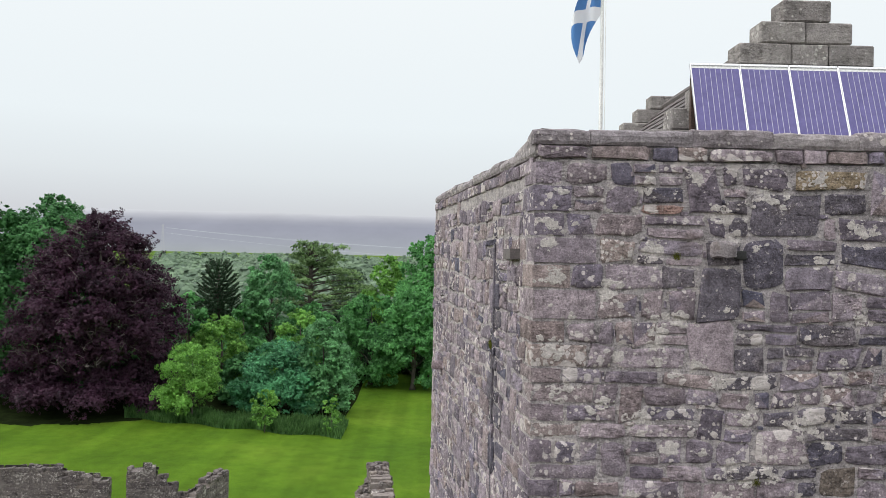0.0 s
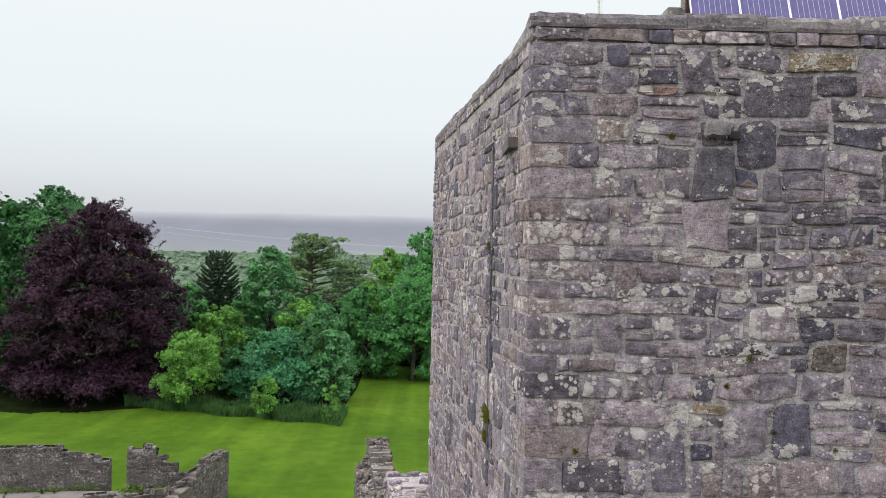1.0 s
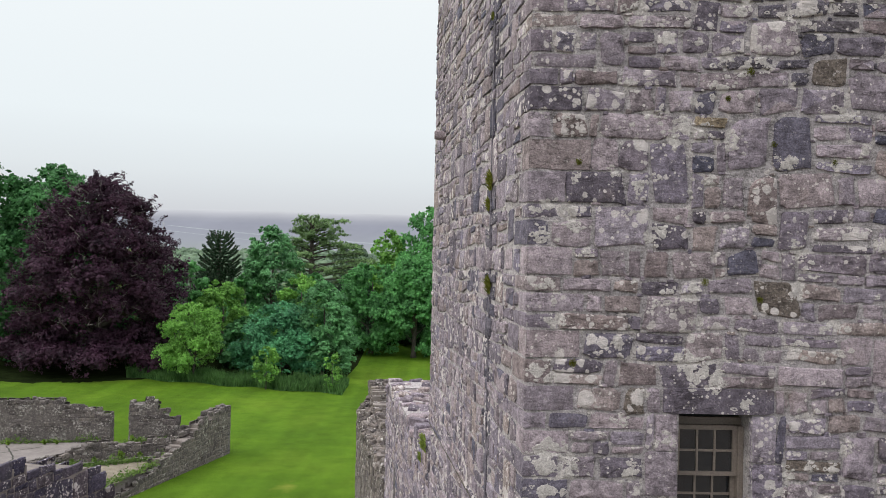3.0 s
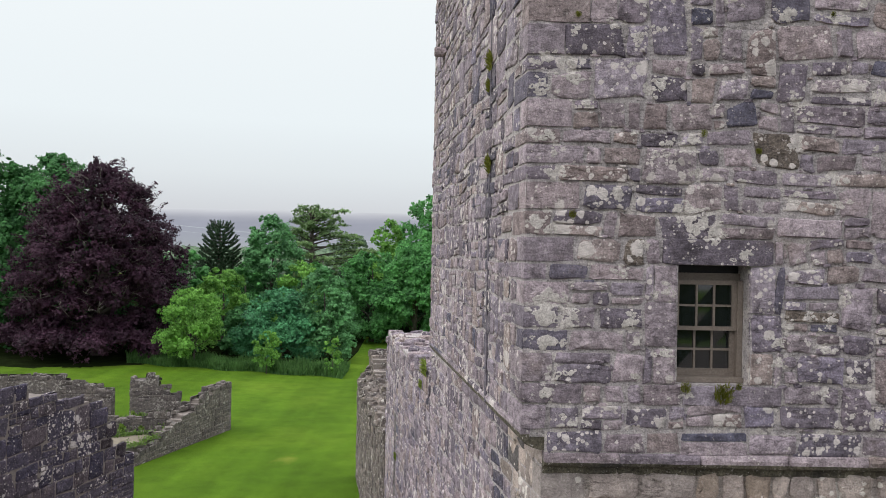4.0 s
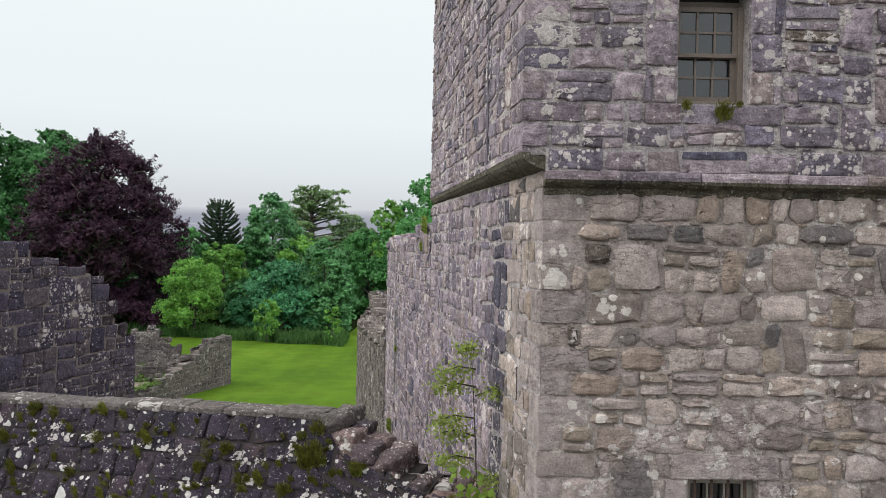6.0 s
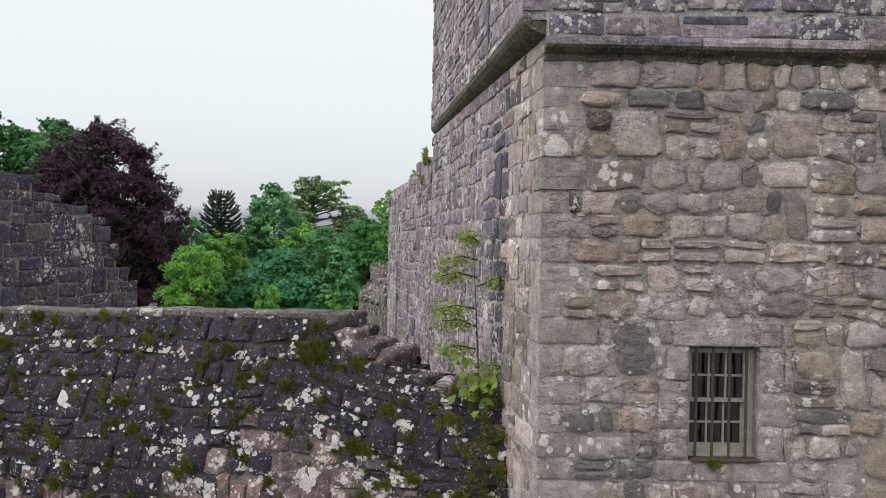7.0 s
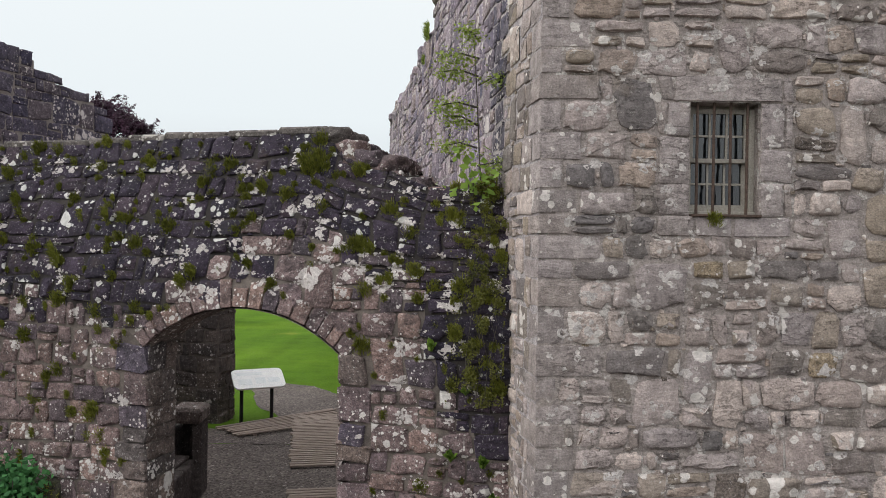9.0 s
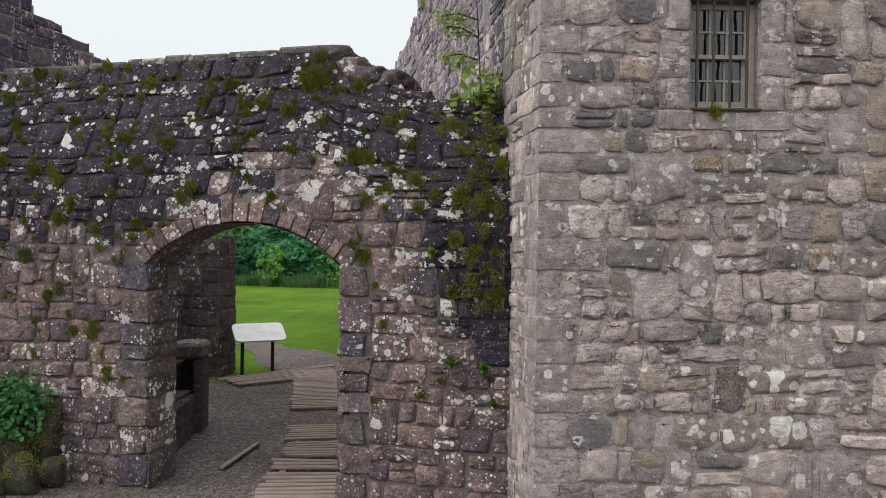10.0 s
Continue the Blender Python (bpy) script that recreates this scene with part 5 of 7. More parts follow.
    lay(rubble(Pb, beds, lambda i: 0.0, lambda i: L, rnd, lambda u, v, w, h: v + h / 2 < top(u) and not in_arch(u, v - 0.3, 0.6), (), (0.3, 0.7)), face, curtain_stone, curtain_stone_far)
    # weathered cap along the top, and the large rounded stones of its broken end
    u = 0.0
    while u < U(-1.38) - 0.05:
        w = min(rnd.uniform(0.35, 0.75), U(-1.38) - u)
        z = (top(u) + top(u + w)) / 2
        c0, c1 = P(u + 0.001, z - 0.06, 0.02), P(u + w - 0.001, z - 0.06, 0.02)
        d0, d1 = base(u + 0.008, z, -1.12), base(u + w - 0.008, z, -1.12)
        foot = [(p.x, p.y + rnd.uniform(-0.02, 0.02)) for p in (c0, c1, d1, d0)]
        v, f = prism_geo(foot, z - 0.10, z + rnd.uniform(0.0, 0.012), 0.025)
        part("coping_stone", v, f, ruin_cap, wall)
        u += w
    while u < L - 0.12:
        w = min(rnd.uniform(0.20, 0.34), L - u)
        z = (top(u) + top(u + w)) / 2 + rnd.uniform(-0.03, 0.02)
        for lo, hi in ((0.03, -0.30), (-0.30, -0.66), (-0.66, -1.10)):
            zz = z + rnd.uniform(-0.05, 0.04)
            c0, c1 = P(u + 0.006, z - 0.06, lo - 0.01), P(u + w - 0.006, z - 0.06, lo - 0.01)
            d0, d1 = P(u + 0.006, z - 0.06, hi), P(u + w - 0.006, z - 0.06, hi)
            foot = [(p.x + rnd.uniform(-0.03, 0.03), p.y + rnd.uniform(-0.03, 0.03)) for p in (c0, c1, d1, d0)]
            v, f = worn_block(foot, zz - 0.22, zz, rnd, 0.035, 0.03)
            part("coping_stone", v, f, curtain_stone, wall, "", "creased")
            SURFACES["curtain"].put(v, f)
        u += w
    for x, z, w, h, m in ((-1.27, 5.31, 0.29, 0.22, ruin_cap), (-1.08, 5.14, 0.29, 0.22, curtain_stone), (-0.82, 5.0, 0.34, 0.24, curtain_stone), (-0.52, 4.94, 0.32, 0.22, curtain_stone)):
        for back in (0.0, 0.40):
            c = P(U(x), z, -0.16) + Vector((0.25, 0.97, 0)) * back
            bm = bmesh.new()
            bmesh.ops.create_icosphere(bm, subdivisions=3, radius=1.0)
            for q in bm.verts:
                d = q.co.copy()
                r = max(abs(d.x), abs(d.y), abs(d.z))
                q.co = d * (0.35 + 0.65 / r) * (1 + 0.26 * noise.noise(d * 1.7 + Vector((x * 9, back * 5, z))) + 0.11 * noise.noise(d * 5.0 + Vector((z * 9, back * 5, x))))
                q.co = Vector((q.co.x * w * 0.5, q.co.y * 0.23, q.co.z * h * 0.5))
                q.co.rotate(Euler((0, 0, -0.257)))
                q.co += c
            bm.verts.index_update()
            part("cap_boulder", [q.co.copy() for q in bm.verts], [tuple(q.index for q in f.verts) for f in bm.faces], m, wall, "", True)
            bm.free()
    return P, U, top, in_arch


cur_P, cur_U, cur_top, cur_arch = curtain_wall()


# ---- crusts of white lichen ----
def lichens(parent, P, spots, seed, skin, around=14):
    """Each spot: place along, height, size. Clusters of small ragged crusts that follow the stones."""
    rnd = random.Random(seed)
    s = Soup()
    tree_of = BVHTree.FromPolygons(skin.v, skin.f)

    def open_at(u, v):
        a, b = P(u, v, 0.25), P(u, v, -0.25)
        return tree_of.ray_cast(a, (b - a).normalized(), 0.5)[0] is None

    def drape(u, v, lift):
        a, b = P(u, v, 0.25), P(u, v, -0.25)
        hit = tree_of.ray_cast(a, (b - a).normalized(), 0.5)[0]
        return (hit if hit else P(u, v, 0.0)) + (a - b).normalized() * lift

    def blob(u, v, r):
        if any(open_at(u + a * r * 1.5, v + b * r * 1.5) for a, b in ((1, 0), (-1, 0), (0, 1), (0, -1), (0, 0))):
            return
        n = 14
        o = rnd.uniform(0, 50)
        ring_at = lambda k, f: Vector((math.cos(2 * math.pi * k / n) * f + o, math.sin(2 * math.pi * k / n) * f, 0))
        rad = [r * (0.9 + 0.5 * noise.noise(ring_at(k, 1.0)) + 0.35 * noise.noise(ring_at(k, 2.6)) + rnd.uniform(-0.1, 0.1)) for k in range(n)]
        sq = rnd.uniform(0.6, 1.0)
        at = lambda k, f: (u + f * rad[k] * math.cos(2 * math.pi * k / n), v + f * rad[k] * sq * math.sin(2 * math.pi * k / n))
        vs = [drape(*at(k, 1.0), -0.002) for k in range(n)] + [drape(*at(k, 0.86), 0.003) for k in range(n)] + [drape(*at(k, 0.42), 0.003 if r < 0.035 or rnd.random() < 0.8 else -0.001) for k in range(n)]
        fs = [(k, (k + 1) % n, n + (k + 1) % n, n + k) for k in range(n)] + [(n + k, n + (k + 1) % n, 2 * n + (k + 1) % n, 2 * n + k) for k in range(n)]
        if not (r > 0.02 and rnd.random() < 0.16):
            vs.append(drape(u, v, 0.004))
            fs += [(2 * n + k, 2 * n + (k + 1) % n, 3 * n) for k in range(n)]
        s.put(vs, fs)

    for u, v, r in spots:
        blob(u, v, r * rnd.uniform(0.45, 0.78))
        for _ in range(int(1.5 * around * min(1.0, 0.25 + r / 0.12))):
            blob(u + rnd.gauss(0, 0.62) * r, v + rnd.gauss(0, 0.42) * r, r * rnd.choice((0.08, 0.12, 0.18, 0.26, 0.38)))
    tagged(part("lichen", s.v, s.f, lichen_white, parent, "crusts of white lichen"), kind="stuff")


Pup, _ = line_frame((0, FY), (1, FY))
Plo, _ = line_frame((0, LY), (1, LY))
lichens(tower, Pup, [(0.96, 10.23, 0.13), (2.34, 10.31, 0.18), (2.57, 10.14, 0.12), (1.05, 9.42, 0.2), (1.28, 9.4, 0.11), (2.38, 10.7, 0.08), (3.3, 10.97, 0.1), (3.71, 8.38, 0.11), (3.02, 8.36, 0.10), (2.73, 8.44, 0.07), (2.61, 8.38, 0.06),
    (3.15, 9.18, 0.08), (1.84, 9.41, 0.06), (2.39, 12.39, 0.09), (3.19, 13.45, 0.13), (2.91, 13.06, 0.09), (2.28, 13.96, 0.08), (1.64, 12.02, 0.06), (1.29, 11.51, 0.07), (1.0, 10.99, 0.10)], 301, SURFACES["upper"], 16)
lichens(tower, Pup, [(2.51, 15.28, 0.13), (2.9, 15.42, 0.13), (3.34, 15.6, 0.11), (1.92, 14.97, 0.11), (1.81, 15.49, 0.09), (3.7, 15.18, 0.13), (2.27, 15.6, 0.09), (2.61, 15.09, 0.10), (1.02, 14.09, 0.11), (1.19, 14.34, 0.07), (1.55, 14.62, 0.13)], 302, SURFACES["upper"], 12)
lichens(tower, Plo, [(2.02, 4.78, 0.11), (1.45, 4.9, 0.07), (1.55, 5.0, 0.05), (2.26, 4.43, 0.06), (3.63, 4.27, 0.06), (1.51, 4.07, 0.09), (1.74, 4.33, 0.05), (2.3, 3.66, 0.04), (2.51, 3.36, 0.05), (2.92, 3.55, 0.06), (3.75, 5.09, 0.04), (3.22, 4.24, 0.05), (2.62, 2.56, 0.08), (3.06, 5.83, 0.11), (2.32, 1.99, 0.08), (3.05, 2.05, 0.10), (2.16, 2.56, 0.06)], 303, SURFACES["lower"], 7)
rng = random.Random(19)
lichens(tower, Plo, [(rng.uniform(1.15, 4.2), 0.8 + 5.2 * rng.random() ** 0.9, rng.choice((0.03, 0.04, 0.055, 0.075, 0.10))) for _ in range(270)], 305, SURFACES["lower"], 3)
lichens(tower, Pup, [(rng.uniform(0.9, 4.2), rng.uniform(8.2, 15.7), rng.choice((0.03, 0.04, 0.06, 0.09, 0.12))) for _ in range(190)], 306, SURFACES["upper"], 8)
rng = random.Random(9)
cur_spots = [(cur_U(x), z, r) for x, z, r in ((-0.22, 2.9, 0.17), (0.27, 2.91, 0.13), (-0.68, 3.92, 0.14), (-1.33, 3.62, 0.18), (-1.01, 3.97, 0.10), (-2.67, 3.93, 0.08), (-2.08, 3.92, 0.08), (-5.05, 2.68, 0.10), (0.31, 3.38, 0.16), (-3.41, 2.04, 0.07), (-3.65, 1.21, 0.11), (-1.61, 4.39, 0.08), (-4.72, 4.9, 0.07), (-0.29, 2.5, 0.11), (-0.16, 2.14, 0.13), (-0.03, 3.73, 0.07), (-3.0, 4.48, 0.07), (-3.95, 2.78, 0.06))]
cur_spots += [(cur_U(rng.uniform(-2.3, -0.2)), rng.uniform(3.5, 4.15), rng.uniform(0.04, 0.10)) for _ in range(16)]
cur_spots += [(cur_U(rng.uniform(-1.9, 0.5)), rng.uniform(2.9, 4.6), rng.uniform(0.03, 0.08)) for _ in range(16)]
while len(cur_spots) < 250:
    u, v = rng.uniform(cur_U(-6), cur_U(0.8)), rng.uniform(1.0, 5.1)
    if v < cur_top(u) - 0.1 and not cur_arch(u, v, 0.08) and rng.random() < 0.4 + 0.6 * (v > 3.2):
        cur_spots.append((u, v, rng.choice((0.03, 0.04, 0.06, 0.09))))
cur_spots = [q for q in cur_spots if not cur_arch(q[0], q[1], 0.06 + 1.6 * q[2])]
lichens(bpy.data.objects["curtain_wall"], cur_P, cur_spots, 304, SURFACES["curtain"], 9)


def boulder_geo(w, d, h, rnd, fine=3):
    bm = bmesh.new()
    bmesh.ops.create_icosphere(bm, subdivisions=fine, radius=1)
    o = Vector((rnd.uniform(0, 9), rnd.uniform(0, 9), 0))
    cuts = [(Vector([rnd.gauss(0, 1) for _ in range(3)]).normalized(), rnd.uniform(0.42, 0.75)) for _ in range(14)]
    for v in bm.verts:
        c = v.co * (1 + 0.30 * noise.noise(v.co * 1.3 + o) + 0.10 * noise.noise(v.co * 3.6 + o))
        # broken flat faces
        for n, far in cuts:
            c -= n * 0.85 * max(0.0, c.dot(n) - far)
        c = Vector([math.copysign(abs(q) ** 0.85, q) for q in c]) * 1.25
        c *= 1 + 0.10 * noise.noise(v.co * 6.5 + o)
        v.co = Vector((c.x * w / 2, c.y * d / 2, c.z * h / 2 + h / 2))
    bm.verts.index_update()
    out = [v.co.copy() for v in bm.verts], [tuple(v.index for v in f.verts) for f in bm.faces]
    bm.free()
    return out


# ---- ruined walls ----
def ruin(name, label, a, b, thick, z0, top, seed, side=1, mat=ruin_stone, matj=None, mort=mortar_up, width=(0.22, 0.6), bed=(0.18, 0.32), own=None, hole=None, both=True, cell=0.22, gap=0.009, loose=0.85, proud=(0.012, 0.045), pale=None, bare=None):
    rnd = random.Random(seed)
    t = thing(name, label, "ruined wall", (*a, z0), group="ruined castle walls")
    t.matrix_basis = Matrix.Identity(4)
    P, L = line_frame(a, b, side)
    zmax = max(top(u) for u in steps(0, L, 0.2)) + 0.02
    us, vs = steps(0, L, cell), steps(z0, zmax, 0.16)
    is_hole = (lambda u, v: hole and hole[0] < u < hole[1] and hole[2] < v < hole[3])
    core = slab_geo(us, vs, lambda u, v: v < top(u) - (0.0 if loose > 0.5 else 0.14) and not is_hole(u, v), P, thick)
    face = part("wall_core", core.v, core.f, mort, t)
    beds = courses(z0, zmax, *bed, rnd)
    wf = lambda u, v: (u + 0.03 * noise.noise(Vector((u, v, seed))), v + 0.05 * noise.noise(Vector((u * 0.7, v, seed + 4))))
    holes = [hole] if hole else []
    keep = lambda u, v, w, h: v + h * (0.3 if loose > 0.5 else 0.12) < top(u) + 0.05
    st = rubble(P, beds, lambda i: 0.0, lambda i: L, rnd, keep, holes, width, proud, 0.25, 0.1, wf, gap, shape=(4.5, 6.0, 9.0))
    if bare:
        st = [q for q in st if bare(q[0], q[1])]
    if pale:
        lay([q for q in st if pale(q[0], q[1]) and rnd.random() < 0.6], face, cope_stone, cope_stone, lambda u, v: True, 40)
    lay(st, face, mat if own else (matj or mat), matj or mat, own or (lambda u, v: False), 300)
    more = []
    if both:
        Pb = lambda u, v, d: P(u, v, -thick - d)
        more += rubble(Pb, beds, lambda i: 0.0, lambda i: L, rnd, keep, holes, width, (0.015, 0.06), 0.2, 0.1)
    for u0, sg in ((0.0, -1), (L, 1)):
        e = (P(1, 0, 0) - P(0, 0, 0)) * sg
        Pe = lambda u, v, d, u0=u0, e=e: P(u0, v, -u) + e * d
        more += rubble(Pe, beds, lambda i: 0.0, lambda i: thick, rnd, lambda u, v, w, h, u0=u0: v + h * 0.3 < top(u0), (), (0.25, 0.5), (0.01, 0.05))
    # loose-looking stones on the broken top
    for u in steps(0.15, L - 0.1, 0.30):
        for dd in steps(0.16, thick - 0.14, 0.34):
            z = top(u)
            if rnd.random() < loose:
                w, h, q = rnd.uniform(0.15, 0.3), rnd.uniform(0.05, 0.17), rnd.uniform(0, 3.1)
                c = P(u + rnd.uniform(-0.08, 0.08), z, -dd + rnd.uniform(-0.05, 0.05))
                m = Matrix.Translation(c) @ pose(0, 0, 0, rnd.uniform(-9, 9), rnd.uniform(-9, 9), math.degrees(q))
                v, f = box_geo((-w / 2 - 0.06, -w / 2, -0.12), (w / 2 + 0.06, w / 2, h), 0.03)
                more.append((u, z, ([m @ p for p in v], f)))
    s = Soup()
    for _, _, (v, f) in more:
        s.put(v, f)
    if s.v:
        tagged(part("stonework", s.v, s.f, matj or mat, face, smooth=False), kind="stuff")
    return P, L


def ragged(stops, amp=0.06, seed=0.0):
    """A broken top edge: heights at places along, with small steps."""
    def f(u):
        for (u0, z0), (u1, z1) in zip(stops, stops[1:]):
            if u <= u1:
                z = z0 + (z1 - z0) * max(0, u - u0) / (u1 - u0 or 1)
                break
        else:
            z = stops[-1][1]
        return z + amp * noise.noise(Vector((round(u / 0.35) * 0.91, seed, 2.2))) * 2
    return f


# the long wall behind the tower: high stump, then a low broken stretch
ruin("ruined_hall_wall", "tall ruined rubble wall joined to the tower, a slit window in it", (-1.22, 22.7), (0.03, 14.6), 1.2, -0.4, ragged([(0, 7.55), (3, 7.6), (6.2, 7.62), (6.6, 7.75), (8.3, 7.8)], 0.05, 1.0), 51, mat=upper_stone_far, matj=upper_stone_far, hole=(2.2, 2.75, 3.7, 5.9), proud=(0.006, 0.030), width=(0.2, 0.5), bed=(0.16, 0.28))
slit_P, _ = line_frame((-1.22, 22.7), (0.03, 14.6))
# dark block set into the slit to stand for its shade
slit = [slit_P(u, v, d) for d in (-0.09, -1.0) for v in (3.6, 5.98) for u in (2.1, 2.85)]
part("dark_slit", slit, [(0, 1, 3, 2), (4, 6, 7, 5), (0, 4, 5, 1), (2, 3, 7, 6), (0, 2, 6, 4), (1, 5, 7, 3)], dark_inside, bpy.data.objects["ruined_hall_wall"], "black block in the slit window, standing for its shade")
ruin("ruined_wall", "broken inner leaf of a thick rubble wall", (-2.856, 36.38), (-0.786, 22.98), 0.85, -0.8, ragged([(0, 4.6), (0.5, 5.3), (1.4, 5.25), (2.6, 4.95), (6, 4.75), (10, 4.7), (13.5, 5.0)], 0.16, 2.0), 52, mat=ruin_stone, width=(0.22, 0.5), bed=(0.18, 0.3), mort=mortar_mid)
ruin("ruined_wall", "lower fallen outer leaf of a thick rubble wall", (-3.35, 36.3), (-1.28, 22.9), 0.49, -0.8, ragged([(0, 3.5), (0.6, 3.7), (1.4, 4.1), (2.4, 3.8), (4.5, 4.35), (8, 4.4), (11, 4.6), (13.5, 4.85)], 0.20, 2.6), 61, mat=ruin_stone, width=(0.22, 0.5), bed=(0.18, 0.3), mort=mortar_mid, both=False)
def broken_core():
    """Tumbled stones of the wall's exposed core, lying in a slope between its two leaves."""
    rnd = random.Random(63)
    t = thing("rubble_heap", "tumbled core stones sloping between the leaves of the broken wall", "rubble", (-2.0, 29.0, 4.0), group="ruined castle walls")
    t.matrix_basis = Matrix.Identity(4)
    P, L = line_frame((-3.35, 36.3), (-1.28, 22.9))
    s = Soup()
    for k in range(420):
        u, c = rnd.uniform(0.1, L - 0.1), rnd.random()
        lo = float(np.interp(u, (0, 0.6, 1.4, 2.4, 4.5, 8, 11, 13.5), (3.7, 3.9, 4.05, 3.9, 4.2, 4.3, 4.45, 4.7)))
        hi = float(np.interp(u, (0, 0.5, 1.4, 2.6, 6, 10, 13.5), (4.5, 5.15, 5.1, 4.85, 4.65, 4.6, 4.9)))
        z = lo + (hi - lo) * c ** 0.8 + rnd.uniform(-0.06, 0.05)
        v, f = boulder_geo(rnd.uniform(0.18, 0.42), rnd.uniform(0.18, 0.36), rnd.uniform(0.12, 0.26), rnd, 2)
        m = Matrix.Translation(P(u, z - 0.08, -0.02 - 0.85 * c)) @ pose(0, 0, 0, rnd.uniform(-25, 25), rnd.uniform(-25, 25), rnd.uniform(0, 180))
        s.put([m @ p for p in v], f)
    tagged(part("stonework", s.v, s.f, ruin_stone, t, "", "creased"), kind="stuff")


broken_core()
# dark gable-like stump beyond the curtain wall
range_top = ragged([(0, 7.40), (4.55, 7.33), (4.6, 7.21), (5.2, 7.11), (5.22, 6.98), (5.98, 6.98), (6.0, 6.66), (6.24, 6.64), (6.26, 6.40), (6.48, 6.38), (6.5, 6.10), (6.78, 6.06), (6.8, 5.78), (7.02, 5.74), (7.04, 5.46), (7.5, 5.42)], 0.012, 3.0)
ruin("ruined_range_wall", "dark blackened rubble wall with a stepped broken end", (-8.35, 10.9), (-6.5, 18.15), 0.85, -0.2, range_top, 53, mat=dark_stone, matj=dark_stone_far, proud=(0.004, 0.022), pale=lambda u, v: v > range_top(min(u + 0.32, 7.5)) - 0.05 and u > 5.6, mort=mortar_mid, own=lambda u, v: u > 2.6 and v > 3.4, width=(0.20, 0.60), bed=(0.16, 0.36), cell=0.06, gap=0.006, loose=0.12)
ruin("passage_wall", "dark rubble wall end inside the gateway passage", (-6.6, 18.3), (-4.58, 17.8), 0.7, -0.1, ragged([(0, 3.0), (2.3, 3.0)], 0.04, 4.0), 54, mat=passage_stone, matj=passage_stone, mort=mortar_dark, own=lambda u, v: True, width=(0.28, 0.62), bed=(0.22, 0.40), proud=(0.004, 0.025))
# foundations of the outer court
ruin("ruined_court_wall", "dark harled rubble wall of the ruined court, stepped at one end", (-25.5, 43.2), (-17.9, 44.3), 0.8, 0.0, ragged([(0, 2.45), (2, 2.60), (5.0, 2.57), (5.1, 2.17), (6.6, 2.03), (7.6, 1.90)], 0.05, 5.0), 55, mat=court_stone, mort=mortar_court, width=(0.28, 0.66), loose=0.5, gap=0.005, proud=(0.004, 0.026), cell=0.12, bare=lambda u, v: (u > 5.0 and v > 1.15) or v > 2.3 or (2.4 < u < 2.8) or noise.noise(Vector((u * 1.3, v * 1.3, 4.0))) > 0.28)
ruin("ruined_court_wall", "dark harled rubble wall of the ruined court, broken in steps", (-16.75, 44.05), (-13.6, 44.7), 0.8, -0.1, ragged([(0, 2.45), (0.5, 2.60), (1.0, 2.70), (1.4, 2.65), (1.5, 2.05), (2.0, 1.95), (2.1, 1.50), (2.6, 1.45), (2.7, 1.05), (3.2, 1.00)], 0.04, 6.0), 56, mat=court_stone, mort=mortar_court, width=(0.28, 0.66), loose=0.5, gap=0.005, proud=(0.004, 0.026), cell=0.12, bare=lambda u, v: u < 0.45 or u > 2.0 or noise.noise(Vector((u * 1.5, v * 1.5, 7.0))) > 0.12)
ruin("ruined_court_wall", "low dark rubble wall between two corners of the court", (-13.55, 44.72), (-11.75, 45.35), 0.8, -0.6, ragged([(0, 1.00), (0.9, 1.05), (1.0, 1.75), (1.5, 2.05), (2, 2.15)], 0.04, 7.0), 57, mat=court_stone, mort=mortar_court, width=(0.28, 0.66), loose=0.5, gap=0.005, proud=(0.004, 0.026), cell=0.12)
ruin("ruined_court_wall", "dark squared-rubble side wall falling away to its footings", (-14.5, 34.5), (-11.55, 45.7), 0.75, -0.75, ragged([(0, -0.30), (2.0, -0.15), (4.2, 0.30), (5.0, 0.35), (5.2, 0.75), (6.5, 0.90), (7.0, 1.30), (8.2, 1.35), (8.4, 1.65), (9.4, 1.80), (9.6, 2.05), (11.6, 2.10)], 0.05, 8.0), 58, mat=court_stone, mort=mortar_mid, width=(0.28, 0.66), loose=0.5, gap=0.010, proud=(0.004, 0.026), cell=0.12)
ruin("ruined_court_wall", "low mossy footing wall inside the court", (-17.6, 39.4), (-13.3, 41.6), 0.7, 0.2, ragged([(0, 0.95), (0.8, 1.35), (1.6, 1.10), (3, 1.00), (4.8, 1.05)], 0.09, 9.0), 59, mat=court_stone, mort=mortar_court, width=(0.28, 0.66), loose=0.5, gap=0.005, proud=(0.004, 0.026), cell=0.12)
ruin("ruined_court_wall", "low mossy footing wall inside the court", (-20.0, 35.6), (-17.5, 39.6), 0.7, 0.2, ragged([(0, 0.55), (2, 0.70), (4.7, 0.85)], 0.09, 10.0), 60, side=1, mat=court_stone, mort=mortar_court, width=(0.28, 0.66), loose=0.5, gap=0.005, proud=(0.004, 0.026), cell=0.12)
floor_v, floor_f = prism_geo([(-26, 33.5), (-15.1, 33.8), (-12.6, 43.9), (-25.6, 42.9)], -0.9, 0.45)
tagged(new("pavement_court", mesh_of("pavement_court", floor_v, floor_f, paving_mat)), "stained pale concrete floor of the ruined court", "paved floor", kind="structure")


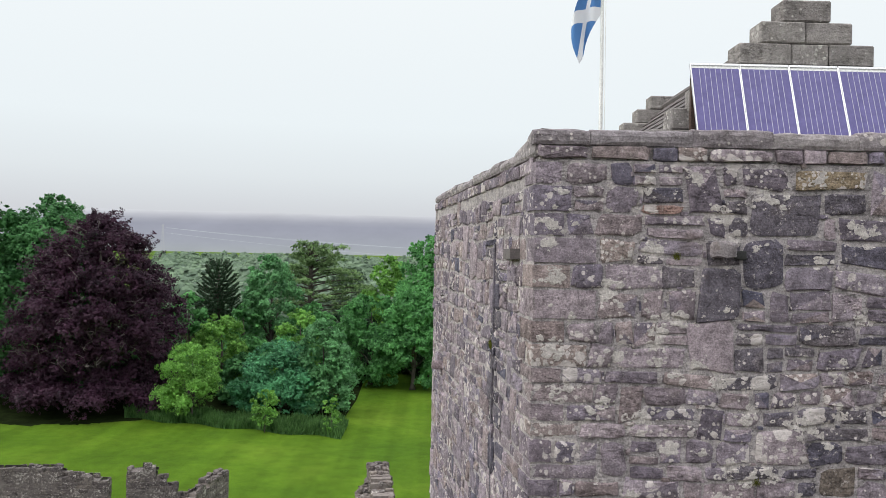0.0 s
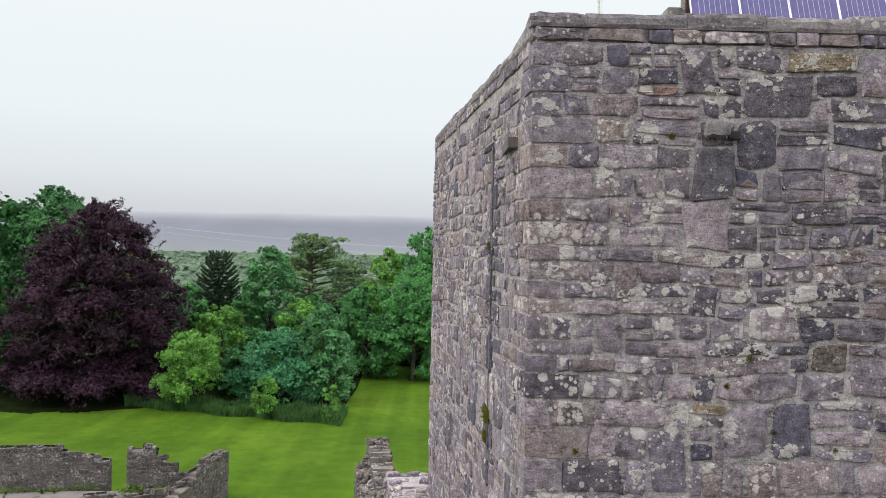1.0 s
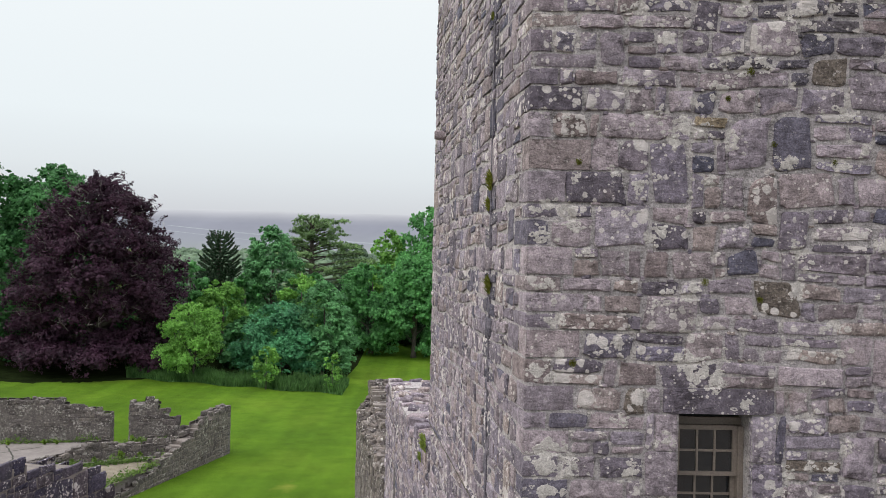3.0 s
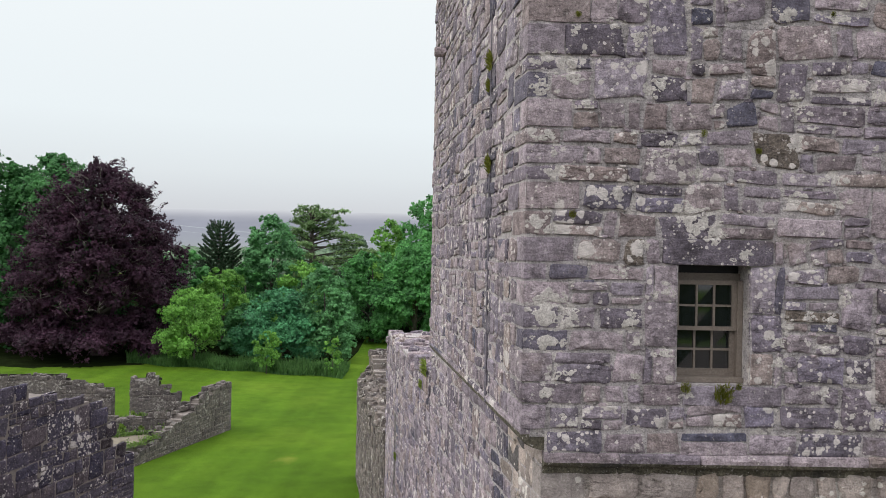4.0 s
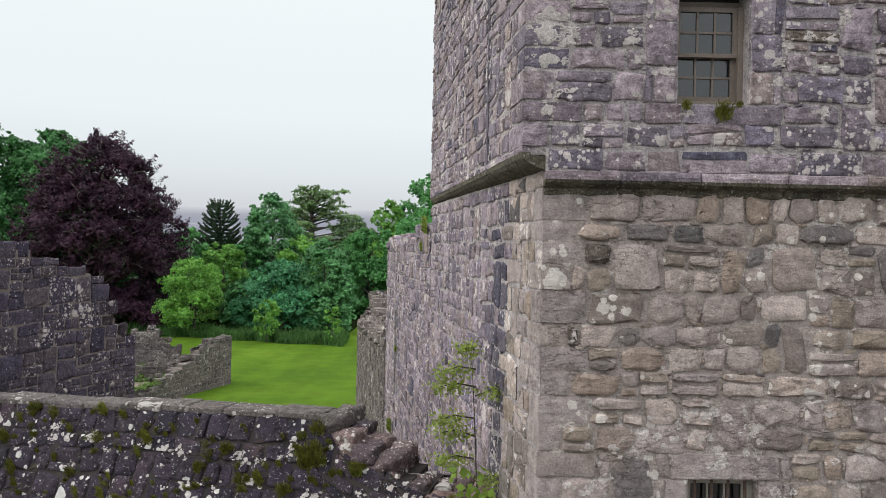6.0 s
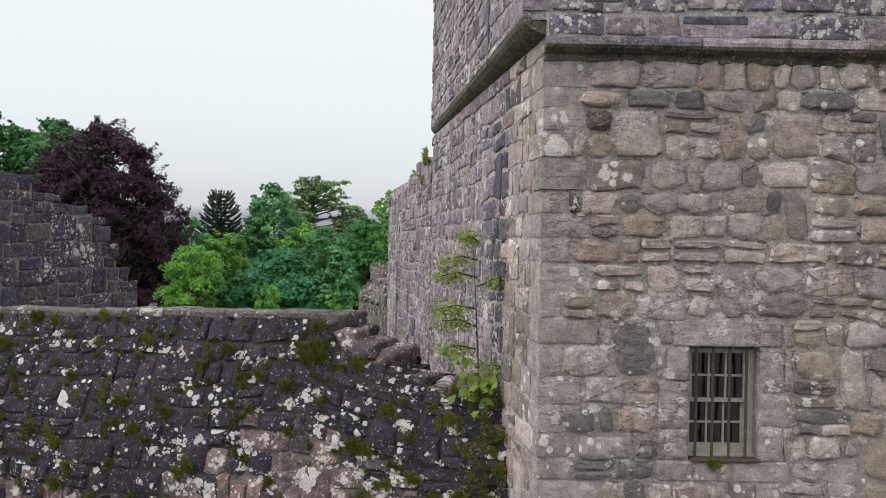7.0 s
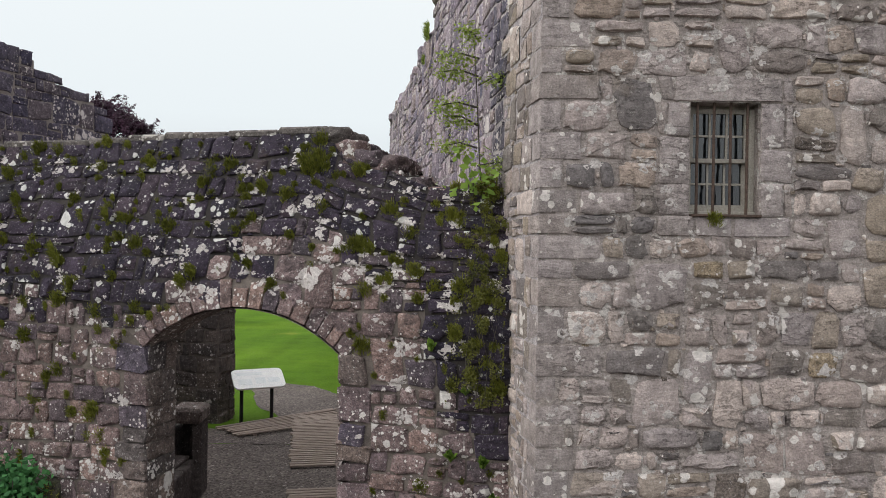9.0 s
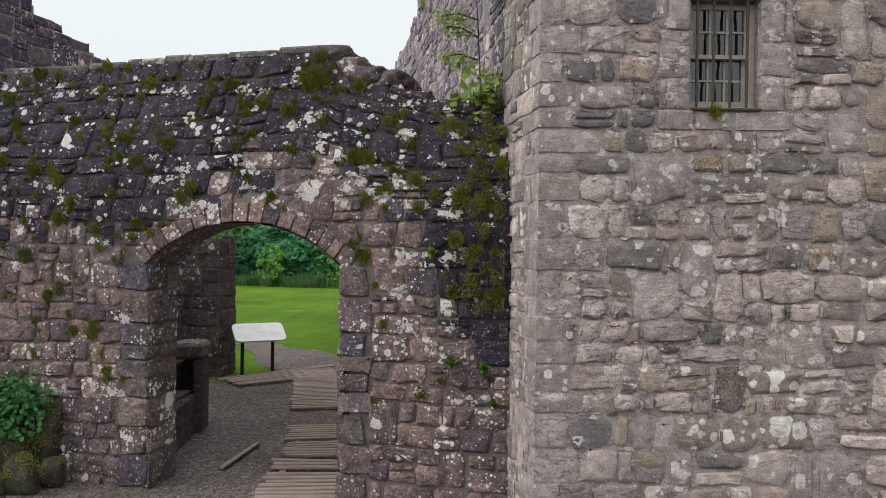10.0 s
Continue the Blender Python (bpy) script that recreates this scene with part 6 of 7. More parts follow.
def court_floor():
    """Earth, weeds and cracks on the floor of the ruined court."""
    earth = plain_material("dry_earth", (0.135, 0.115, 0.085), (0.26, 0.225, 0.175), 1.4, 0.95, bump=0.5, dist=0.02)
    v = [(x, y, 0.457) for x, y in ragged_edge([(-17.9, 34.2), (-14.75, 34.3), (-13.3, 40.8), (-15.2, 40.0), (-17.2, 38.9)], 0.5, 0.25)]
    tagged(new("ground_earth", mesh_of("ground_earth", v, [tuple(range(len(v)))], earth)), "bare dry earth inside a small roofless room", "earth floor", kind="structure")
    rng_ = np.random.default_rng(211)
    P_ = []
    for (xa, ya), (xb, yb), n, w in (((-17.4, 38.7), (-13.5, 40.7), 1500, 0.22), ((-16.6, 43.5), (-14.2, 43.9), 1500, 0.22), ((-25.0, 42.5), (-18.2, 43.8), 900, 0.10), ((-18.6, 36.8), (-17.6, 38.9), 900, 0.25), ((-14.9, 34.6), (-13.6, 39.8), 900, 0.2)):
        q = rng_.random(n)
        b = 0.5 + 0.5 * np.sin(q * 19 + xa) * np.sin(q * 7.3 + ya)
        P_.append(np.stack([xa + (xb - xa) * q + rng_.normal(0, w, n), ya + (yb - ya) * q - np.abs(rng_.normal(0, w, n)), 0.47 + np.abs(rng_.normal(0, 0.20, n)) * b], axis=1))
    pos = np.vstack(P_)
    stuff_of("court_weeds", "rank grass and weeds along the feet of the ruined walls", "weeds", pos, unit(rng_.normal(size=pos.shape) * 0.6 + [0, -0.4, 0.7]), rng_.uniform(0.03, 0.085, len(pos)), weed_leaf, rng_, 2.2)
    crack_mat = plain_material("dark_floor_crack", (0.03, 0.03, 0.026), (0.07, 0.07, 0.055), 3, 0.9, bump=0.2)
    for k, pts in enumerate((((-22.6, 42.4), (-21.0, 40.2), (-20.6, 38.9), (-20.9, 37.0)), ((-25.5, 38.4), (-22.6, 40.6), (-20.4, 42.6)), ((-20.8, 39.3), (-19.6, 39.5)))):
        s = Soup()
        fine = [Vector((*a, 0)).lerp(Vector((*b, 0)), q / 8) for a, b in zip(pts, pts[1:]) for q in range(8)]
        for a, b in zip(fine, fine[1:]):
            a, b = (p + Vector((noise.noise(p * 2.1 + Vector((k, 0, 0))), noise.noise(p * 2.1 + Vector((0, k, 9))), 0)) * 0.12 for p in (a, b))
            e = (b - a).normalized().cross(Vector((0, 0, 1))) * (0.04 if k < 2 else 0.22)
            s.put([(p.x, p.y, 0.4545 + 0.0008 * k) for p in (a - e, b - e, b + e, a + e)], [(0, 1, 2, 3)])
        tagged(new("crack", mesh_of("crack", s.v, s.f, crack_mat)), "dark mossy crack in the concrete floor", "crack", "floor cracks")
    # square pit with a pale kerb, its bottom a dark plate on the floor
    t = thing("floor_pit", "shallow square pit with a pale concrete kerb in the court floor", "pit", (-24.2, 41.0, 0.45))
    for lo, hi in (((-0.9, -0.6, 0), (0.9, -0.42, 0.07)), ((-0.9, 0.42, 0), (0.9, 0.6, 0.07)), ((-0.9, -0.42, 0), (-0.72, 0.42, 0.07)), ((0.72, -0.42, 0), (0.9, 0.42, 0.07))):
        part("kerb", *box_geo(lo, hi, 0.015), paving_mat, t)
    part("pit_floor", *box_geo((-0.72, -0.42, 0.002), (0.72, 0.42, 0.012)), crack_mat, t, "dark damp bottom of the pit")


# ---- things in the gateway passage ----
def passage_things():
    rnd = random.Random(71)
    # broken stone recess with a capping slab
    t = thing("stone_recess", "broken stone recess with a worn capping slab", "stone recess", (-3.8, 12.6, 0))
    t.matrix_basis = Matrix.Identity(4)
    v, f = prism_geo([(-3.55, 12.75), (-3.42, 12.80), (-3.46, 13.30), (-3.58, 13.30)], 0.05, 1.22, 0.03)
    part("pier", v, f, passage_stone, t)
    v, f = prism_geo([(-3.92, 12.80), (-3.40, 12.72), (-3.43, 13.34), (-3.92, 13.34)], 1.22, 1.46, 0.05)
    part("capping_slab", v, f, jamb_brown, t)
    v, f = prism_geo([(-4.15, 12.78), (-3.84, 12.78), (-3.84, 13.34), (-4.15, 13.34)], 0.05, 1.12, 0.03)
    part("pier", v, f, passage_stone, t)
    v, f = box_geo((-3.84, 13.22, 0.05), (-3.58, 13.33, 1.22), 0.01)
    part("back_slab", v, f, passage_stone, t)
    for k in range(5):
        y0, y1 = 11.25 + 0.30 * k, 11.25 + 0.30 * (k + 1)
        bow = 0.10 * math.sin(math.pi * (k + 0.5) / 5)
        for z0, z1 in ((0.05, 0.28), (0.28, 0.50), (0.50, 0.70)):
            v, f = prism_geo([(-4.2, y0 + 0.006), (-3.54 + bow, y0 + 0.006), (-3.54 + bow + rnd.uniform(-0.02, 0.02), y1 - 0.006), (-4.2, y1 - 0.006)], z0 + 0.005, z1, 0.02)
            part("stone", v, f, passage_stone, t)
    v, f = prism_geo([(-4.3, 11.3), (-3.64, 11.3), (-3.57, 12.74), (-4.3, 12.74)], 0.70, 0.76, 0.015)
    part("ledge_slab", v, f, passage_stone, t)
    # information lectern
    p = thing("information_panel", "white slanted information panel on two black posts", "information panel", (-3.75, 18.0, 0.0))
    p.matrix_basis = Matrix.Identity(4)
    for x in (-4.08, -3.46):
        s = Soup()
        s.box((x - 0.035, 17.93 + 0.3 * (x + 3.75), 0.02), (x + 0.035, 17.99 + 0.3 * (x + 3.75), 0.97), chamfer=0.006)
        part("post", s.v, s.f, black_metal, p)
    w, h, r = 1.12, 0.62, 0.12
    ring = []
    for cx, cy, a0 in ((w / 2 - r, h / 2 - r, 0), (-w / 2 + r, h / 2 - r, 90), (-w / 2 + r, -h / 2 + r, 180), (w / 2 - r, -h / 2 + r, 270)):
        for k in range(6):
            a = radians(a0 + 18 * k)
            ring.append((cx + r * math.cos(a), cy + r * math.sin(a)))
    v = [(x, y, -0.02) for x, y in ring] + [(x, y, 0.02) for x, y in ring]
    n = len(ring)
    f = [tuple(range(n - 1, -1, -1)), tuple(range(n, 2 * n))] + [(i, (i + 1) % n, n + (i + 1) % n, n + i) for i in range(n)]
    m = pose(-3.74, 17.95, 1.02, 32, 0, 26)
    part("panel", [m @ Vector(q) for q in v], f, white_paint, p)
    faded = plain_material("faded_print", (0.66, 0.69, 0.69), (0.75, 0.77, 0.76), 9, 0.4, bump=0.0)
    for x0, x1, y0, y1 in ((-0.46, -0.16, -0.20, -0.02), (-0.08, 0.14, -0.18, 0.02), (0.2, 0.46, -0.16, 0.0), (-0.46, 0.1, 0.10, 0.20)):
        part("printed_patch", [m @ Vector(q) for q in ((x0, y0, 0.0225), (x1, y0, 0.0225), (x1, y1, 0.0225), (x0, y1, 0.0225))], [(0, 1, 2, 3)], faded, p)

    def boardwalk(x, y, turn, length, count, pitch, fan=0.0, skip=()):
        b = thing("boardwalk", "weathered grey-brown plank walkway on the gravel", "boardwalk", group="plank walkway")
        z = 0.10
        for k in range(count):
            if k in skip:
                continue
            l = length * rnd.uniform(0.94, 1.04)
            a = turn + fan * (k / max(1, count - 1) - 0.5) + rnd.uniform(-0.8, 0.8)
            m = Matrix.Translation((x, y, z)) @ pose(0, 0, 0, 0, 0, turn) @ Matrix.Translation((rnd.uniform(-0.03, 0.03), (k - count / 2) * pitch, 0)) @ pose(0, 0, 0, rnd.uniform(-1, 1), rnd.uniform(-0.5, 0.5), a - turn)
            v, f = box_geo((-l / 2, -pitch * rnd.uniform(0.24, 0.34), 0.02), (l / 2, pitch * rnd.uniform(0.24, 0.34), 0.055), 0.006)
            part("plank", [m @ q for q in v], f, timber, b)
        for s_ in (-0.36, 0.36):
            m = Matrix.Translation((x, y, z)) @ pose(0, 0, 0, 0, 0, turn)
            v, f = box_geo((s_ * length - 0.04, -count / 2 * pitch, -0.03), (s_ * length + 0.04, (count / 2 - 1) * pitch, 0.018))
            part("bearer", [m @ Vector(q) for q in v], f, timber, b)

    boardwalk(-3.05, 17.75, 40, 2.9, 9, 0.125, 4)
    boardwalk(-2.05, 16.5, 10, 1.35, 31, 0.13)
    boardwalk(-1.40, 12.4, 8, 1.30, 14, 0.13, 3, skip=(6,))
    boardwalk(-1.30, 10.55, 3, 1.30, 11, 0.145, -5, skip=(7,))
    t = thing("loose_board", "loose narrow plank lying on the gravel", "plank", (-2.5, 11.5, 0.1))
    m = look((-2.57, 10.85, 0.135), (-2.38, 12.1, 0.135))
    v, f = box_geo((-0.032, -0.018, -1.25), (0.032, 0.018, 0.0), 0.006)
    t.matrix_basis = Matrix.Identity(4)
    part("plank", [m @ q for q in v], f, timber, t)


passage_things()


# ---- plants ----
def leaf_mesh(name, pos, nrm, size, mat, rng_, long_=1.5, fold=0.25):
    """One small folded leaf spray for each place: four corners, two triangles."""
    n = len(pos)
    rnd_v = rng_.normal(size=(n, 3))
    t = np.cross(nrm, rnd_v)
    t /= np.linalg.norm(t, axis=1, keepdims=True) + 1e-9
    b = np.cross(nrm, t)
    s = size[:, None]
    v = np.empty((n, 4, 3))
    v[:, 0] = pos - t * s * long_ * 0.5
    v[:, 1] = pos + b * s * 0.5 - nrm * s * fold
    v[:, 2] = pos + t * s * long_ * 0.5
    v[:, 3] = pos - b * s * 0.5 - nrm * s * fold
    me = bpy.data.meshes.new(name)
    me.vertices.add(n * 4)
    me.vertices.foreach_set("co", v.reshape(-1).astype(np.float32))
    idx = np.arange(n)[:, None] * 4
    tri = np.concatenate([idx + [0, 1, 2], idx + [0, 2, 3]], axis=1).reshape(-1)
    me.loops.add(n * 6)
    me.loops.foreach_set("vertex_index", tri.astype(np.int32))
    me.polygons.add(n * 2)
    me.polygons.foreach_set("loop_start", np.arange(n * 2, dtype=np.int32) * 3)
    me.update(calc_edges=True)
    me.materials.append(mat)
    return me


def unit(a):
    return a / (np.linalg.norm(a, axis=1, keepdims=True) + 1e-9)


def lobes_in(height, radius, base, profile, count, rng_, size=(0.16, 0.30)):
    """Rounded masses of foliage spread over the outline of a crown."""
    out = []
    for i in range(count):
        h = base + (1 - base) * ((i + rng_.random()) / count) ** 0.85
        r = radius * profile((h - base) / (1 - base))
        a = rng_.random() * 2 * math.pi
        s = radius * rng_.uniform(*size) * (0.35 + 0.65 * min(1.0, r / radius))
        rr = max(0.0, r - s * 0.7) * math.sqrt(rng_.uniform(0.3, 1.0))
        out.append((rr * math.cos(a), rr * math.sin(a), h * (height - s * 0.6), s, s * rng_.uniform(0.55, 0.85)))
    return np.array(out)


def crown_points(lobes, n, rng_, upward=0.35, shell=(0.62, 1.0), spray=9):
    """Leaves on short sprays that stand out of the rounded masses, so that the outline is feathery."""
    w = lobes[:, 3] ** 2
    m = max(1, n // spray)
    pick = rng_.choice(len(lobes), size=m, p=w / w.sum())
    d = unit(rng_.normal(size=(m, 3)))
    d[:, 2] = np.where((d[:, 2] < -0.25) & (rng_.random(m) < 0.75), -d[:, 2], d[:, 2])
    lump = 1 + 0.16 * np.sin(d[:, 0] * 5 + pick) * np.sin(d[:, 1] * 6 + 2 * pick) * np.sin(d[:, 2] * 5 + 3 * pick)
    c = lobes[pick]
    root = c[:, :3] + d * np.stack([c[:, 3], c[:, 3], c[:, 4]], axis=1) * (rng_.uniform(*shell, size=m) * lump)[:, None]
    way = unit(d + 0.6 * rng_.normal(size=(m, 3)) + np.array([0, 0, 0.25]))
    long_ = c[:, 3] * rng_.uniform(0.15, 0.50, m)
    k = np.repeat(np.arange(m), spray)
    q = rng_.random(len(k))
    pos = root[k] + way[k] * (long_[k] * q)[:, None] + rng_.normal(size=(len(k), 3)) * (long_[k] * (0.30 - 0.18 * q))[:, None]
    nrm = unit(1.15 * d[k] + np.array([0, 0, upward]) + 0.5 * rng_.normal(size=(len(k), 3)))
    return pos, nrm


def limb(soup, a, b, r0, r1, rnd, bend=0.15, n=5, sides=6):
    a, b = Vector(a), Vector(b)
    l = (b - a).length
    off = Vector((rnd.uniform(-1, 1), rnd.uniform(-1, 1), rnd.uniform(-0.3, 0.8))) * l * bend
    pts = [a.lerp(b, k / n) + off * math.sin(math.pi * k / n) for k in range(n + 1)]
    soup.tube(pts, [r0 + (r1 - r0) * k / n for k in range(n + 1)], sides)
    return pts


ROUND = lambda h: math.sqrt(max(0.06, 1 - ((h - 0.42) / 0.62) ** 2))
DOME = lambda h: math.sqrt(max(0.0, 1 - h ** 2.2)) * (0.86 + 0.14 * min(1, h * 5))
BEECH = lambda h: float(np.interp(h, (0, 0.2, 0.45, 0.69, 0.87, 1), (0.80, 0.96, 0.96, 0.74, 0.48, 0.12)))


def tree(name, label, x, y, height, radius, mat, leaves, size, seed, profile=ROUND, base=0.12, lobes=60, lobe_size=(0.18, 0.32), trunk=None, group="", upward=0.35, squash=1.0, z=None, limbs=10, skirt=0, back=0.45):
    """A tapered trunk with limbs and a crown of many small leaf sprays."""
    rng_, rnd = np.random.default_rng(seed), random.Random(seed)
    z0 = ground_z(x, y) if z is None else z
    t = thing(name, label, "tree" if height > 4 else "shrub", (x, y, z0), group)
    lb = lobes_in(height, radius, base, profile, int(lobes * 1.7), rng_, (lobe_size[0] * 0.62, lobe_size[1] * 0.95))
    lb[:, 1] *= squash
    if skirt:
        a = rng_.random(skirt) * 2 * math.pi
        r = radius * rng_.uniform(0.58, 0.96, skirt)
        q = rng_.uniform(1.0, 1.7, skirt)
        lb = np.vstack([lb, np.stack([r * np.cos(a), r * np.sin(a), rng_.uniform(1.1, 2.5, skirt), q, q * 0.6], axis=1)])
    tr = trunk or height * 0.022
    s = Soup()
    s.tube([(0, 0, -0.1), (0.02, 0, height * 0.06), (0.05 * radius, 0, height * 0.4), (0, 0, height * 0.8)], [tr * 1.5, tr, tr * 0.75, tr * 0.15], 9)
    order = sorted(range(len(lb)), key=lambda i: -lb[i][3])
    for i in order[:limbs]:
        h0 = max(0.08, min(0.6, lb[i][2] / height * 0.55)) * height
        pts = limb(s, (0, 0, h0), lb[i][:3], tr * 0.42, tr * 0.08, rnd)
        for _ in range(2):
            k = pts[rnd.randint(2, 4)]
            limb(s, k, k + Vector((rnd.uniform(-1, 1), rnd.uniform(-1, 1), rnd.uniform(0, 0.8))) * lb[i][3] * 1.2, tr * 0.16, tr * 0.04, rnd, n=3, sides=5)
    part("trunk", s.v, s.f, bark, t, smooth=True)
    leaves = int(leaves * 1.78)
    size *= 0.66
    n_in = leaves // 10
    p1, n1 = crown_points(lb, leaves - n_in, rng_, upward)
    p2, n2 = crown_points(lb, n_in, rng_, 0.0, (0.2, 0.75))
    pos, nrm = np.vstack([p1, p2]), np.vstack([n1, n2])
    ok = (pos[:, 2] > 0.02) & ((pos[:, 1] < 0.15 * radius) | (rng_.random(len(pos)) < back))
    pos, nrm = pos[ok], nrm[ok]
    sz = size * rng_.uniform(0.55, 1.3, size=len(pos))
    ob = new("crown", leaf_mesh("crown", pos, nrm, sz, mat, rng_))
    ob.parent = t
    return t


def copper_beech():
    """Broad copper beech, its sprays in flat shelves to the ground, grey twigs showing."""
    seed = 101
    t = tree("copper_beech", "huge copper beech with dark purple leaves to the ground", -33.4, 78.5, 19.3, 8.9, beech_leaf, 125000, 0.235, seed, BEECH, 0.10, 230, (0.10, 0.20), 0.6, upward=0.4, limbs=26, skirt=46, back=0.9)
    rnd = random.Random(7)
    s = Soup()
    for k in range(170):
        h = rnd.uniform(0.26, 0.92)
        a = rnd.uniform(2.6, 6.6)
        r = 8.9 * BEECH(h) * rnd.uniform(0.70, 0.93)
        p = Vector((r * math.cos(a), r * math.sin(a), h * 19.5))
        d = Vector((math.cos(a), math.sin(a), rnd.uniform(-0.2, 0.9)))
        pts = limb(s, p - d * rnd.uniform(0.8, 1.6), p + d * rnd.uniform(0.4, 0.9), 0.038, 0.010, rnd, 0.25, 5, 5)
        for _ in range(2):
            q = pts[rnd.randint(1, 3)]
            limb(s, q, q + Vector((rnd.uniform(-1, 1), rnd.uniform(-1, 1), rnd.uniform(-0.2, 1))) * 0.9, 0.025, 0.01, rnd, 0.3, 4, 4)
    tagged(part("branchwork", s.v, s.f, twig_bark, t, "pale bare twigs among the leaves"), kind="stuff")
    # ragged sprays standing out of the crown's top and side
    rng_ = np.random.default_rng(8)
    P_, N_ = [], []
    for k in range(110):
        h = rnd.uniform(0.35, 1.0)
        a = rnd.uniform(0, 6.28)
        r = 8.9 * BEECH(h) * 0.93
        b = np.array([r * math.cos(a), r * math.sin(a), min(h, 0.975) * 19.5])
        d = np.array([math.cos(a) * 0.8, math.sin(a) * 0.8, rnd.uniform(0.3, 1.2)])
        l = rnd.uniform(0.6, 1.5)
        for q in np.linspace(0, 1, 50):
            P_.append(b + d * l * q + rng_.normal(size=3) * 0.22 * (1 - 0.6 * q))
            N_.append(d * 0.3 + rng_.normal(size=3) * 0.6 + [0, 0, 0.6])
    ob = new("sprays", leaf_mesh("sprays", np.array(P_), unit(np.array(N_)), rng_.uniform(0.09, 0.2, len(P_)), beech_leaf, rng_))
    ob.parent = t
    return t


copper_beech()
tree("broadleaf_tree", "tall dense mid-green broadleaf tree beside the copper beech", -41.2, 85.0, 20.6, 8.8, deep_leaf, 42000, 0.36, 102, DOME, 0.06, 90, group="wood edge trees")
tree("broadleaf_tree", "tall dark blue-green broadleaf tree behind the copper beech", -47.0, 96.0, 22.4, 8.0, deep_leaf, 16000, 0.42, 129, DOME, 0.3, 60, group="wood edge trees")
tree("broadleaf_tree", "tall dense mid-green broadleaf tree at the wood's edge", -47.5, 82.5, 21.3, 8.2, deep_leaf, 22000, 0.42, 103, DOME, 0.05, 60, group="wood edge trees")
tree("young_tree", "young bright green tree with pale slim stems", -22.1, 72.5, 7.2, 3.4, bright_leaf, 18000, 0.19, 104, ROUND, 0.16, 46, (0.2, 0.34), 0.09)
tree("large_shrub", "wide blue-green layered shrub behind long grass", -14.8, 76.8, 7.2, 5.2, layered_leaf, 36000, 0.23, 105, DOME, 0.03, 100, (0.14, 0.26), 0.16, upward=0.9)
tree("large_shrub", "tall blue-green shrub behind long grass", -10.8, 77.2, 9.4, 3.8, pale_leaf, 28000, 0.23, 106, DOME, 0.03, 60, (0.18, 0.3), 0.14, upward=0.8)
tree("broadleaf_tree", "yellow-green round tree rising behind the shrubs", -23.2, 86.0, 8.7, 3.6, bright_leaf, 15000, 0.28, 107, ROUND, 0.05, 46, group="wood edge trees")
tree("broadleaf_tree", "yellow-green tree rising behind the shrubs", -14.2, 84.0, 9.7, 3.2, bright_leaf, 12000, 0.28, 108, ROUND, 0.05, 40, group="wood edge trees")
tree("broadleaf_tree", "round mid-green tree at the wood's edge", -21.0, 101.0, 15.4, 4.8, pale_leaf, 22000, 0.34, 109, ROUND, 0.05, 60, group="wood edge trees")
tree("broadleaf_tree", "pale misty green tree in the wood", -13.2, 126.0, 13.6, 4.6, haze_leaf, 12000, 0.42, 110, ROUND, 0.05, 46, group="wood edge trees")
tree("broadleaf_tree", "spreading mid-green tree over the lawn's far end", -7.4, 94.0, 10.8, 4.8, green_leaf, 26000, 0.32, 111, ROUND, 0.05, 64, group="wood edge trees")
tree("broadleaf_tree", "round yellow-green tree in the wood", -6.4, 112.0, 15.4, 5.4, bright_leaf, 16000, 0.36, 112, DOME, 0.08, 50, group="wood edge trees")
tree("broadleaf_tree", "tall mid-green tree beside the tower's flank", -0.6, 100.0, 18.4, 6.0, green_leaf, 26000, 0.36, 113, DOME, 0.06, 70, group="wood edge trees")
tree("broadleaf_tree", "mid-green tree at the lawn's far end", -2.2, 91.0, 12.0, 4.4, green_leaf, 20000, 0.32, 114, ROUND, 0.02, 46, group="wood edge trees")
tree("broadleaf_tree", "mid-green tree deep in the wood", -30.0, 96.0, 10.6, 4.2, green_leaf, 15000, 0.36, 115, DOME, 0.03, 46, group="wood edge trees")
tree("broadleaf_tree", "mid-green tree deep in the wood", -23.5, 97.0, 9.2, 3.8, green_leaf, 12000, 0.34, 116, DOME, 0.03, 40, group="wood edge trees")
tree("broadleaf_tree", "mid-green tree deep in the wood", -15.4, 101.0, 9.4, 4.2, green_leaf, 16000, 0.36, 117, DOME, 0.03, 46, group="wood edge trees")
tree("sapling", "small fresh green sapling in the long grass", -14.5, 68.6, 3.8, 1.35, bright_leaf, 2600, 0.2, 118, ROUND, 0.2, 22, (0.24, 0.4), 0.04, group="saplings", limbs=6)
tree("sapling", "small thin green sapling in the long grass", -8.6, 67.6, 3.6, 1.0, bright_leaf, 1500, 0.18, 119, ROUND, 0.15, 18, (0.2, 0.36), 0.03, group="saplings", limbs=6)
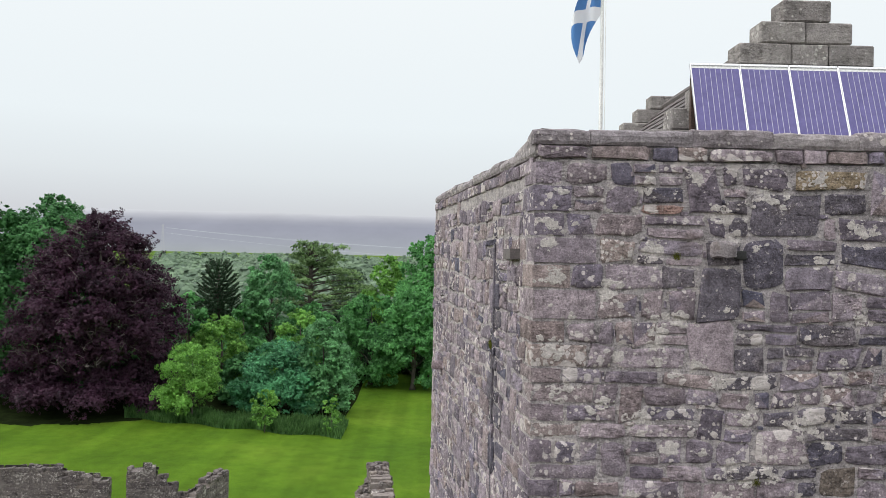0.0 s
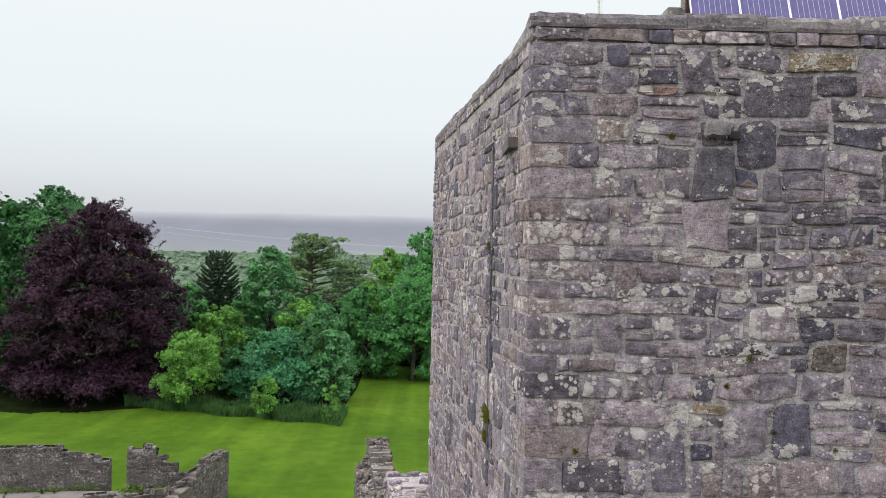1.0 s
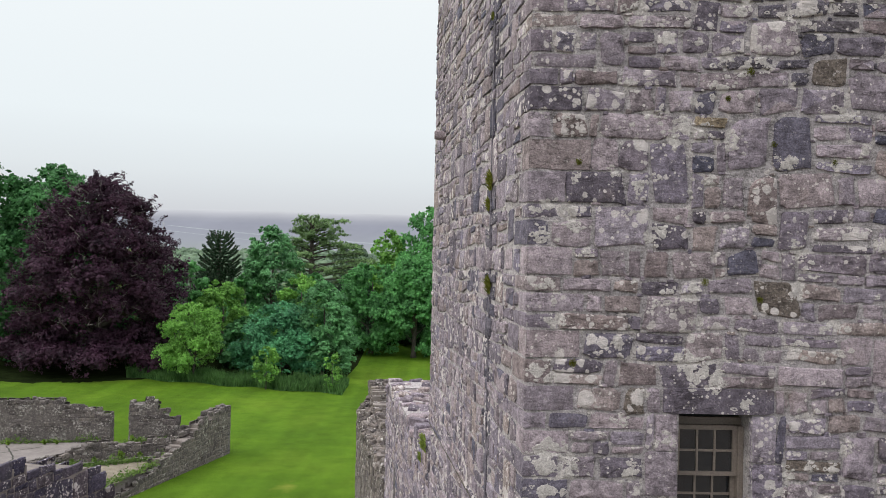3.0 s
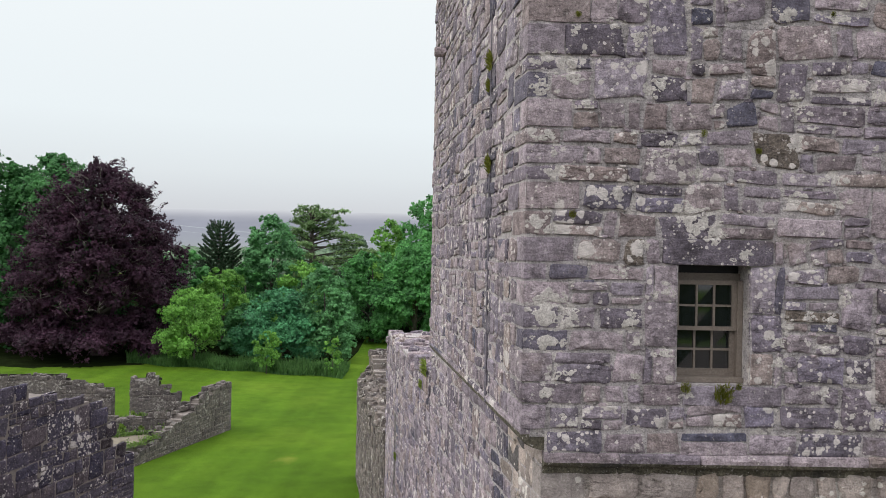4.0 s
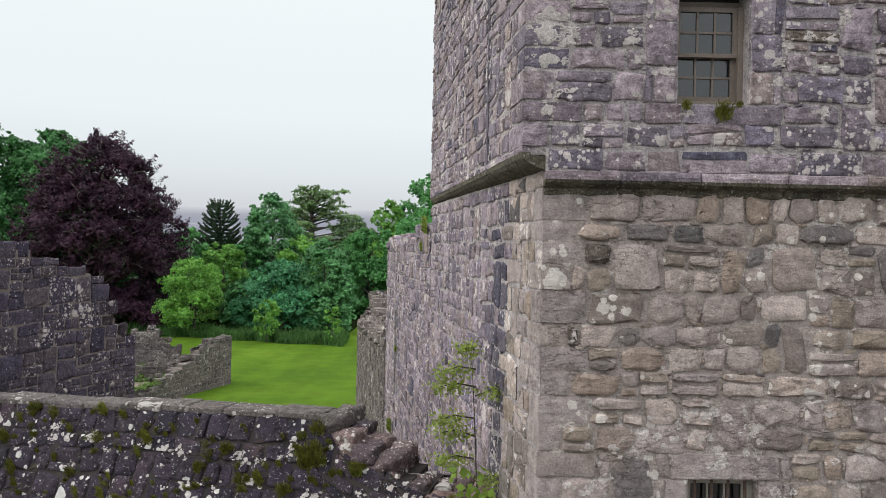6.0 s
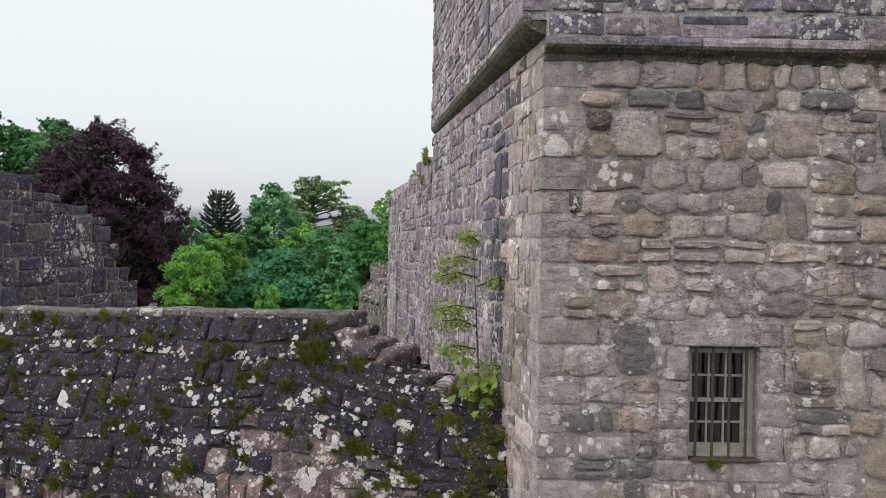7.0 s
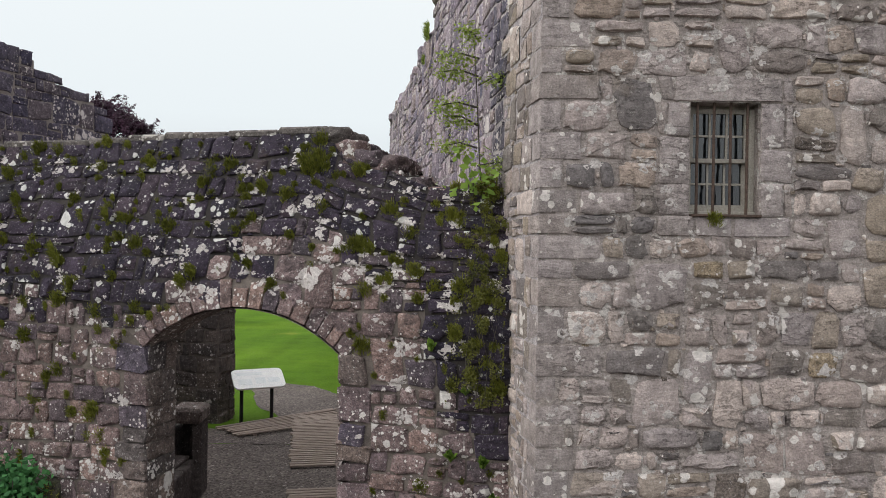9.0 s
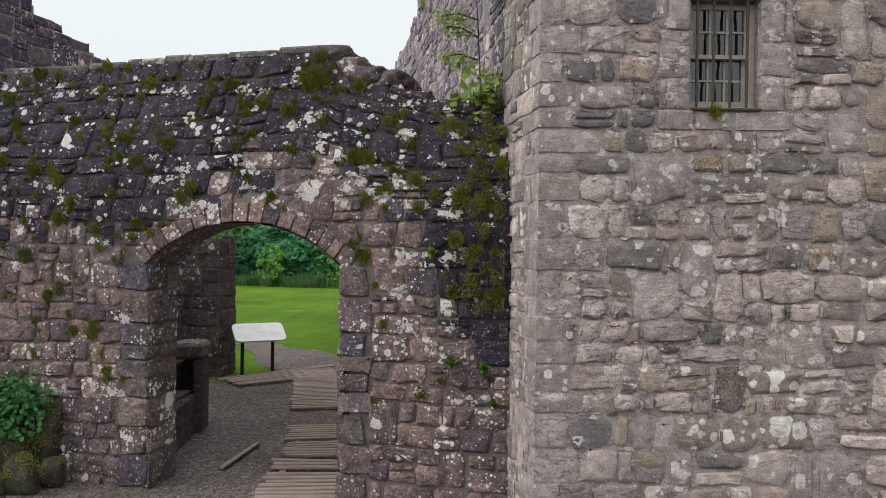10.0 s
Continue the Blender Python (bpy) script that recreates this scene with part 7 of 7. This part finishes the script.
for k, (x, y, h, r) in enumerate(((-27.5, 82, 5.5, 3.6), (-19.5, 82, 5.2, 3.6), (-4.5, 110, 8, 4.2), (3.5, 112, 11, 4.5), (-11, 108, 9, 4.4), (-36, 97, 12, 5), (-45, 90, 7, 5), (-25.5, 92, 6, 4), (-17, 92, 6, 4), (-34, 88, 6, 4.5), (0.5, 106, 6, 3.6), (-13, 98, 6.5, 3.2), (-7.5, 118, 7, 4), (-9.5, 103, 5.5, 3.4), (-4.5, 104, 5.5, 3.4), (-0.5, 101, 5.0, 3.0))):
    # some take the dark conifer leaf to paint the shaded hollow behind
    tree("understorey_bush", "dense bush in the wood, the dark-leaved ones standing for its shade", x, y, h, r, conifer_leaf if k in (2, 4, 10, 11, 13, 14, 15) else deep_leaf if k in (0, 1, 9) else green_leaf, 5200, 0.44, 130 + k, DOME, 0.0, 36, group="understorey", limbs=4)


def monkey_puzzle(x, y, height, radius):
    rnd, rng_ = random.Random(140), np.random.default_rng(140)
    t = thing("monkey_puzzle", "dark monkey puzzle tree with whorls of spiky branches", "tree", (x, y, ground_z(x, y)))
    s = Soup()
    s.tube([(0, 0, -0.1), (0, 0, height * 0.95)], [0.32, 0.06], 9)
    P_, N_ = [], []
    for k in range(21):
        h = 0.30 + 0.66 * k / 20
        r = radius * float(np.interp(h, (0.30, 0.50, 0.65, 0.80, 0.90, 0.96), (1.05, 1.0, 0.93, 0.76, 0.56, 0.38)))
        arms = 12 if k < 15 else 9
        for b in range(arms):
            a = 2 * math.pi * (b + rnd.random() * 0.5) / arms + k * 0.8
            e = Vector((math.cos(a), math.sin(a), 0))
            r_ = max(0.3, r) * rnd.uniform(0.80, 1.10)
            rise = 0.18 + 0.55 * max(0, h - 0.75) / 0.25
            pts = [Vector((0, 0, h * height)) + e * r_ * q + Vector((0, 0, (rise * q * q - 0.22 * math.sin(q * 3)) * r_)) for q in (0, 0.3, 0.6, 0.85, 1.0)]
            s.tube(pts, [0.06, 0.06, 0.07, 0.07, 0.02], 5)
            for q in np.linspace(0.22, 1.0, int(16 + 10 * r_)):
                i = min(3, int(np.searchsorted((0.3, 0.6, 0.85, 1.0), q)))
                lo, hi = (0, 0.3, 0.6, 0.85)[i], (0.3, 0.6, 0.85, 1.0)[i]
                c = pts[i].lerp(pts[i + 1], (q - lo) / (hi - lo))
                for _ in range(4):
                    o = rng_.normal(size=3) * 0.075
                    P_.append(np.array(c) + o)
                    N_.append(o + np.array([0, 0, 0.03]))
    part("trunk", s.v, s.f, bark, t)
    pos, nrm = np.array(P_), unit(np.array(N_))
    ob = new("crown", leaf_mesh("crown", pos, nrm, rng_.uniform(0.09, 0.17, len(pos)), conifer_leaf, rng_, 1.8))
    ob.parent = t


monkey_puzzle(-28.9, 105, 14.4, 3.4)


def cedar(x, y, height, radius):
    """A flat umbrella on top of wide level shelves of fine needles, drooping at the tips."""
    rnd, rng_ = random.Random(150), np.random.default_rng(150)
    t = thing("cedar", "old cedar with flat open shelves of foliage", "tree", (x, y, ground_z(x, y)))
    s = Soup()
    s.tube([(0, 0, -0.1), (0.1, 0, height * 0.5), (0.0, 0, height * 0.75), (-0.3, 0, height * 0.95)], [0.60, 0.45, 0.26, 0.08], 10)
    lob = []
    for k in range(52):
        h = 0.40 + 0.57 * (k / 51) ** 0.92 + rnd.uniform(-0.012, 0.012)
        r = radius * float(np.interp(h, (0.40, 0.55, 0.68, 0.76, 0.84, 0.93, 0.98), (0.95, 1.02, 0.86, 0.60, 0.44, 0.46, 0.30))) * rnd.uniform(0.55, 1.05)
        a = k * 2.4 + rnd.uniform(-0.5, 0.5)
        r *= 1 + 0.25 * math.cos(a)
        tip = Vector((r * math.cos(a), r * math.sin(a), h * height + rnd.uniform(-0.25, 0.25)))
        pts = limb(s, (0, 0, h * height * 0.90), tip, 0.13, 0.02, rnd, 0.05, 7)
        for q in (3, 4, 5, 6, 7) if h < 0.80 else (2, 4, 5, 6, 7):
            p = pts[q]
            w = rnd.uniform(0.6, 1.1)
            lob.append((p.x + rnd.uniform(-0.4, 0.4), p.y + rnd.uniform(-0.4, 0.4), p.z + rnd.uniform(-0.05, 0.2) - 0.10 * max(0, q - 5), w, rnd.uniform(0.10, 0.2)))
            lob.append((p.x + rnd.uniform(-0.9, 0.9), p.y + rnd.uniform(-0.9, 0.9), p.z - rnd.uniform(0.05, 0.45), w * 0.7, 0.14))
    part("trunk", s.v, s.f, bark, t)
    pos, nrm = crown_points(np.array(lob), 58000, rng_, 0.9, (0.1, 1.0))
    ob = new("crown", leaf_mesh("crown", pos, nrm, rng_.uniform(0.06, 0.15, len(pos)), cedar_leaf, rng_, 2.4))
    ob.parent = t


cedar(-18.0, 114.0, 18.0, 8.8)


def stuff_of(name, label, category, pos, nrm, size, mat, rng_, long_=1.5, fold=0.2):
    return tagged(new(name, leaf_mesh(name, pos, nrm, size, mat, rng_, long_, fold)), label, category, kind="stuff")


court_floor()


def long_grass():
    rng_ = np.random.default_rng(160)
    n = 26000
    a, b = rng_.random(n), rng_.random(n)
    x = -28.5 + 20.9 * a
    y = 73.2 - 6.4 * a + 0.4 * np.sin(a * 23) + b * (2.2 + 3.0 * a)
    h = rng_.uniform(0.5, 1.15, n) * (0.75 + 0.35 * np.sin(x * 1.7) * np.sin(y * 1.3))
    pos = np.stack([x, y, -1.05 + h * 0.5], axis=1)
    nrm = unit(rng_.normal(size=(n, 3)) * [1, 1, 0.25])
    side = unit(np.cross(nrm, [0, 0, 1.0]))
    lean = rng_.normal(size=(n, 3)) * 0.16
    v = np.empty((n, 4, 3))
    up = np.array([0, 0, 1.0])
    w = rng_.uniform(0.03, 0.07, n)[:, None]
    v[:, 0] = pos - up * h[:, None] * 0.5 - side * w
    v[:, 1] = pos - up * h[:, None] * 0.5 + side * w
    v[:, 2] = pos + lean * 0.4 + side * w * 0.8
    v[:, 3] = pos + up * h[:, None] * 0.5 + lean
    me = bpy.data.meshes.new("long_grass")
    me.from_pydata(v.reshape(-1, 3).tolist(), [], [(4 * i, 4 * i + 1, 4 * i + 2, 4 * i + 3) for i in range(n)])
    me.materials.append(grass_leaf)
    tagged(new("long_grass", me), "strip of uncut long grass at the lawn's edge", "long grass", kind="stuff")


long_grass()


def far_woods():
    """Hedges, fields and woods receding; the mist is painted into the leaf colour."""
    rng_ = np.random.default_rng(170)
    P_, N_, S_ = [], [], []
    for k in range(760):
        d = 150 + 900 * rng_.random() ** 1.4
        x = -0.36 * d + rng_.random() * 0.46 * d
        h = rng_.uniform(6, 11) * (1 + d / 2600)
        r = rng_.uniform(3.5, 7)
        m = int(460 * (0.35 + 120 / d))
        dr = unit(rng_.normal(size=(m, 3)))
        dr[:, 2] = np.abs(dr[:, 2])
        P_.append(np.array([x, d, -1.05 + h * 0.12]) + dr * [r, r, h * 0.75] * rng_.uniform(0.8, 1.05, (m, 1)))
        N_.append(unit(1.0 * dr + 0.22 * rng_.normal(size=(m, 3)) + [0, -0.25, 0.3]))
        S_.append(rng_.uniform(0.8, 1.5, m) * (0.9 + d / 500))
    stuff_of("far_woods", "misty woods and hedgerows in the distance", "distant trees", np.vstack(P_), np.vstack(N_), np.concatenate(S_), haze_leaf, rng_)


far_woods()


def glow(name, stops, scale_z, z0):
    """A far surface that glows by itself; haze is painted as tone by height."""
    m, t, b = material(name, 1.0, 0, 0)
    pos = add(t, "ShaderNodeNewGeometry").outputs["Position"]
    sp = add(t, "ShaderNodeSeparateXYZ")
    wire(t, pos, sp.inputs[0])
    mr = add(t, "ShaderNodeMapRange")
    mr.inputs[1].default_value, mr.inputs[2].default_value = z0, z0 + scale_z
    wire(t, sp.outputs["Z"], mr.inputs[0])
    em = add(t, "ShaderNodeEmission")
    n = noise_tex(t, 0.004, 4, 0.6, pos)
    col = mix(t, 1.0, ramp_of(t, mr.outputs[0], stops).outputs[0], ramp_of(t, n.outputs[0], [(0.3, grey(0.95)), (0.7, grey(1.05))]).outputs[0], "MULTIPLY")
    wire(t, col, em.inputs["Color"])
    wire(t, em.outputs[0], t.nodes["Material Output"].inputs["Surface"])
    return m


def hills():
    # emission stops paint the haze, fading to the sky's tone at the top
    m = glow("haze_glow_hillside", [(0.0, (0.40, 0.435, 0.455)), (0.22, (0.375, 0.398, 0.455)), (0.50, (0.352, 0.368, 0.440)), (0.62, (0.350, 0.366, 0.438)), (0.72, (0.395, 0.410, 0.475)), (0.84, (0.520, 0.534, 0.590)), (0.95, (0.665, 0.685, 0.725))], 235, -5)
    v, f = [], []
    n = 60
    for i in range(n + 1):
        x = -4200 + 8400 * i / n
        top = 218 + 10 * noise.noise(Vector((x / 900, 0.3, 0))) + 5 * noise.noise(Vector((x / 200, 1.3, 0)))
        for k, (y, z) in enumerate(((3600, -10), (3700, 40), (3800, 90), (3900, 130), (4000, 165), (4100, 195), (4200, top), (4500, top + 6))):
            v.append((x, y, z))
    for i in range(n):
        for k in range(7):
            f.append((i * 8 + k, (i + 1) * 8 + k, (i + 1) * 8 + k + 1, i * 8 + k + 1))
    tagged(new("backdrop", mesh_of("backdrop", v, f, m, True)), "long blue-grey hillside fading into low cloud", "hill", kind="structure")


hills()


def pylon():
    # steel and wires glow in a flat haze tone
    steel = glow("haze_glow_steel", [(0, (0.40, 0.42, 0.45)), (1, (0.42, 0.44, 0.47))], 100, 0)
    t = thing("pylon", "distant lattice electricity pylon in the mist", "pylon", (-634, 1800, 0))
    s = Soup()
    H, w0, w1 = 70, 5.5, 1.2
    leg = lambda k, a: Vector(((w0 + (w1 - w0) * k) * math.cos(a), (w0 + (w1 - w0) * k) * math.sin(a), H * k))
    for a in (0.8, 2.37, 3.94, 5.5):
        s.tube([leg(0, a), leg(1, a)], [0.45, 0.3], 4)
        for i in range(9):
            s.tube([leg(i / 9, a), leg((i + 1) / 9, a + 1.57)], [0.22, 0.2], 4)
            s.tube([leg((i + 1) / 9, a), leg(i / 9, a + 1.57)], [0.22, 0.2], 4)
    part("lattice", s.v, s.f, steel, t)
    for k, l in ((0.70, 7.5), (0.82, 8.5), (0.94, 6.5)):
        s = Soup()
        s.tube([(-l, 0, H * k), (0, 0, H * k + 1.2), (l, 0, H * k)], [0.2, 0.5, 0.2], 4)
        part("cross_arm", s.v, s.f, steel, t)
    pale = glow("haze_glow_wire", [(0, (0.50, 0.55, 0.58)), (1, (0.52, 0.57, 0.60))], 100, 0)
    w = thing("power_lines", "pale power lines slung across the valley", "power lines", (0, 0, 0))
    for k, (za, zb, sag) in enumerate(((62, 20, 9), (62, 22, 14), (50, 0, 12))):
        pts = []
        for i in range(25):
            q = i / 24
            pts.append((-634 + 8 + 720 * q, 1800 - 60 * q, za + (zb - za) * q - 4 * sag * q * (1 - q) * 0.5))
        s = Soup()
        s.tube(pts, [0.42] * 25, 4)
        part("wire", s.v, s.f, pale, w)


pylon()


# ---- moss, grasses and climbers on the walls ----
ruin_moss = stone_material("mossy_boulder", [(0.038, 0.034, 0.030), (0.06, 0.052, 0.044)], -0.3, (0.16, 0.17, 0.09), dark=0.3, green=0.9, spots=-0.5)

def tuft_mesh(seed, n, length, spread, mat, broad=0.012):
    rnd = random.Random(seed)
    s = Soup()
    for _ in range(n):
        a, b = rnd.uniform(0, 6.28), rnd.uniform(0.0, 1.0)
        d = Vector((math.cos(a) * math.sin(b), -abs(math.sin(a)) * math.sin(b) - 0.2, math.cos(b) + 0.1)).normalized()
        o = Vector((max(-0.8, min(0.8, rnd.gauss(0, 0.42))), 0, max(-0.8, min(0.8, rnd.gauss(0, 0.45))))) * spread
        l = length * rnd.uniform(0.5, 1.1)
        side = d.cross(Vector((rnd.uniform(-1, 1), rnd.uniform(-1, 1), rnd.uniform(-1, 1)))).normalized() * broad * rnd.uniform(0.6, 1.3)
        mid = o + d * l * 0.55
        tip = o + d * l + Vector((0, -0.1, -0.35)) * l * rnd.uniform(0.1, 0.6)
        s.put([o - side * 0.6, o + side * 0.6, mid + side, mid - side, tip], [(0, 1, 2, 3), (3, 2, 4)])
    return mesh_of("tuft", s.v, s.f, mat)


def tufts():
    rnd = random.Random(181)
    kinds = [tuft_mesh(190 + k, 230, 0.075, 0.085, moss_leaf, 0.004) for k in range(3)] + [tuft_mesh(195 + k, 170, 0.05, 0.075, moss_leaf, 0.0035) for k in range(2)]
    fern = [tuft_mesh(198, 30, 0.14, 0.03, fern_leaf, 0.02), tuft_mesh(199, 24, 0.10, 0.03, fern_leaf, 0.018)]

    def put(at, me, scale, turn, name="grass_tuft", label="tuft of yellow-green moss and grass in a joint", group="wall tufts"):
        ob = new(name, me)
        ob.matrix_basis = Matrix.Translation(at) @ pose(0, 0, 0, 0, 0, turn) @ Matrix.Diagonal((scale, scale, scale, 1))
        return tagged(ob, label, "wall plant", group)

    turn = -14.7
    n = 0
    while n < 300:
        u, v = rnd.uniform(cur_U(-6.0), cur_U(0.8)), rnd.uniform(1.2, 5.25)
        if rnd.random() > 0.25 + 0.75 * max(0, (v - 2.6) / 2.6) or v > cur_top(u) - 0.02 or cur_arch(u, v, 0.2):
            continue
        put(cur_P(u, v, 0.02), rnd.choice(kinds), rnd.choice((0.5, 0.6, 0.7, 0.9, 1.3)), turn + rnd.uniform(-30, 30))
        n += 1
    for x, z in ((-1.55, 4.95), (-1.42, 5.0), (-1.5, 4.86), (-1.35, 4.9)):
        put(cur_P(cur_U(x), z, 0.03), kinds[0], 1.3, turn)
    for _ in range(34):
        put(cur_P(cur_U(min(0.84, rnd.gauss(0.62, 0.14))), rnd.uniform(2.3, 4.7), 0.03), rnd.choice(kinds), rnd.uniform(0.5, 1.2), turn + rnd.uniform(-30, 30))
    for x, z in ((0.47, 2.45), (0.33, 1.75), (0.66, 1.7), (0.78, 1.35), (0.1, 2.9)):
        put(cur_P(cur_U(x), z, 0.04), rnd.choice(fern), rnd.uniform(0.9, 1.4), turn, "wall_fern", "bright green rosette fern growing from a joint", "wall ferns")
    # on the tower
    for x, z, s in ((2.66, 8.70, 1.1), (2.32, 8.76, 0.6), (2.80, 8.78, 0.4)):
        put((x, FY - 0.04, z), kinds[0], s, 0)
    put((2.68, LY - 0.03, 4.27), kinds[1], 0.9, 0)
    for x, z in ((2.83, 12.95), (2.63, 12.7), (3.05, 12.3), (1.3, 12.1), (3.6, 12.15), (2.45, 11.05), (2.95, 10.9), (1.28, 10.3), (2.1, 14.9)):
        put((x, FY - 0.02, z), rnd.choice(kinds), rnd.uniform(0.3, 0.55), 0)
    Pl, Ll = line_frame(FAR, (CX, FY))
    for du, z, s in ((1.62, 12.05, 1.3), (1.66, 13.9, 0.6), (1.6, 10.9, 1.2), (1.7, 11.8, 0.9)):
        put(Pl(Ll - du, z, 0.02), kinds[1], s, -80)
    for x, y, z, s in ((-16.4, 43.7, 0.5, 3.2), (-15.9, 43.6, 0.5, 3.6), (-15.4, 43.9, 0.5, 2.6), (-17.4, 38.9, 0.55, 3.4), (-16.6, 39.5, 0.55, 3.0), (-15.6, 40.2, 0.55, 3.6), (-14.8, 40.7, 0.55, 2.8), (-20.8, 42.9, 0.5, 3.2), (-20.2, 43.0, 0.5, 2.6), (-22.6, 42.6, 0.5, 2.4), (-18.4, 37.2, 0.5, 3.0)):
        put((x, y, z), rnd.choice(fern), s, 0, "weed", "rank green weeds at the foot of a ruined wall", "weeds")
    sprig = tuft_mesh(197, 150, 0.13, 0.12, ash_leaf, 0.011)
    for y, z, s in ((14.9, 7.82, 1.2), (15.4, 7.45, 0.7), (19.5, 5.0, 0.7), (20.5, 2.9, 1.4)):
        put((0.02 - 0.154 * (y - 14.6) - 0.05, y, z), sprig, s, -80, "wall_fern", "yellow-green plant on the ruined wall", "wall ferns")


tufts()


def leafy_climber(name, label, pos, nrm, size, mat, stems, seed, thick=0.011):
    rng_ = np.random.default_rng(seed)
    t = thing(name, label, "climbing plant", tuple(stems[0][0]))
    t.matrix_basis = Matrix.Identity(4)
    for pts in stems:
        v, f = tube_geo(pts, [thick * (1 - 0.8 * k / len(pts)) for k in range(len(pts))], 6)
        part("stem", v, f, bark, t)
    ob = new("leaves", leaf_mesh("leaves", pos, nrm, size, mat, rng_, 1.4, 0.15))
    ob.parent = t


def climbers():
    rng_, rnd = np.random.default_rng(200), random.Random(200)
    # young ash at the foot of the tower's flank, rising above the wall
    root = Vector((0.62, 9.55, 4.55))
    stem = [root, root + Vector((-0.03, 0.05, 0.5)), root + Vector((-0.06, 0.1, 1.1)), root + Vector((-0.10, 0.15, 1.75))]
    stems, P_ = [stem], []
    for h, l, a in ((0.35, 0.45, 0.3), (0.55, 0.40, 3.2), (0.8, 0.42, 2.7), (1.0, 0.46, 3.0), (1.25, 0.40, 0.2), (1.35, 0.45, 2.9), (1.55, 0.40, 3.3), (1.75, 0.28, 2.2)):
        b = root + Vector((-0.05, 0.08, h))
        e = Vector((math.cos(a) * l, -0.12 - 0.1 * abs(math.sin(a)), rnd.uniform(-0.03, 0.12)))
        stems.append([b, b + e * 0.5 + Vector((0, 0, 0.05)), b + e])
        for q in np.linspace(0.25, 1.05, 26):
            for _ in range(9):
                P_.append(np.array(b + e * float(q)) + rng_.normal(size=3) * [0.06, 0.06, 0.05])
    pos = np.array(P_)
    nrm = unit(rng_.normal(size=pos.shape) * 0.5 + [0, -0.4, 0.8])
    leafy_climber("ash_sapling", "self-sown ash sapling growing against the tower", pos, nrm, rng_.uniform(0.018, 0.04, len(pos)), ash_leaf, stems, 201)
    # broad-leaved plant on the wall head
    c = np.array([0.52, 9.42, 4.72])
    pos = c + rng_.normal(size=(60, 3)) * [0.13, 0.08, 0.15]
    leafy_climber("broad_leaved_seedling", "bright green broad-leaved seedling on the wall head", pos, unit(rng_.normal(size=(60, 3)) * 0.4 + [0, -0.6, 0.7]), rng_.uniform(0.045, 0.105, 60), fern_leaf, [[Vector(c - [0, 0, 0.3]), Vector(c)]], 202)
    # creeping growth in the corner
    P_, stems = [], []
    for k in range(9000):
        x, z = rng_.normal(0.64, 0.15), rng_.uniform(2.3, 4.7)
        x = min(0.86, x)
        q = cur_P(cur_U(x), z, 0.05 + 0.07 * rng_.random())
        if noise.noise(Vector((x * 7, z * 6, 1))) > 0.05:
            P_.append(np.array(q))
    pos = np.array(P_)
    for k in range(5):
        stems.append([cur_P(cur_U(0.55 + 0.06 * k), z, 0.04) + Vector((rnd.uniform(-0.09, 0.09), 0, 0)) for z in (2.4, 2.8, 3.2, 3.6, 4.0, 4.3)])
    leafy_climber("creeper", "straggling olive-green creeper in the corner of the walls", pos, unit(rng_.normal(size=pos.shape) * 0.5 + [-0.25, -0.8, 0.4]), rng_.uniform(0.008, 0.022, len(pos)), creeper_leaf, stems, 203, 0.004)
    # bush and mossy boulders at the foot of the curtain wall
    c = np.array([-4.95, 10.10, 1.10])
    n = 1500
    pos = c + unit(rng_.normal(size=(n, 3))) * [0.36, 0.28, 0.26] * rng_.uniform(0.35, 1.2, (n, 1)) + np.sin(rng_.integers(0, 14, (n, 1)) * [2.1, 3.3, 4.7]) * [0.17, 0.11, 0.17]
    leafy_climber("bramble_bush", "dark green bramble bush at the wall's foot", pos, unit(pos - c + 0.5 * rng_.normal(size=(n, 3)) + [0, -0.2, 0.4]), rng_.uniform(0.035, 0.075, n), deep_leaf, [[Vector((-5.0, 10.2, 0.3)), Vector(c)], [Vector((-4.85, 10.2, 0.3)), Vector(c + [0.2, -0.1, 0.1])]], 204)
    rocks = ((-4.58, 10.40, 0.52, 0.46, 1.00), (-4.86, 10.20, 0.50, 0.50, 0.82), (-5.22, 10.15, 0.55, 0.52, 0.78), (-5.65, 10.2, 0.6, 0.55, 0.66), (-4.64, 9.98, 0.44, 0.40, 0.50), (-4.99, 9.84, 0.46, 0.42, 0.42), (-5.40, 9.8, 0.5, 0.45, 0.40), (-4.36, 10.16, 0.30, 0.32, 0.40))
    for x, y, w, d, h in rocks:
        b = new("boulder", mesh_of("boulder", *boulder_geo(w, d, h, rnd), ruin_moss, "creased"))
        b.location = (x, y, 0.04)
        tagged(b, "mossy tumbled boulder at the foot of the wall", "boulder", "boulders")
    P_ = []
    for x, y, w, d, h in rocks:
        # moss over the heads and in the folds of the rocks
        way = unit(rng_.normal(size=(1500, 3)))
        way[:, 2] = np.abs(way[:, 2])
        thick = np.array([noise.noise(Vector(q) * 2.2 + Vector((x * 7, y * 5, 0))) for q in way]) + 0.35 * way[:, 2]
        way = way[thick > 0.05]
        P_.append(np.array([x, y, 0.04 + h * 0.48]) + way * [w * 0.5, d * 0.5, h * 0.53] * rng_.uniform(0.88, 1.06, (len(way), 1)))
    pos = np.vstack(P_)
    tagged(new("moss_cushion", leaf_mesh("moss_cushion", pos, unit(rng_.normal(size=pos.shape) * 0.5 + [0, -0.5, 0.7]), rng_.uniform(0.008, 0.018, len(pos)), moss_leaf, rng_)), "olive moss cushions on the tumbled boulders", "moss", kind="stuff")


climbers()
